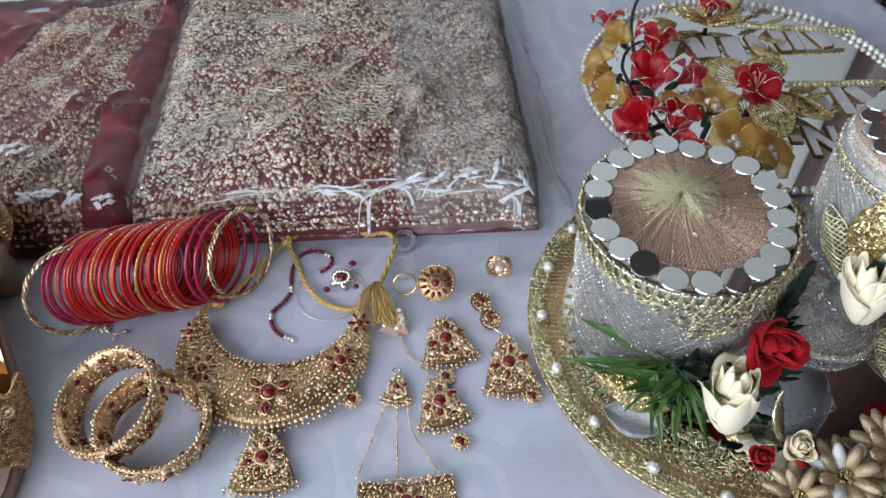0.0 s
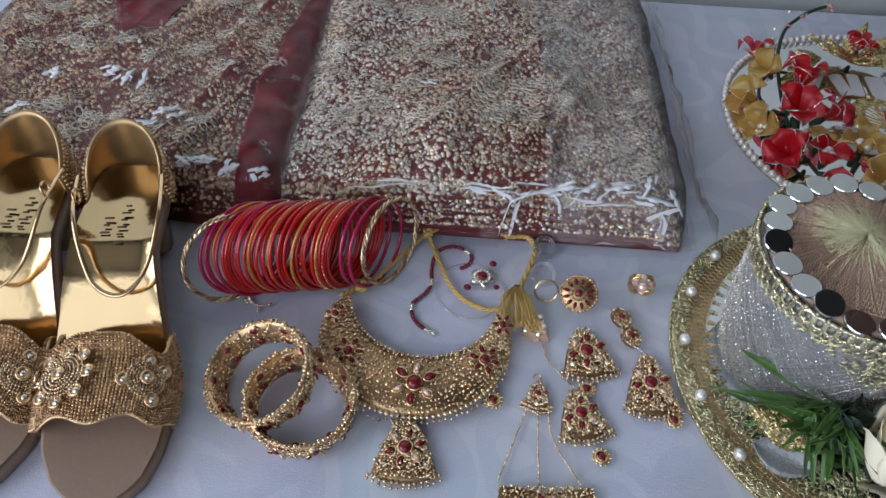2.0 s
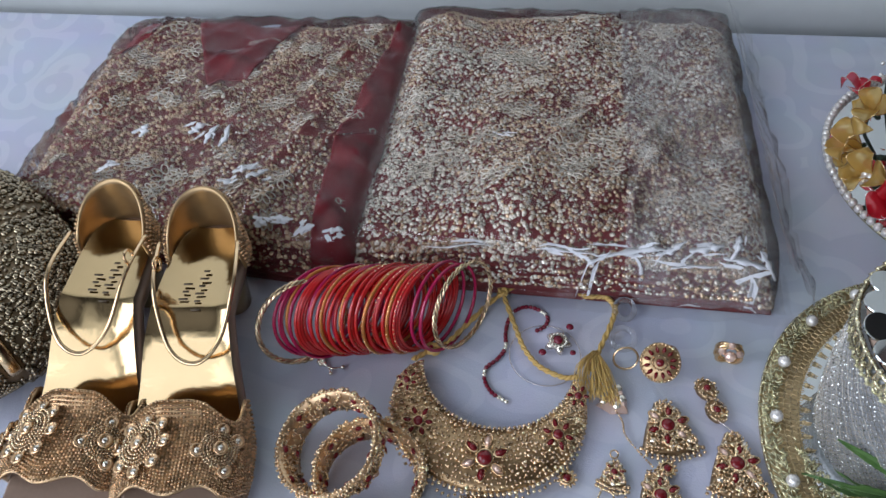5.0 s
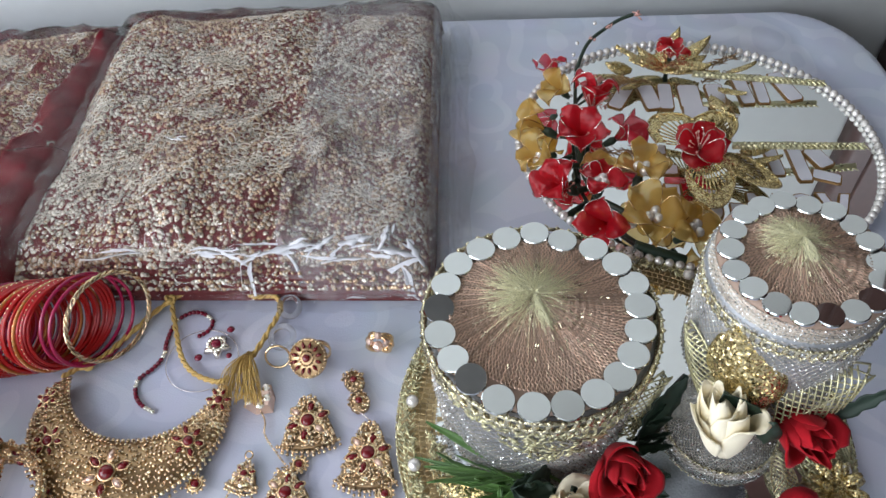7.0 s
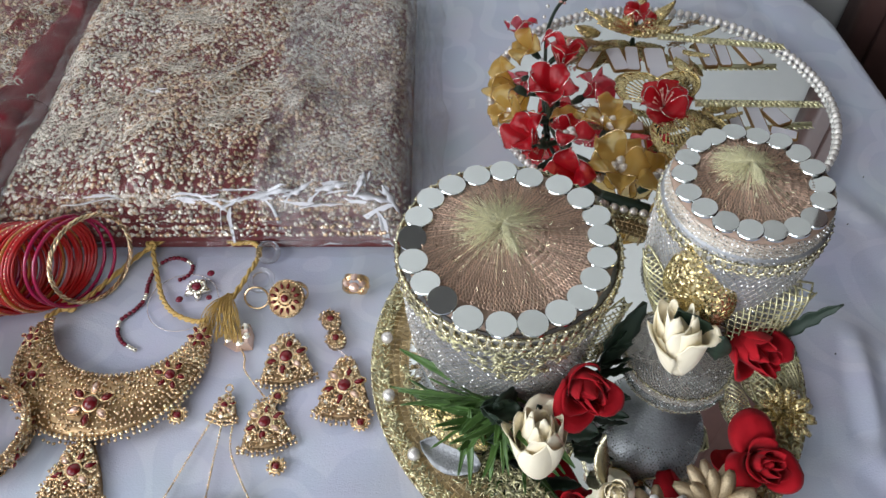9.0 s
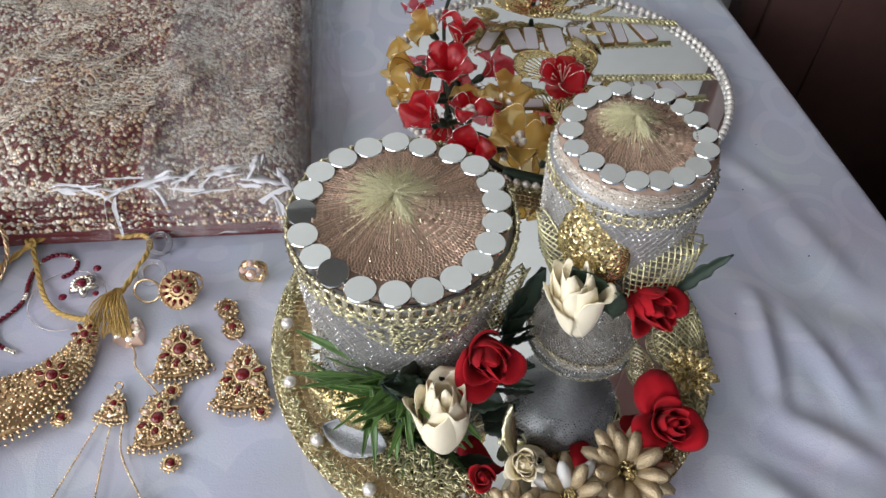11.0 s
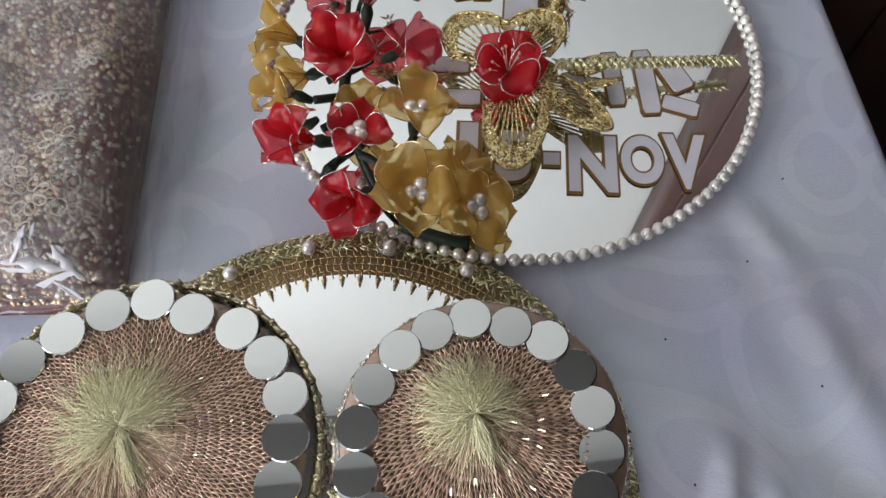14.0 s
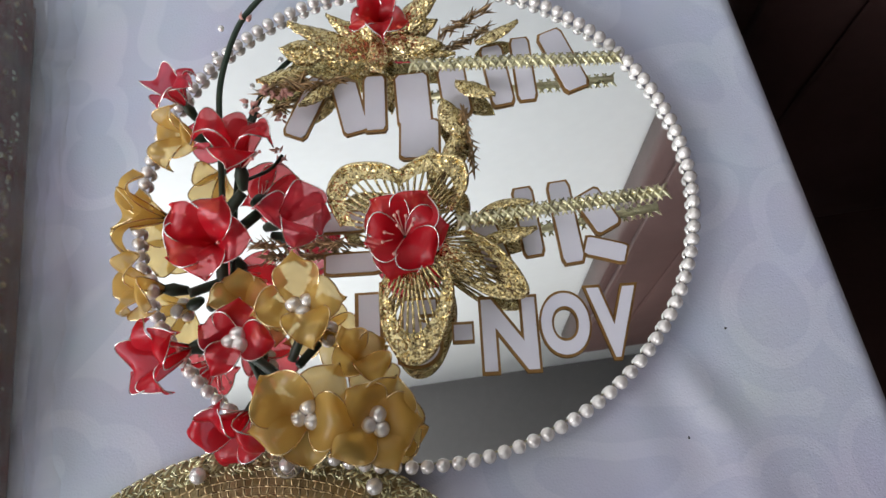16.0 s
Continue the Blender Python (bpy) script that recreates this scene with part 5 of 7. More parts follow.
def nylon_flower(p, d, size, n, mtl, wire, stamen, label, spin=0.0, cup=0.55, narrow=0.47):
    """Wire-rimmed nylon petals round a stamen, on a dark taped calyx."""
    m = toward(p, d, spin)
    calyx = lathe([(0.0, -0.55 * size), (0.10 * size, -0.5 * size), (0.16 * size, -0.15 * size), (0.10 * size, 0.04 * size), (0.0, 0.05 * size)], 10)
    ob = part("flower", calyx, M_DLEAF, plaque, label, m)
    for k in range(n):
        a = 360 * k / n + rnd(-12, 12)
        L, W, cp = size * rnd(0.9, 1.1), size * narrow * rnd(0.85, 1.1), cup * rnd(0.7, 1.3)
        ph = rnd(0, 6)
        half = lambda u: W * max(0.0, math.sin(math.pi * min(1.0, u) ** 1.3)) ** 0.6

        def fn(u, v, L=L, W=W, cp=cp, ph=ph, half=half):
            s = 2 * v - 1
            w = half(0.03 + 0.97 * u) if u < 0.999 else 0.0
            x = L * (u ** (1 + 0.5 * cp)) * (1.12 - 0.30 * cp) * (1 - 0.10 * u * s * s)
            z = L * (1.15 * cp * math.sin(1.9 * u) - 0.25 * cp * u ** 4) + 0.30 * W * s * s * math.sin(math.pi * min(u, 1)) * (1.1 - u) + 0.13 * L * math.sin(3 * u + ph + 2.8 * s) * u - 0.30 * L * max(0.0, u - 0.7) ** 1.5
            return (x, w * s, z)

        part("petal", surf(fn, 18, 10), mtl, ob, m=T(0, 0, 0, 0, 0, a))
        rim = [fn(u, 0) for u in np.linspace(0.02, 0.99, 13)] + [fn(1, 0.5)] + [fn(u, 1) for u in np.linspace(0.99, 0.02, 13)]
        part("petal_wire", tube(rim, 0.00042, 4), wire, ob, m=T(0, 0, 0, 0, 0, a))
    if stamen == "pearl":
        for k in range(3):
            shared("pearl", pearl_me, ob, T(0.15 * size * math.cos(2.1 * k), 0.15 * size * math.sin(2.1 * k), 0.36 * size, s=0.0044))
    elif stamen == "pink":
        acc = Acc()
        for k in range(9):
            a, t = rnd(0, 6.28), rnd(0.2, 0.5)
            q = (t * size * math.cos(a), t * size * math.sin(a), 0.45 * size)
            acc.add(tube([(0, 0, 0), q], 0.0003, 4))
            acc.add(BALL1, T(*q, s=0.0011))
        part("stamen", acc, M_PINKSTAMEN, ob, "pink beaded stamens")
    return ob


R_, O_, K_ = M_NY_R, M_NY_G, M_NY_P
for x, y, z, d, size, n, mtl, st, label in (
        (0.171, 0.692, 0.036, (-0.4, 0.5, 0.7), 0.020, 4, K_, "", "pink nylon bud"), (0.178, 0.672, 0.036, (-0.6, -0.3, 0.8), 0.022, 4, O_, "", "ochre nylon flower"),
        (0.205, 0.652, 0.034, (0.1, 0.55, 0.8), 0.027, 5, R_, "pink", "red nylon flower"), (0.226, 0.622, 0.026, (0.7, 0.0, 0.6), 0.024, 4, K_, "", "pale red nylon flower"),
        (0.164, 0.625, 0.030, (-0.85, 0.05, 0.5), 0.028, 4, O_, "", "ochre nylon flower"), (0.195, 0.607, 0.036, (-0.1, -0.15, 1), 0.026, 5, R_, "pink", "red nylon flower"),
        (0.168, 0.584, 0.030, (-0.7, -0.1, 0.6), 0.024, 4, O_, "pearl", "ochre nylon flower"), (0.186, 0.551, 0.032, (-0.6, -0.35, 0.7), 0.027, 4, R_, "pink", "red nylon flower"),
        (0.212, 0.553, 0.034, (0.0, -0.1, 1), 0.022, 4, R_, "pearl", "red nylon flower"), (0.211, 0.574, 0.030, (0.1, 0.2, 1), 0.018, 4, O_, "", "ochre nylon flower"),
        (0.244, 0.568, 0.034, (0.15, 0.1, 1), 0.028, 4, O_, "pearl", "ochre nylon flower"), (0.218, 0.518, 0.030, (-0.4, -0.6, 0.6), 0.026, 4, R_, "pink", "red nylon flower"),
        (0.251, 0.516, 0.036, (0.0, -0.22, 1), 0.030, 5, O_, "pearl", "large ochre nylon flower"), (0.279, 0.512, 0.030, (0.45, -0.15, 0.85), 0.028, 5, O_, "pearl", "ochre nylon flower"),
        (0.270, 0.544, 0.020, (0.4, 0.3, 0.9), 0.020, 4, O_, "", "pale ochre nylon flower"), (0.297, 0.610, 0.030, (-0.05, -0.2, 1), 0.0245, 6, R_, "pink", "red nylon flower on a gold butterfly"),
        (0.281, 0.745, 0.026, (0.0, 0.1, 1), 0.020, 5, R_, "pink", "red nylon flower among gold leaves")):
    nylon_flower(P(x, y, z - 0.006), d, size, n, mtl, M_WIRE_G if mtl is O_ else M_WIRE_S, st, label, rnd(0, 6), 0.36 if "butterfly" in label else (0.80 if d[2] < 0.85 else 0.66), 0.56 if "butterfly" in label else 0.47)

# taped stems and the bare branch
for pts, r in (([(0.270, 0.500, 0.008), (0.235, 0.515, 0.012), (0.212, 0.550, 0.014), (0.196, 0.590, 0.016), (0.192, 0.640, 0.018), (0.190, 0.680, 0.026), (0.191, 0.706, 0.033), (0.200, 0.738, 0.038), (0.215, 0.759, 0.040), (0.230, 0.770, 0.045), (0.243, 0.774, 0.049)], 0.0018),
               ([(0.212, 0.550, 0.014), (0.222, 0.543, 0.018), (0.246, 0.524, 0.020)], 0.0028), ([(0.205, 0.565, 0.015), (0.188, 0.552, 0.020)], 0.0028), ([(0.196, 0.590, 0.016), (0.180, 0.582, 0.022)], 0.0028),
               ([(0.196, 0.590, 0.016), (0.197, 0.605, 0.026)], 0.0034), ([(0.192, 0.625, 0.017), (0.205, 0.640, 0.022)], 0.0034), ([(0.192, 0.625, 0.017), (0.178, 0.620, 0.022)], 0.0026), ([(0.236, 0.546, 0.014), (0.244, 0.560, 0.024)], 0.0026),
               ([(0.190, 0.660, 0.022), (0.207, 0.672, 0.030), (0.214, 0.684, 0.034)], 0.0012), ([(0.280, 0.498, 0.008), (0.262, 0.500, 0.012), (0.240, 0.505, 0.014)], 0.0042)):
    part("stem", tube(spline([P(*q) for q in pts], 6), r, 7), M_DLEAF, plaque, "dark taped stem")
bud = Acc()
for x, y, z in ((0.245, 0.775, 0.050), (0.248, 0.773, 0.050), (0.220, 0.763, 0.043), (0.204, 0.744, 0.040), (0.214, 0.684, 0.035), (0.210, 0.688, 0.034), (0.220, 0.702, 0.020), (0.226, 0.706, 0.020), (0.214, 0.706, 0.022)):
    for k in range(4):
        bud.add(DROP, T(*(P(x, y, z) + Vector((rnd(-1, 1), rnd(-1, 1), rnd(-1, 1))) * 0.003), rnd(-60, 60), rnd(-60, 60), rnd(0, 360), 0.0024))
part("twig_bud_work", bud, M_PINKSTAMEN, plaque, "small pinkish buds", kind="stuff")
for x, y, z in ((0.190, 0.738, 0.038), (0.206, 0.762, 0.045), (0.187, 0.722, 0.036)):
    shared("pearl", pearl_me, plaque, T(*P(x, y, z), s=0.0019))


def wing(root, pts, label):
    """A butterfly wing: a broad glittered border, ribs and a rim."""
    r0 = P(*root)
    rim = [Vector(q) for q in spline([P(*q) for q in pts], 6)]
    border = Acc()
    n = len(rim)
    dip = lambda k, s: r0.lerp(rim[k], s) + Vector((0, 0, 0.0012 * math.sin(s * 3.1)))
    v, f = [], []
    for k in range(n):
        for s in (0.76, 0.84, 0.92, 1.0):
            v.append(tuple(dip(k, s) + Vector((0, 0, 0.0007 * math.sin(k * 1.9 + s * 9)))))
    for k in range(n - 1):
        for j in range(3):
            f.append((k * 4 + j, (k + 1) * 4 + j, (k + 1) * 4 + j + 1, k * 4 + j + 1))
    border.add((v, f))
    border.add(tube(rim, 0.0012, 6))
    ob = part("wing", border, M_GLITTER, plaque, label)
    for k in range(0, n, 2):
        part("rib", tube([tuple(dip(k, s)) for s in (0.12, 0.4, 0.78)], 0.0008, 5), M_GLITTER, ob)
    return ob


wing((0.297, 0.612, 0.024), ((0.262, 0.618, 0.022), (0.254, 0.636, 0.024), (0.262, 0.651, 0.026), (0.282, 0.652, 0.028), (0.296, 0.646, 0.026)), "gold butterfly wing")
wing((0.300, 0.614, 0.024), ((0.294, 0.648, 0.026), (0.310, 0.655, 0.030), (0.328, 0.652, 0.030), (0.331, 0.638, 0.028), (0.322, 0.624, 0.024)), "gold butterfly wing")
wing((0.300, 0.606, 0.024), ((0.284, 0.585, 0.022), (0.286, 0.560, 0.024), (0.298, 0.541, 0.026), (0.312, 0.546, 0.026), (0.322, 0.572, 0.026), (0.320, 0.592, 0.024)), "gold butterfly wing")
wing((0.304, 0.608, 0.022), ((0.322, 0.592, 0.018), (0.342, 0.578, 0.018), (0.361, 0.577, 0.018), (0.358, 0.590, 0.018), (0.345, 0.606, 0.018), (0.330, 0.615, 0.018)), "gold butterfly wing")


def sprig(a, b, n):
    """A gold-green stalk wound with foil."""
    a, b = P(*a), P(*b)
    acc = Acc().add(tube([a, a.lerp(b, 0.5), b], 0.0024, 6))
    for k in range(n):
        q = a.lerp(b, (k + 0.5) / n)
        for s in (1, -1):
            acc.add(STITCH, Matrix.Translation(q + Vector((0, 0, 0.0010))) @ Matrix.Rotation(math.atan2(b.y - a.y, b.x - a.x) + s * 0.9, 4, "Z") @ Matrix.Diagonal((0.0062, 0.0046, 0.0040, 1)))
    return part("sprig", acc, M_TRIM, plaque, "gold-green foil sprig")


sprig((0.326, 0.617, 0.024), (0.441, 0.634, 0.017), 24)
sprig((0.300, 0.716, 0.024), (0.423, 0.720, 0.017), 25)
for k in range(15):
    a = k * 24 + rnd(-10, 10)
    d = Vector((math.cos(radians(a)) * 1.5, math.sin(radians(a)) * 0.7, rnd(-0.1, 0.5)))
    c0 = P(0.281 + rnd(-0.012, 0.012), 0.738 + rnd(-0.006, 0.006), 0.018)
    L = rnd(0.028, 0.05)
    gold_leaf(plaque, leaf_pose(c0, c0 + d, rnd(-30, 30)), L, rnd(0.006, 0.011), M_GLITTER, mesh_like=False, label="gold glitter leaf", curl=0.1)
for x, y, t in ((0.236, 0.724, 200), (0.246, 0.734, 175), (0.254, 0.716, 225), (0.326, 0.712, 330), (0.338, 0.738, 20), (0.318, 0.700, 290), (0.312, 0.668, 280), (0.318, 0.655, 60), (0.340, 0.612, 5), (0.335, 0.622, 15)):
    c0 = P(x, y, 0.014)
    gold_leaf(plaque, leaf_pose(c0, c0 + Vector((math.cos(radians(t)), math.sin(radians(t)), 0.15)), rnd(-25, 25)), rnd(0.022, 0.034), rnd(0.006, 0.010), M_GLITTER, mesh_like=False, label="gold glitter leaf", curl=0.1)
needles = Acc()
for cx, cy, ang, L, n in ((0.268, 0.610, 180, 0.055, 70), (0.262, 0.715, 190, 0.05, 50), (0.316, 0.742, 30, 0.035, 40), (0.330, 0.690, 280, 0.03, 26), (0.236, 0.716, 200, 0.03, 36)):
    for k in range(n):
        t = rnd(0, 1)
        p0 = P(cx + L * t * math.cos(radians(ang)), cy + L * t * math.sin(radians(ang)), 0.013 + rnd(0, 0.006))
        a = radians(ang + rnd(-55, 55))
        needles.add(DROP, Matrix.Translation(p0) @ Matrix.Rotation(a, 4, "Z") @ Matrix.Rotation(rnd(-0.5, 0.3), 4, "Y") @ Matrix.Diagonal((0.0052, 0.0012, 0.0014, 1)))
part("gold_needles", needles, M_ANTIQ, plaque, "dull gold needle sprays", kind="stuff")
part("button", torus(0.0068, 0.0022, 24, 8), M_CLEARGLASS, plaque, "clear plastic ring", T(*P(0.236, 0.4945, 0.013)))

# ---------------------------------------------------------------- jewellery
GEM_R = Acc().add(lathe([(0.0, 0.55), (0.5, 0.5), (0.85, 0.25), (1.0, 0.0), (0.8, -0.3), (0.0, -0.3)], 14)).mesh("gem", M_RUBY)
GEM_L = Acc().add(lathe([(0.0, 0.55), (0.5, 0.5), (0.85, 0.25), (1.0, 0.0), (0.8, -0.3), (0.0, -0.3)], 14)).mesh("gem", M_RUBYL)
DROP_R = Acc().add(DROP).mesh("gem_petal", M_RUBY)
DROP_C = Acc().add(DROP).mesh("gem_petal", M_CHAMP)
CRYS = Acc().add(lathe([(0.0, 0.5), (0.55, 0.42), (1.0, 0.0), (0.7, -0.2), (0.0, -0.2)], 8)).mesh("crystal", M_CRYST, False)


PETAL_RING = Acc().add(torus(0.8, 0.16, 10, 4)).mesh("petal_setting", M_GOLDB)


def gem_flower(parent, m, s, n=6, kinds=(0, 1), spin=0.0):
    """A round stone with pointed stones about it, in gold settings."""
    setting = Acc().add(torus(1.05 * s, 0.22 * s, 18, 5))
    ring_me = PETAL_RING
    for k in range(n):
        a = 2 * math.pi * k / n + spin
        shared("petal_setting", ring_me, parent, m @ T(2.25 * s * math.cos(a), 2.25 * s * math.sin(a), 0, 0, 0, math.degrees(a)) @ Matrix.Diagonal((1.15 * s, 0.72 * s, s, 1)))
    st = part("gem_setting", setting, M_GOLDB, parent, "", m)
    shared("gem", GEM_R, parent, m @ T(0, 0, 0.15 * s, s=s))
    for k in range(n):
        a = 2 * math.pi * k / n + spin
        shared("gem_petal", (DROP_R, DROP_C)[kinds[k % len(kinds)]], parent, m @ T(2.1 * s * math.cos(a), 2.1 * s * math.sin(a), 0, 0, 0, math.degrees(a), 0.80 * s))
    return st


def bead_fill(inside, x0, x1, y0, y1, step, height, size):
    """Gold beads in staggered rows over a shape."""
    acc = Acc()
    j, y = 0, y0
    while y < y1:
        x = x0 + (step / 2 if j % 2 else 0)
        while x < x1:
            if inside(x, y):
                acc.add(BALL1 if rnd(0, 1) < 0.55 else OCT, T(x + rnd(-1, 1) * step * 0.35, y + rnd(-1, 1) * step * 0.35, height(x, y), rnd(0, 90), rnd(0, 90), 0, size * rnd(0.6, 1.3)))
            x += step
        y += step * 0.86
        j += 1
    return acc


def bell_width(t):
    return 0.26 + 0.74 * t ** 1.1 + 0.10 * math.sin(3.1 * t)


def bell(parent, m, w, h, gem, name="bell_drop"):
    """A bell-shaped gold drop with a flower of stones and a beaded hem; hangs from its origin down -y."""
    outline = [(w * bell_width(t), -h * t) for t in np.linspace(0, 1, 9)]
    outline = outline + [(w * q, -h * (1.0 + 0.14 * (1 - q * q))) for q in (0.8, 0.5, 0.2, -0.2, -0.5, -0.8)] + [(-x, y) for x, y in outline[::-1]]
    ob = part(name, plate(outline, 0.0004, 0.0026, 0.12), M_ANTIQ, parent, "bell-shaped gold drop", m)
    inside = lambda x, y: -h * 1.1 < y < 0 and abs(x) < 0.96 * w * bell_width(-y / h)
    part("beadwork", bead_fill(inside, -w, w, -h * 1.1, 0, 0.0021, lambda x, y: 0.0030 + 0.0012 * (1 - (x / w) ** 2) + rnd(0, 0.0014), 0.00125), M_GOLD, ob, "gold beadwork", kind="stuff")
    hem = Acc()
    for k in range(13):
        x = (k - 6) / 6 * w * 1.05
        yb = -h * (1.03 + 0.14 * (1 - (x / w) ** 2))
        hem.add(OCT, T(x + rnd(-0.0005, 0.0005), yb + rnd(-0.0006, 0.0006), 0.0026, rnd(0, 90), rnd(0, 90), 0, 0.0020))
        hem.add(BALL1, T(x * 1.04, yb - 0.0026 + rnd(-0.0006, 0.0006), 0.0016, s=0.0013 * rnd(0.8, 1.2)))
    part("beaded_hem", hem, M_GOLD, ob, "", kind="stuff")
    for q in ((0.62, -0.86), (-0.62, -0.86), (0.0, -0.99), (0.33, -0.22), (-0.33, -0.22)):
        shared("crystal", CRYS, ob, T(w * q[0], h * q[1], 0.0042, s=0.0022))
    gem_flower(ob, T(0, -h * 0.56, 0.0050), gem * 1.34, 6, (0, 1) if gem < 0.0032 else (0, 0, 1), 0.3)
    return ob


def drop(parent, m, r, name="end_drop"):
    ob = part(name, Acc().add(torus(r, r * 0.28, 16, 5)).add(lathe([(0.0, -0.2 * r), (0.95 * r, -0.2 * r), (0.95 * r, 0.1 * r), (0.0, 0.15 * r)], 14)), M_GOLDB, parent, "", m)
    fringe = Acc()
    for k in range(12):
        a = 2 * math.pi * k / 12
        fringe.add(BALL1, T(1.4 * r * math.cos(a), 1.4 * r * math.sin(a), 0, s=0.28 * r))
    part("bead_ring", fringe, M_GOLD, ob, kind="stuff")
    shared("gem", GEM_R, ob, T(0, 0, 0.25 * r, s=0.62 * r))
    return ob


def chain(parent, pts, r, name="chain", mtl=None):
    acc = Acc()
    line = spline(pts, 40)
    last = None
    for q in line:
        if last is None or np.linalg.norm(q - last) > r * 1.7:
            acc.add(BALL1, T(*q, s=r))
            last = q
    return part(name, acc, mtl or M_GOLD, parent, "fine gold chain", kind="stuff")


def angle_to(a, b):
    """Turn about z that makes a drop at a hang towards b."""
    return math.degrees(math.atan2(b[1] - a[1], b[0] - a[0])) + 90


# choker
choker = thing("choker_necklace", "gold bridal choker set with dark red stones", "necklace", T(-0.112, 0.334, 0.002))
OUT_C, OUT_R, IN_C, IN_R = (0.003, -0.012), 0.0670, (0.004, 0.021), 0.0560


def choker_at(s, t, up=0.0):
    """s: 0 left end to 1 right end; t: 0 inner edge to 1 outer."""
    ao, ai = radians(171 + 214 * s), radians(190 + 165 * s)
    o = Vector((OUT_C[0] + OUT_R * math.cos(ao), OUT_C[1] + OUT_R * math.sin(ao), 0))
    i = Vector((IN_C[0] + IN_R * math.cos(ai), IN_C[1] + IN_R * math.sin(ai), 0))
    p = i.lerp(o, t)
    p.z = 0.004 + 0.012 * math.sin(math.pi * (0.25 + 0.6 * (1 - t))) * (0.55 + 0.45 * math.sin(math.pi * s)) + up - 0.004 * t
    return p


part("plate", surf(lambda u, v: choker_at(u, v, -0.0012), 60, 10, 0.0012), M_ANTIQ, choker, "curved gold plate")
beads = Acc()
for j in range(13):
    n = int(54 + 30 * j / 12)
    for k in range(n):
        beads.add(BALL1 if rnd(0, 1) < 0.6 else OCT, T(*choker_at((k + 0.5 + rnd(-0.3, 0.3)) / n, (j + 0.5 + rnd(-0.3, 0.3)) / 13, rnd(0, 0.0013)), rnd(0, 90), rnd(0, 90), 0, 0.00135 * rnd(0.65, 1.25)))
for k in range(64):
    beads.add(BALL1, T(*(choker_at((k + 0.5) / 64, 1.04)), s=0.0019))
    beads.add(OCT, T(*(choker_at((k + 0.5) / 64, 1.10 + rnd(0, 0.05))), rnd(0, 90), rnd(0, 90), 0, 0.0016))
for k in range(46):
    beads.add(BALL1, T(*(choker_at((k + 0.5) / 46, -0.03, 0.0006)), s=0.0016))
part("beadwork", beads, M_GOLD, choker, "rows of gold beadwork", kind="stuff")
for s, size in ((0.5, 0.0042), (0.76, 0.0029), (0.24, 0.0029), (0.93, 0.0022), (0.07, 0.0022)):
    p = choker_at(s, 0.55, 0.0030)
    gem_flower(choker, toward(p, (0.0 + 0.5 * (s - 0.5), -0.25, 1), 0.5), size * 1.2, 6, (0, 1) if size > 0.003 else (0,))
pend = (-0.104 + 0.112, 0.256 - 0.334)
bell(choker, T(pend[0], pend[1], 0, 0, 0, 8), 0.0215, 0.040, 0.0034, "pendant")
chain(choker, [(pend[0] - 0.001, pend[1] + 0.006, 0.006), (pend[0], pend[1], 0.004)], 0.0014, "pendant_link")
drop(choker, T(-0.048 + 0.112, 0.279 - 0.334, 0.003), 0.0044)
chain(choker, [(0.0625, -0.040, 0.005), (0.064, -0.049, 0.003)], 0.0009, "drop_link")
loc = lambda x, y, z=0.0022: (x + 0.112, y - 0.334, z)


def cord(pts, r, label):
    line = spline(pts, 10)
    acc = Acc()
    for ph in (0, math.pi):
        tw = []
        for i, q in enumerate(line):
            d = line[min(i + 1, len(line) - 1)] - line[max(i - 1, 0)]
            n = np.cross(d, (0, 0, 1.0))
            n /= np.linalg.norm(n) + 1e-9
            a = i * 1.1 + ph
            tw.append(q + r * 0.6 * (n * math.cos(a) + np.array((0, 0, 1.0)) * math.sin(a)))
        acc.add(tube(tw, r * 0.75, 5))
    return part("cord", acc, M_CORD, choker, label)


cord([loc(-0.170, 0.345, 0.006), loc(-0.160, 0.357, 0.004), loc(-0.150, 0.366), loc(-0.136, 0.391), loc(-0.117, 0.421, 0.003), loc(-0.092, 0.443, 0.003), loc(-0.069, 0.443), loc(-0.054, 0.432), loc(-0.038, 0.434), loc(-0.030, 0.426), loc(-0.030, 0.414), loc(-0.037, 0.385), loc(-0.043, 0.362, 0.006)], 0.0018, "twisted yellow cord")
cord([loc(-0.118, 0.420), loc(-0.110, 0.432), loc(-0.090, 0.447), loc(-0.070, 0.450), loc(-0.058, 0.438)], 0.0016, "twisted yellow cord")
cord([loc(-0.116, 0.420), loc(-0.103, 0.394), loc(-0.092, 0.374), loc(-0.079, 0.361), loc(-0.061, 0.355), loc(-0.050, 0.356, 0.005)], 0.0017, "twisted yellow cord")
for kx, ky, ks in ((-0.117, 0.421, 0.0036), (-0.158, 0.358, 0.0045)):
    part("knot", tube([(ks * math.cos(t) * (0.7 + 0.25 * math.cos(1.5 * t)), ks * math.sin(t) * (0.7 + 0.25 * math.cos(1.5 * t)), 0.5 * ks * math.sin(1.5 * t)) for t in np.linspace(0, 4 * math.pi, 40)], 0.42 * ks, 6), M_CORD, choker, "knot in the cord", T(*loc(kx, ky, 0.0045)))
tassel = Acc()
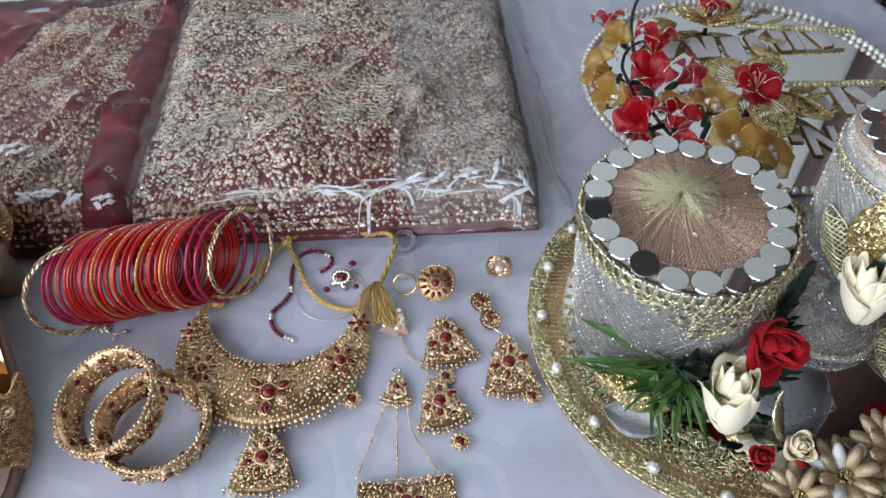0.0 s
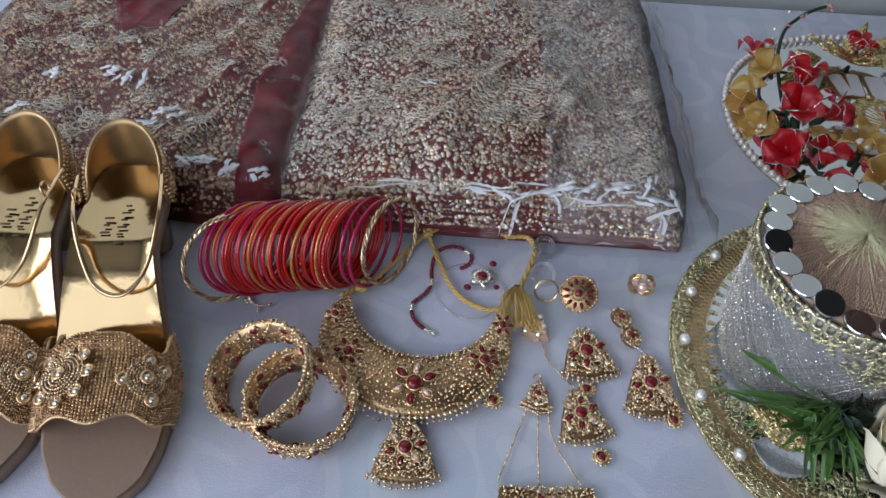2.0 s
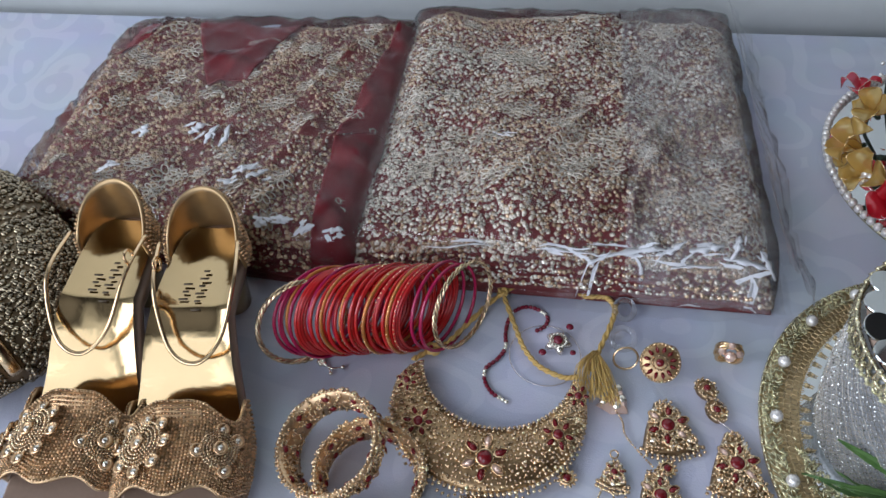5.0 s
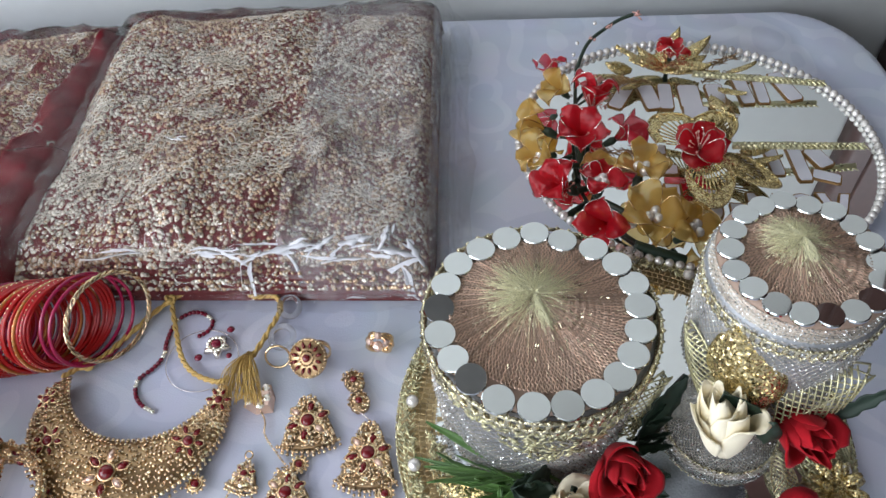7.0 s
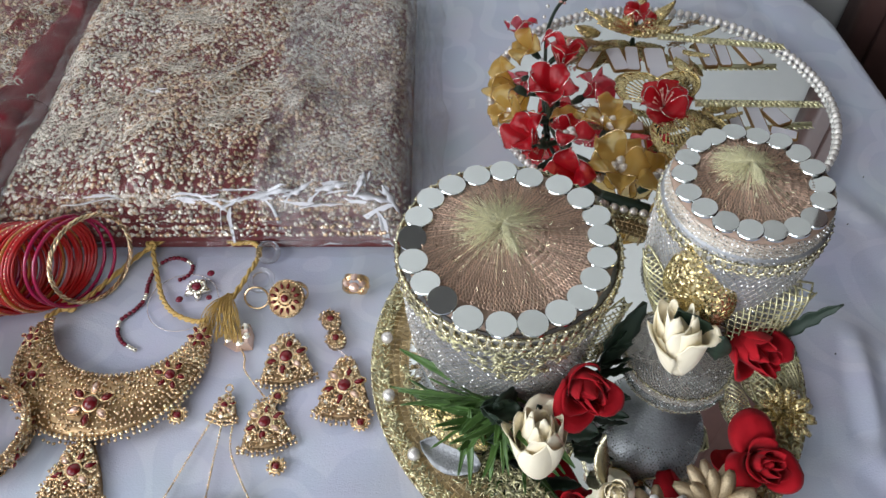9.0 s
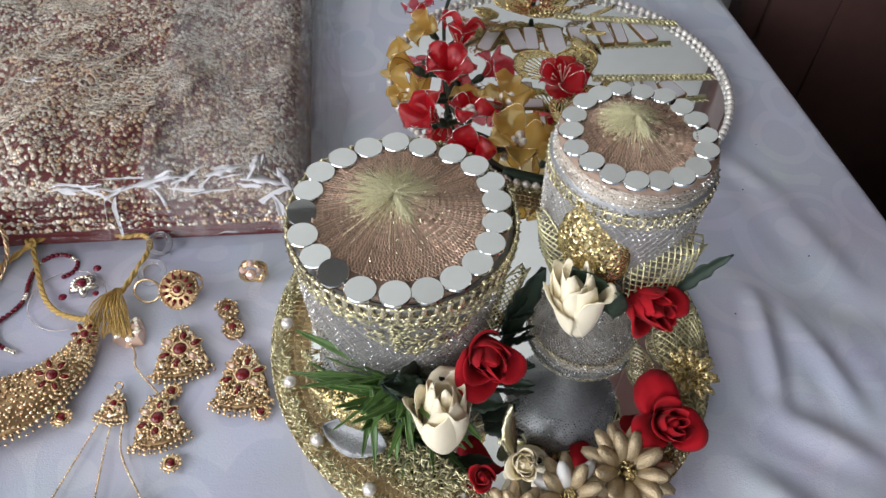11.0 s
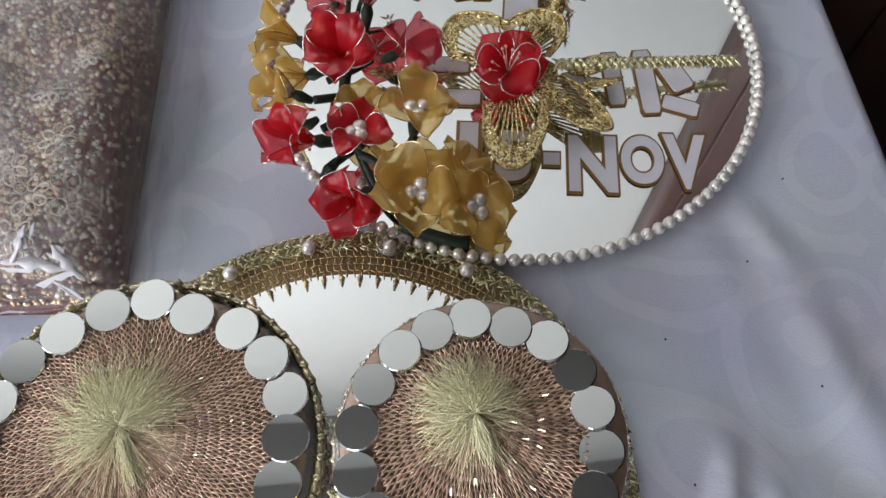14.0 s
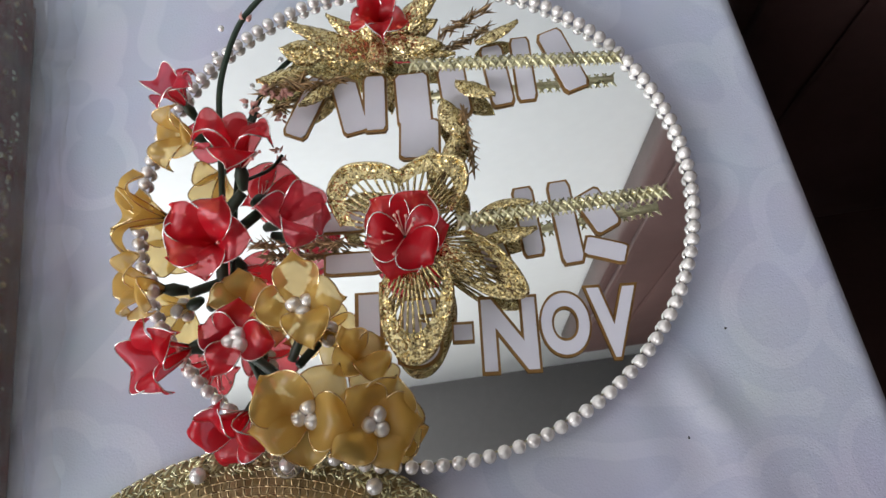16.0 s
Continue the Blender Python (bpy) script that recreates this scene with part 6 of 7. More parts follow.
for k in range(110):
    a = rnd(-0.5, 0.5)
    q0 = np.array(loc(-0.040 + rnd(-0.002, 0.002), 0.380, 0.006))
    q1 = np.array(loc(-0.040 + 0.020 * a + rnd(-0.003, 0.003), 0.362, 0.010 + rnd(-0.003, 0.003)))
    q2 = np.array(loc(-0.036 + 0.030 * a + rnd(-0.004, 0.004), 0.340 + rnd(-0.004, 0.005), 0.010 + rnd(-0.006, 0.002)))
    tassel.add(tube(spline([q0, q1, q2], 3), 0.00032, 3))
part("tassel", tassel, M_CORD, choker, "yellow silk tassel", kind="stuff")

# earrings and head ornament


def earring(label, hook, top, low, w, h, gem, end=None, group="bridal earrings"):
    ob = thing("earring", label, "earring", T(top[0], top[1], 0.001), group)
    turn = angle_to(top, low)
    bell(ob, T(0, 0, 0, 0, 0, turn), w, h, gem)
    if hook:
        sx, sy = hook[0] - top[0], hook[1] - top[1]
        stud = part("stud", plate([(0.0075 * math.cos(a), 0.0095 * math.sin(a)) for a in np.linspace(0, 6.28, 13)[:-1]], 0.001, 0.004, 0.2), M_ANTIQ, ob, "", T(sx, sy, 0.001, 0, 0, turn + 20))
        part("beadwork", bead_fill(lambda x, y: (x / 0.0075) ** 2 + (y / 0.0095) ** 2 < 1, -0.008, 0.008, -0.01, 0.01, 0.0021, lambda x, y: 0.0044, 0.001), M_GOLD, stud, kind="stuff")
        shared("gem", GEM_R, stud, T(0, 0, 0.0052, s=0.0026))
    if end:
        drop(ob, T(end[0] - top[0], end[1] - top[1], 0.002), 0.0042)
    return ob


e1 = earring("gold bell earring with dark red stone flower", (0.040, 0.366), (0.010, 0.351), (0.018, 0.318), 0.0195, 0.036, 0.0036, (0.016, 0.3005))
e2 = earring("gold bell earring lying against the tray rim", (0.047, 0.350), (0.058, 0.336), (0.062, 0.296), 0.0190, 0.042, 0.0036, (0.076, 0.287))
e3 = earring("small gold bell drop with red stones and chain", None, (0.007, 0.297), (0.018, 0.262), 0.0175, 0.032, 0.0032, (0.027, 0.251))
chain(e3, [(-0.027 - 0.007, 0.344 - 0.297, 0.002), (-0.016 - 0.007, 0.330 - 0.297, 0.002), (-0.012 - 0.007, 0.318 - 0.297, 0.002), (0.0, 0.002, 0.003)], 0.00095)
part("hook", tube(spline([(0.045 - 0.058, 0.345 - 0.336, 0.002), (0.052 - 0.058, 0.340 - 0.336, 0.004), (0, 0, 0.003)], 5), 0.0005, 5), M_WIRE_S, e2)

tikka = thing("maang_tikka", "gold head ornament with three chains and red stones", "headpiece", T(-0.018, 0.302, 0.001))
bell(tikka, T(0, -0.003, 0, 0, 0, 0), 0.0095, 0.017, 0.0018, "top_drop")
part("loop", torus(0.0026, 0.0006, 14, 5), M_GOLDB, tikka, "", T(-0.001, 0.001, 0.003, 20, 0, 0))
chain(tikka, [(-0.006, -0.022, 0.002), (-0.012, -0.045, 0.002), (-0.021, -0.080, 0.002)], 0.00095)
chain(tikka, [(0.001, -0.023, 0.002), (0.003, -0.05, 0.002), (0.006, -0.080, 0.002)], 0.00095)
chain(tikka, [(0.008, -0.021, 0.002), (0.013, -0.045, 0.002), (0.033, -0.074, 0.002)], 0.00095)
fan_o = [(-0.030 + 0.060 * t, -0.004 * math.sin(math.pi * t) + 0.0) for t in np.linspace(0, 1, 12)]
fan_i = [(0.034 * (1 - 2 * t), -0.030 - 0.010 * math.sin(math.pi * t)) for t in np.linspace(0, 1, 12)]
fan_m = T(0.010, -0.077, 0, 0, 0, 8)
side = part("fan_plate", plate(fan_o + fan_i, 0.0004, 0.003, 0.05), M_ANTIQ, tikka, "fan-shaped gold plate", fan_m)
part("beadwork", bead_fill(lambda x, y: -0.034 < y < -0.001 and abs(x) < 0.031, -0.031, 0.031, -0.036, 0.0, 0.0022, lambda x, y: 0.0036, 0.0011), M_GOLD, side, kind="stuff")
gem_flower(side, T(0, -0.016, 0.0048), 0.0036, 6, (0, 1))

# gold kada bangles with stones


def kada(label, m):
    ob = thing("gold_bangle", label, "bangle", m, "pair of gold stone bangles")
    R, w = 0.0330, 0.0102
    lean = lambda z: R + 0.0022 * z / w
    part("band", lathe([(lean(-w) - 0.0012, -w), (lean(-w) + 0.0012, -w), (lean(0) + 0.0016, 0), (lean(w) + 0.0012, w), (lean(w) - 0.0012, w), (lean(0) - 0.0014, 0)], 72, True), M_BRONZE, ob, "openwork gold band")
    work = Acc()
    for k in range(72):
        a = 2 * math.pi * k / 72
        for z in (-w, w):
            work.add(OCT, T(lean(z) * math.cos(a), lean(z) * math.sin(a), z * 1.04 + rnd(-0.0006, 0.0006), rnd(0, 90), rnd(0, 90), 0, rnd(0.0014, 0.0021)))
    for k in range(1500):
        a, z = rnd(0, 6.283), rnd(-0.95, 0.95) * w
        r2 = lean(z) + (0.0020 if k % 3 else -0.0017) + rnd(-0.0004, 0.0007)
        work.add(BALL1 if k % 2 else OCT, T(r2 * math.cos(a), r2 * math.sin(a), z, rnd(0, 90), rnd(0, 90), 0, rnd(0.0008, 0.0017)))
    part("beadwork", work, M_GOLD, ob, "gold grain work", kind="stuff")
    for k in range(9):
        a = 2 * math.pi * k / 9
        gem_flower(ob, Matrix.Translation(((R + 0.0030) * math.cos(a), (R + 0.0030) * math.sin(a), 0)) @ toward((0, 0, 0), (math.cos(a), math.sin(a), 0.1)), 0.0027, 4, (0, 1), 0.78)
        for q in (-0.55, 0.55):
            b = a + 0.35
            shared("gem", GEM_R, ob, Matrix.Translation(((lean(q * w) - 0.0024) * math.cos(b), (lean(q * w) - 0.0024) * math.sin(b), q * w)) @ toward((0, 0, 0), (-math.cos(b), -math.sin(b), 0), s=0.0026))
    return ob


kada("broad gold bangle with red stones, lying flat", T(-0.174, 0.250, 0.0122, 3, 2, 20))
kada("broad gold bangle with red stones, leaning on another", T(-0.202, 0.260, 0.0215, 8, -17, 10))

# red glass bangles in a row, between two gold ones
A0, A1 = Vector((-0.245, 0.354, 0)), Vector((-0.150, 0.379, 0))
BN, BN1 = Vector((0.76, -0.52, 0.34)).normalized(), Vector((0.90, -0.34, 0.16)).normalized()
glass = [Acc().add(torus(0.0335, 0.00145, 48, 6)).mesh("ring", m_) for m_ in (M_GLASSRED, M_GLASSPINK, M_GLASSORANGE)]
dots = Acc()
for k in range(60):
    a = 2 * math.pi * k / 60
    dots.add(OCT, T(0.0346 * math.cos(a), 0.0346 * math.sin(a), 0.0004, s=0.0008))
dots_me = dots.mesh("gold_dots", M_GOLD)
NB = 36
for k in range(NB):
    t = 0.03 * k if k < 3 else (0.06 + 0.80 * (k - 2) / (NB - 5) if k < NB - 2 else 0.93 + 0.07 * (k - NB + 2))
    kind = 1 if k in (0, 1, 2, 4, 9, 15, NB - 2, NB - 1) else (2 if k in (3, 12, 17, 23, 29) else 0)
    n = (BN.lerp(BN1, t) + Vector((rnd(-0.07, 0.07), rnd(-0.07, 0.07), rnd(-0.05, 0.05)))).normalized()
    lift = 0.0350 * math.sqrt(1 - n.z ** 2) + 0.0005
    p = A0.lerp(A1, t) + Vector((rnd(-1, 1) * 0.001, rnd(-1, 1) * 0.002, lift + rnd(0, 0.0008)))
    b = thing("glass_bangle", ("clear red glass bangle", "magenta glass bangle", "amber glass bangle dusted with gold")[kind] + " standing in a row", "bangle", toward(p, n, rnd(0, 6)), "row of glass bangles")
    shared("ring", glass[kind], b, Matrix())
    if (kind == 2 and k > 3) or k in (8, 20, 26, 31):
        shared("gold_dots", dots_me, b, Matrix())


def twisted(label, m, thick=0.0009):
    ob = thing("gold_bangle", label, "bangle", m, "twisted gold bangles")
    acc = Acc()
    for ph in (0, 2.1, 4.2):
        pts = [((0.0335 + 0.0011 * math.cos(14 * a + ph)) * math.cos(a), (0.0335 + 0.0011 * math.cos(14 * a + ph)) * math.sin(a), 0.0014 * math.sin(14 * a + ph)) for a in np.linspace(0, 2 * math.pi, 97)[:-1]]
        acc.add(tube(pts, thick, 5, True))
    part("ring", acc, M_GOLD, ob, "twisted gold ring")
    return ob


lift = 0.0350 * math.sqrt(1 - BN.z ** 2) + 0.0005
g1 = twisted("twisted gold bangle with a small bead charm", toward((-0.2515, 0.3440, 0.0338), (0.66, -0.68, 0.30), 0.2), 0.0013)
charm = Acc()
for q in ((0.0, 0.0, 0.0), (0.003, 0.001, 0.0), (0.001, 0.003, 0.001), (-0.002, 0.002, 0.0)):
    charm.add(BALL1, T(*q, s=0.0021))
charm.add(tube([(0.002, 0, 0), (0.010, -0.002, 0), (0.017, 0.001, 0)], 0.0006, 5)).add(BALL1, T(0.017, 0.001, 0, s=0.0018)).add(BALL1, T(0.010, -0.006, 0, s=0.0018)).add(tube([(0.006, 0, 0), (0.010, -0.006, 0)], 0.0006, 5))
ch = part("charm", charm, M_CRYST, g1, "tiny bead charm")
ch.matrix_basis = g1.matrix_basis.inverted() @ T(-0.238, 0.330, 0.0025)
twisted("twisted gold bangle ending the row", toward((-0.1395, 0.3825, 0.0348), (0.86, -0.38, 0.18), 0.2))

# small pieces
bracelet = thing("bead_bracelet", "strand of dark red and clear beads", "bracelet", T(-0.1, 0.37, 0))
line = spline([(-0.097, 0.328), (-0.108, 0.333), (-0.115, 0.341), (-0.117, 0.352), (-0.110, 0.362), (-0.106, 0.373), (-0.108, 0.386), (-0.108, 0.399), (-0.104, 0.409), (-0.096, 0.414), (-0.087, 0.413), (-0.079, 0.407), (-0.080, 0.398), (-0.087, 0.392)], 30)
last, k = None, 0
bead_a, bead_b = Acc().add(BALL2).mesh("bead", M_RUBYL), Acc().add(BALL2).mesh("bead", M_CRYST)
for q in line:
    if last is None or np.linalg.norm(q - last) > 0.0031:
        shared("bead", bead_b if (k % 9 in (0, 1) or k < 3) else bead_a, bracelet, T(q[0] + 0.1, q[1] - 0.37, 0.0019, s=0.0018))
        last, k = q, k + 1
part("string", tube([(q[0] + 0.1, q[1] - 0.37, 0.0019) for q in line[::8]], 0.0003, 4), M_WIRE_S, bracelet)

nose = thing("nose_ring", "silver nose ring with red stones and a fine wire hoop", "nose ring", T(-0.068, 0.385, 0.001))
base = part("setting", plate([((0.0085 + 0.0025 * math.cos(5 * a)) * math.cos(a), (0.0085 + 0.0025 * math.cos(5 * a)) * math.sin(a)) for a in np.linspace(0, 6.283, 31)[:-1]], 0.001, 0.0045, 0.2), M_CRYST, nose, "silver setting")
shared("gem", GEM_L, base, T(0.0, 0.0, 0.006, s=0.0038))
shared("gem", GEM_L, base, T(0.007, 0.014, 0.005, s=0.0030))
shared("gem", GEM_L, base, T(-0.010, -0.012, 0.004, s=0.0030))
shared("gem", GEM_L, base, T(0.012, -0.008, 0.004, s=0.0024))
for k in range(14):
    a = 2 * math.pi * k / 14
    shared("crystal", CRYS, base, T(0.006 * math.cos(a), 0.006 * math.sin(a), 0.0055, s=0.0014))
part("hoop", torus(0.0265, 0.00035, 60, 4), M_WIRE_S, nose, "fine wire hoop", T(-0.008, -0.012, 0.0006))

toggle = thing("gold_toggle", "gold ring with champagne stones and clear plastic rings", "clasp", T(-0.020, 0.377, 0.001))
part("ring", torus(0.0088, 0.0009, 32, 6), M_GOLDB, toggle, "plain gold ring", T(0.002, 0.0, 0.0085, 62, 0, 10))
part("clear_ring", torus(0.0085, 0.0022, 28, 8), M_CLEARGLASS, toggle, "clear plastic ring", T(-0.001, 0.020, 0.004, 15, 0, 0))
part("clear_ring", torus(0.0075, 0.0022, 28, 8), M_CLEARGLASS, toggle, "clear plastic ring", T(-0.002, 0.047, 0.005, 25, 10, 0))
stone = part("stone_setting", plate([(-0.011, -0.004), (0.0, -0.009), (0.012, -0.006), (0.010, 0.006), (0.004, 0.016), (-0.004, 0.004)], 0.0, 0.006, 0.35), M_CHAMP, toggle, "champagne stones", T(-0.004, -0.034, 0.0), smooth=False)
for q in ((-0.006, -0.002), (0.003, -0.004), (0.006, 0.002), (0.003, 0.010)):
    shared("crystal", CRYS, stone, T(q[0], q[1], 0.006, s=0.0032))


ring_1 = thing("finger_ring", "round gold cocktail ring with dark red petals", "ring", T(0.006, 0.376, 0.0), "finger rings")
disc = part("face", lathe([(0.0, 0.0), (0.0135, 0.0), (0.0145, 0.0012), (0.0135, 0.0026), (0.006, 0.0040), (0.0, 0.0044)], 36), M_ANTIQ, ring_1, "domed round face", toward((0.0, 0.000, 0.013), (-0.12, -0.55, 0.8)))
edge_b = Acc()
for k in range(32):
    a = 2 * math.pi * k / 32
    edge_b.add(BALL1, T(0.0135 * math.cos(a), 0.0135 * math.sin(a), 0.0026, s=0.00125))
    edge_b.add(BALL1, T(0.0052 * math.cos(a * 2), 0.0052 * math.sin(a * 2), 0.0046, s=0.0009))
part("bead_edge", edge_b, M_GOLD, disc, kind="stuff")
for k in range(12):
    shared("gem_petal", DROP_R, disc, T(0.0092 * math.cos(k * math.pi / 6), 0.0092 * math.sin(k * math.pi / 6), 0.0046, 0, 0, 30 * k, 0.0023))
shared("gem", GEM_R, disc, T(0, 0, 0.0056, s=0.0030))
part("shank", lathe([(0.0088, -0.002), (0.0098, -0.002), (0.0098, 0.002), (0.0088, 0.002)], 32, True), M_GOLDB, ring_1, "plain gold band", T(0.004, 0.008, 0.0105, 80, 0, 15))

ring_2 = thing("finger_ring", "open gold ring with a pale champagne stone", "ring", T(0.054, 0.396, 0.0), "finger rings")
for a in (-26, 0, 26):
    part("shank", torus(0.0095, 0.0013, 30, 6), M_GOLDB, ring_2, "gold hoop", T(0, 0, 0.0108, 90, 0, a))
cl = part("cluster", Acc().add(BALL2, T(0, -0.006, 0.015, s=0.0040)).add(BALL1, T(0.006, -0.004, 0.017, s=0.003)).add(BALL1, T(-0.006, -0.004, 0.017, s=0.003)).add(BALL1, T(0.0, -0.001, 0.021, s=0.003)), M_CHAMP, ring_2, "champagne stones", smooth=False)

# ---------------------------------------------------------------- sandals
SW = [(0.0, 0.002), (0.006, 0.016), (0.016, 0.0265), (0.035, 0.0350), (0.060, 0.0395), (0.085, 0.0390), (0.115, 0.0325), (0.150, 0.0270), (0.185, 0.0262), (0.210, 0.0235), (0.222, 0.0165), (0.2285, 0.003)]


def sole_half(y):
    return float(np.interp(y, [q[0] for q in SW], [q[1] for q in SW]))


def sole_z(y):
    t = min(1, max(0, (y - 0.082) / 0.070))
    return 0.012 + 0.052 * (t - 0.05 * math.sin(2 * math.pi * t))


def mid_x(y):
    return 0.006 * math.sin(y / 0.228 * math.pi) * -1.0


def sandal(label, m, flip):
    ob = thing("sandal", label, "sandal", m, "pair of gold sandals")
    f = -1 if flip else 1
    ys = np.concatenate([np.linspace(0, 0.03, 8), np.linspace(0.037, 0.2, 26), np.linspace(0.205, 0.2285, 8)])
    yy = lambda u: float(np.interp(u, np.linspace(0, 1, len(ys)), ys))
    X = lambda y, s, g=0.0: f * (mid_x(y) + s * (sole_half(y) + g))
    part("sole", surf(lambda u, v: (X(yy(u), (2 * v - 1)), yy(u), sole_z(yy(u)) - 0.001), 60, 12, 0.009 * (-1 if flip else 1) * -1), M_BEIGE, ob, "beige covered sole")
    part("insole_pad", surf(lambda u, v: (X(0.004 + 0.086 * u, (2 * v - 1) * 0.94), 0.004 + 0.086 * u, sole_z(0.004 + 0.086 * u) + 0.0012), 20, 10), M_BEIGE, ob, "matt beige front insole")
    ins = part("insole", surf(lambda u, v: (X(0.088 + 0.134 * u, (2 * v - 1) * 0.95), 0.088 + 0.134 * u, sole_z(0.088 + 0.134 * u) + 0.0016 + 0.0030 * abs(2 * v - 1) ** 4 + 0.0008 * math.sin(17 * u) * (1 - abs(2 * v - 1))), 40, 12), M_INSOLE, ob, "mirror-gold insole")
    # worn printing on the insole as plain bars
    for row, (x, y0, n) in enumerate(((0.004, 0.150, 6), (-0.006, 0.158, 3))):
        for k in range(n):
            y = y0 + 0.0062 * k
            part("ink_bar", box(0.0062 - 0.002 * (k % 2), 0.0016, 0.0003, at=(f * mid_x(y) + x, y, sole_z(y) + 0.0034)), M_INK, ins)
    part("heel", lathe([(0.013, 0.0), (0.0145, 0.002), (0.0165, 0.030), (0.022, 0.056), (0.0, 0.056)], 28), M_INSOLE, ob, "gold block heel", T(f * mid_x(0.2), 0.203, 0.0) @ Matrix.Diagonal((1.0, 0.9, 1, 1)))

    def counter(u, v):
        a = radians(-8 + 196 * u)
        y = 0.196 + 0.0325 * math.sin(a) if math.sin(a) > 0 else 0.196 + 0.05 * math.sin(a)
        top = 0.016 + 0.024 * math.sin(math.pi * u) ** 0.8
        return (f * mid_x(0.2) + 0.0272 * math.cos(a) * (1 - 0.10 * v), y - 0.004 * v * math.sin(a), sole_z(min(y, 0.22)) - 0.004 + top * v * 1.15)

    co = part("heel_counter", surf(counter, 30, 8, 0.0016), M_CHAMPLEATHER, ob, "champagne gold heel cup")
    studs = Acc()
    for i in range(46):
        for j in range(6):
            p = Vector(counter((i + 0.5) / 46, (j + 0.5) / 6))
            out = Vector((p.x - f * mid_x(0.2), p.y - 0.196, 0)).normalized()
            studs.add(OCT, T(*(p + out * 0.0016), s=0.0014))
    part("beadwork", studs, M_BRONZE, co, "bronze beadwork", kind="stuff")

    def strap(u, v):
        s = 2 * u - 1
        edge = 0.012 * (abs(s) ** 2) - 0.006 * math.cos(3 * math.pi * s)
        y = 0.040 + edge * 0.5 + v * (0.052 + 0.010 * math.cos(2 * math.pi * s) * 0.6)
        w = sole_half(y) + 0.0035
        a = math.pi * (1 - u)
        return (f * mid_x(y) + w * math.cos(a) * 1.0, y, sole_z(y) - 0.006 + 0.035 * math.sin(a) ** 0.62)

    st = part("toe_strap", surf(strap, 40, 12, 0.0018), M_ANTIQ, ob, "beaded toe strap")
    work = Acc()
    for i in range(62):
        for j in range(26):
            u, v = (i + 0.5) / 62, (j + 0.5) / 26
            p = Vector(strap(u, v))
            a = math.pi * (1 - u)
            n = Vector((math.cos(a) * 0.7, 0, math.sin(a) + 0.2)).normalized()
            work.add(OCT, T(*(p + n * 0.0010), 0, 0, rnd(0, 90), 0.0013 * rnd(0.7, 1.15)))
    part("beadwork", work, M_BRONZE, st, "close bronze beadwork", kind="stuff")
    for u0, v0, cnt, rad in ((0.36, 0.5, 8, 0.0165), (0.72, 0.5, 7, 0.013), (0.12, 0.5, 7, 0.013)):
        c0 = Vector(strap(u0, v0))
        a = math.pi * (1 - u0)
        n = Vector((math.cos(a) * 0.75, 0.0, math.sin(a))).normalized()
        ros = Acc()
        for ring in range(5):
            rr = rad * (0.30 + 0.14 * ring)
            for k in range(int(rr / 0.0003)):
                b = 2 * math.pi * k / int(rr / 0.0003)
                ros.add(OCT, T(rr * math.cos(b), rr * math.sin(b), 0.0016 - 0.0009 * ring * ring / 10, s=0.0012))
        ro = part("rosette", ros, M_GOLD, st, "round beaded rosette", toward(c0 + n * 0.0034, n))
        for k in range(cnt + 1):
            b = 2 * math.pi * k / cnt
            q = (0, 0, 0.003) if k == cnt else (1.02 * rad * math.cos(b), 1.02 * rad * math.sin(b), -0.0008)
            if k == cnt or k % 2 == 0 or u0 == 0.36:
                shared("crystal", CRYS, st, toward(c0 + n * 0.0036, n) @ T(*q, s=0.0024))
                part("bezel", torus(0.0036, 0.0012, 14, 5), M_BRONZE, st, "round crystal setting", toward(c0 + n * 0.0036, n) @ T(*q))
    loop = spline([(f * mid_x(0.19) + 0.0270, 0.192, sole_z(0.19) + 0.022), (0.026, 0.160, sole_z(0.16) + 0.018), (0.019, 0.130, 0.064), (0.004, 0.116, 0.056), (-0.014, 0.124, 0.062), (-0.025, 0.155, sole_z(0.155) + 0.020), (f * mid_x(0.19) - 0.0270, 0.192, sole_z(0.19) + 0.022)], 10)
    part("ankle_strap", tube(loop, 0.0015, 6, flat=0.5), M_GOLDB, ob, "thin gold ankle strap")
    part("buckle", torus(0.0045, 0.0010, 16, 5), M_GOLDB, ob, "small gold buckle", T(f * -0.026 - 0.0, 0.172, sole_z(0.172) + 0.023, 0, 80, 0))
    return ob


sandal("gold heeled sandal with bronze beads and crystals", T(-0.276, 0.160, 0.0, 0, 0, 13) @ Matrix.Diagonal((1.04, 1.07, 1.04, 1)), False)
sandal("gold heeled sandal with a glossy insole, slightly turned", T(-0.368, 0.148, 0.0, 0, 0, 8) @ Matrix.Diagonal((1.04, 1.08, 1.04, 1)), True)

# ---------------------------------------------------------------- clutch bag
clutch = thing("clutch_bag", "rounded bronze clutch covered in beads with gold clasp", "bag", T(-0.530, 0.325, 0.0, 0, 0, -34))


def shell(a, b, g=0.0):
    """a round, b from the rim up."""
    sg = lambda v, e: math.copysign(abs(v) ** e, v)
    return Vector(((0.118 + g) * sg(math.cos(a), 0.75) * math.cos(b) ** 0.6, (0.085 + g) * sg(math.sin(a), 0.8) * math.cos(b) ** 0.6, 0.038 + (0.040 + g) * sg(math.sin(b), 0.85)))


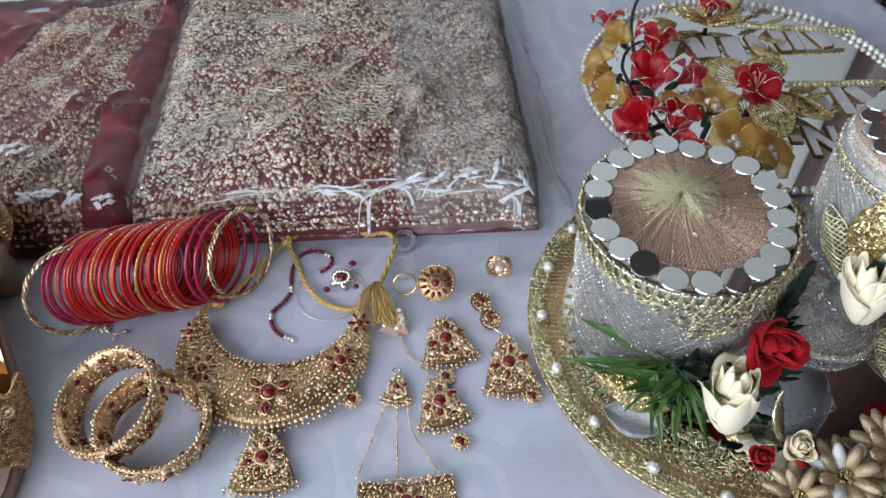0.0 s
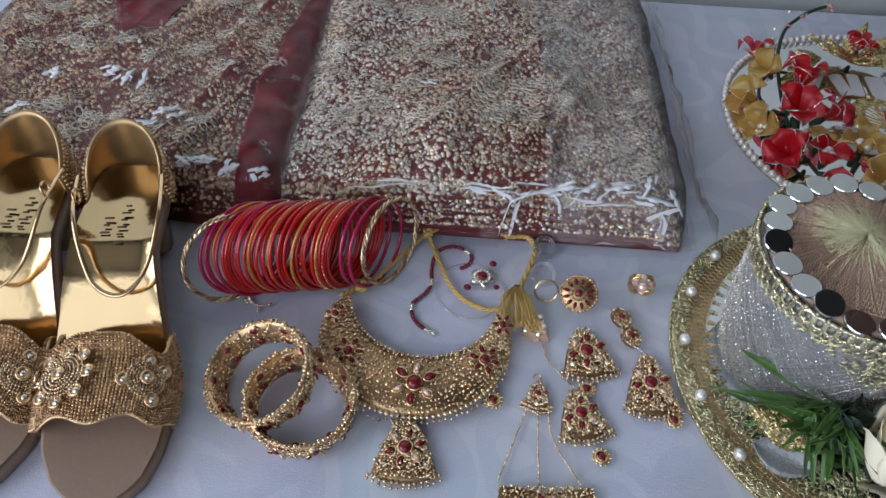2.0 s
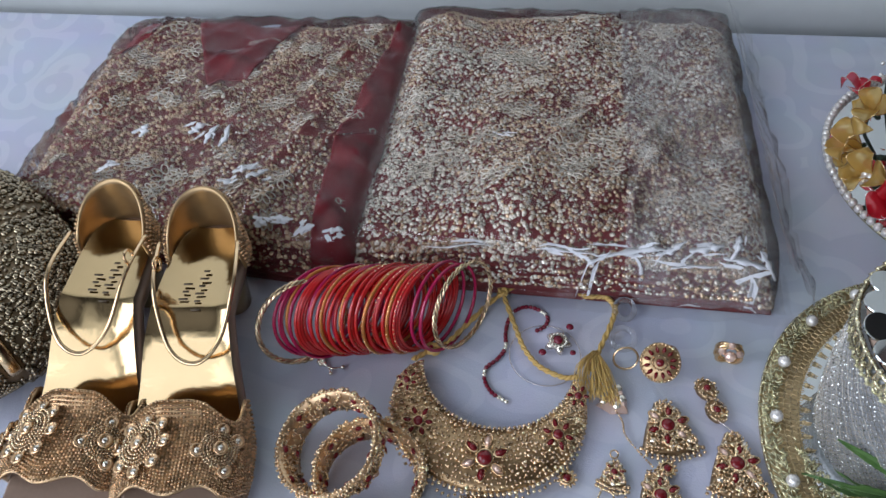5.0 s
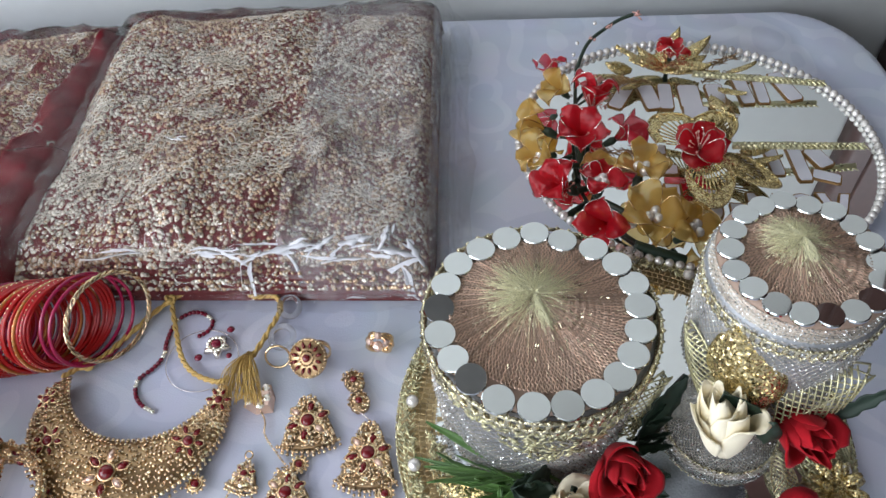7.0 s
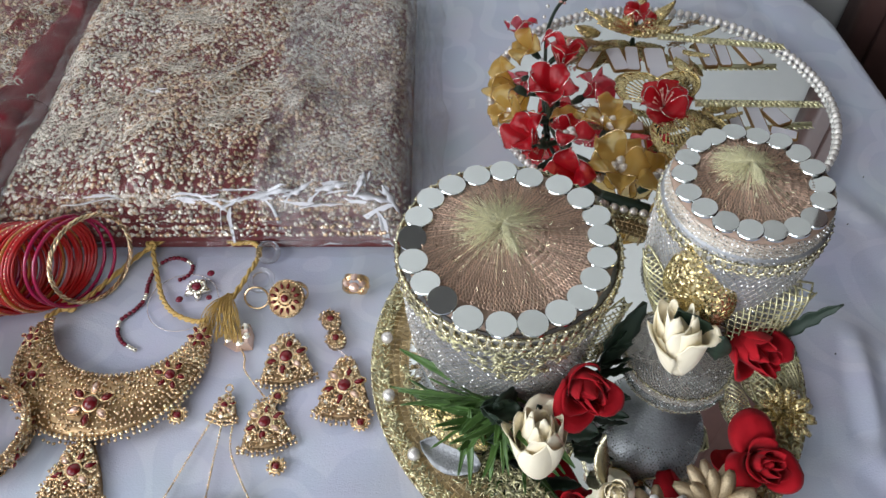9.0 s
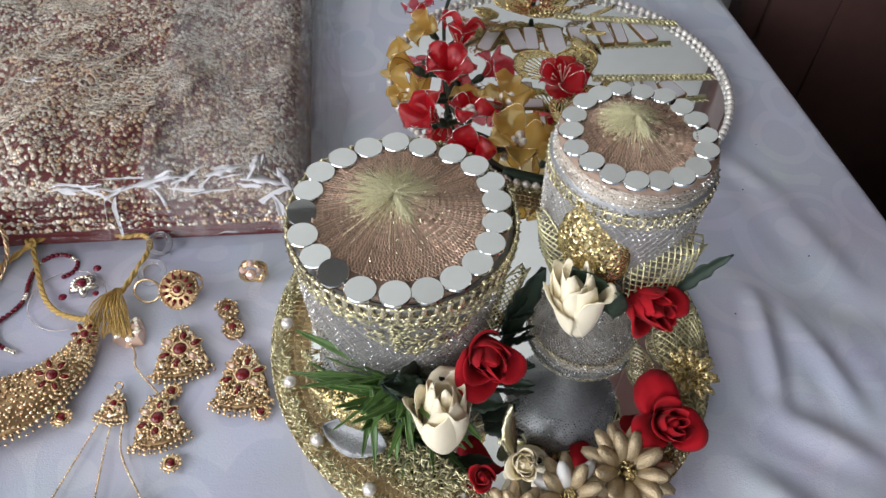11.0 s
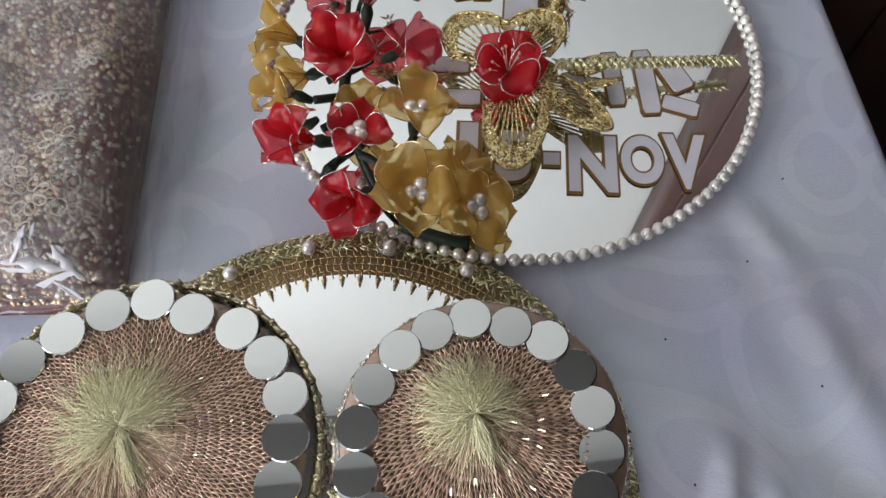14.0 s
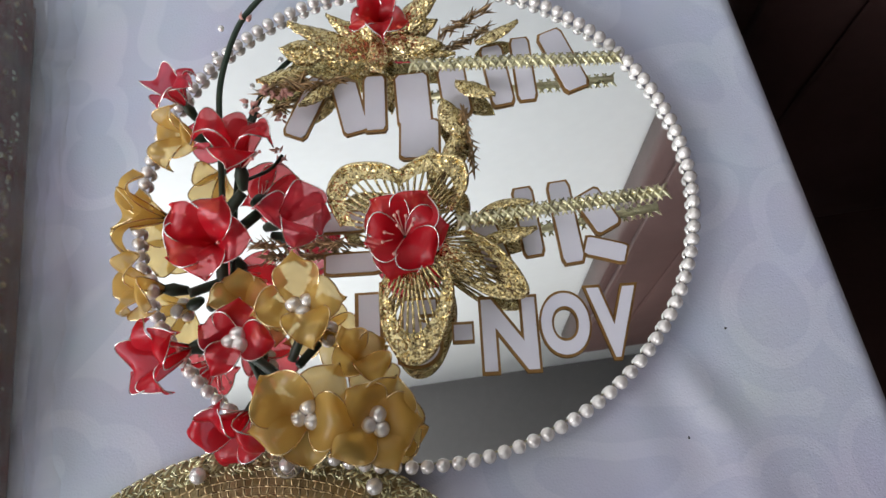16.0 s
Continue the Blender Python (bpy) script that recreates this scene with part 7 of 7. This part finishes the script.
M_SHELL = mat("dark_bronze", (0.30, 0.22, 0.13), (0.14, 0.095, 0.05), 0.4, 0.7, scale=300, bump=0.2)
part("shell", surf(lambda u, v: tuple(shell(2 * math.pi * u, -math.pi / 2 + 0.001 + (math.pi - 0.002) * v)), 72, 36), M_SHELL, clutch, "dark bronze shell")
big, small = Acc(), Acc()
M_BEADC = mat("champagne_bead", (0.48, 0.41, 0.29), (0.18, 0.135, 0.08), 0.18, 0.9, scale=300, bump=0.0, isl=0.45)
for j in range(46):
    b = -0.9 + 2.4 * j / 45
    n = max(6, int(176 * math.cos(b) ** 0.6))
    for k in range(n):
        a = 2 * math.pi * (k + 0.5 * (j % 2)) / n
        p = shell(a, b, 0.0006)
        if abs(p.y) < 0.006 and p.z > 0.03:
            continue
        if p.y > 0:
            if (j + k) % 2 == 0 or rnd(0, 1) < 0.7:
                big.add(BALL1, T(*(p + Vector((rnd(-1, 1), rnd(-1, 1), 0)) * 0.0012), rnd(0, 90), rnd(0, 90), 0, 0.0026 * rnd(0.6, 1.25)))
        else:
            small.add(OCT, T(*p, 0, 0, 45, 0.0021))
part("bead_cover", big, M_BEADC, clutch, "round champagne beads", kind="stuff")
part("stud_cover", small, M_BEADC, clutch, "rows of pointed studs", kind="stuff")
frame_pts = [(0.1205 * math.copysign(abs(math.cos(b)) ** 0.6, math.cos(b)), 0.0, 0.038 + 0.0425 * math.sin(b) ** 0.85) for b in np.linspace(0.05, math.pi - 0.05, 40)]
fr = part("clasp_frame", tube(frame_pts, 0.0050, 8, flat=0.5), M_GOLDB, clutch, "polished gold clasp frame")
part("clasp", box(0.02, 0.012, 0.008, 0.002, at=(0.0, 0, 0.082)), M_GOLDB, fr)

# dark crumbs on the cloth
crumbs = Acc()
for x, y in ((0.442, 0.503), (0.393, 0.452), (0.476, 0.432), (0.468, 0.560), (0.405, 0.375), (-0.176, 0.258)):
    crumbs.add(OCT, T(x, y, 0.0016, rnd(0, 90), rnd(0, 90), 0, 0.0009))
tagged(part("crumb_scatter", crumbs, M_BLACK, None), "tiny dark crumbs scattered on the white cloth", "crumbs", kind="stuff")
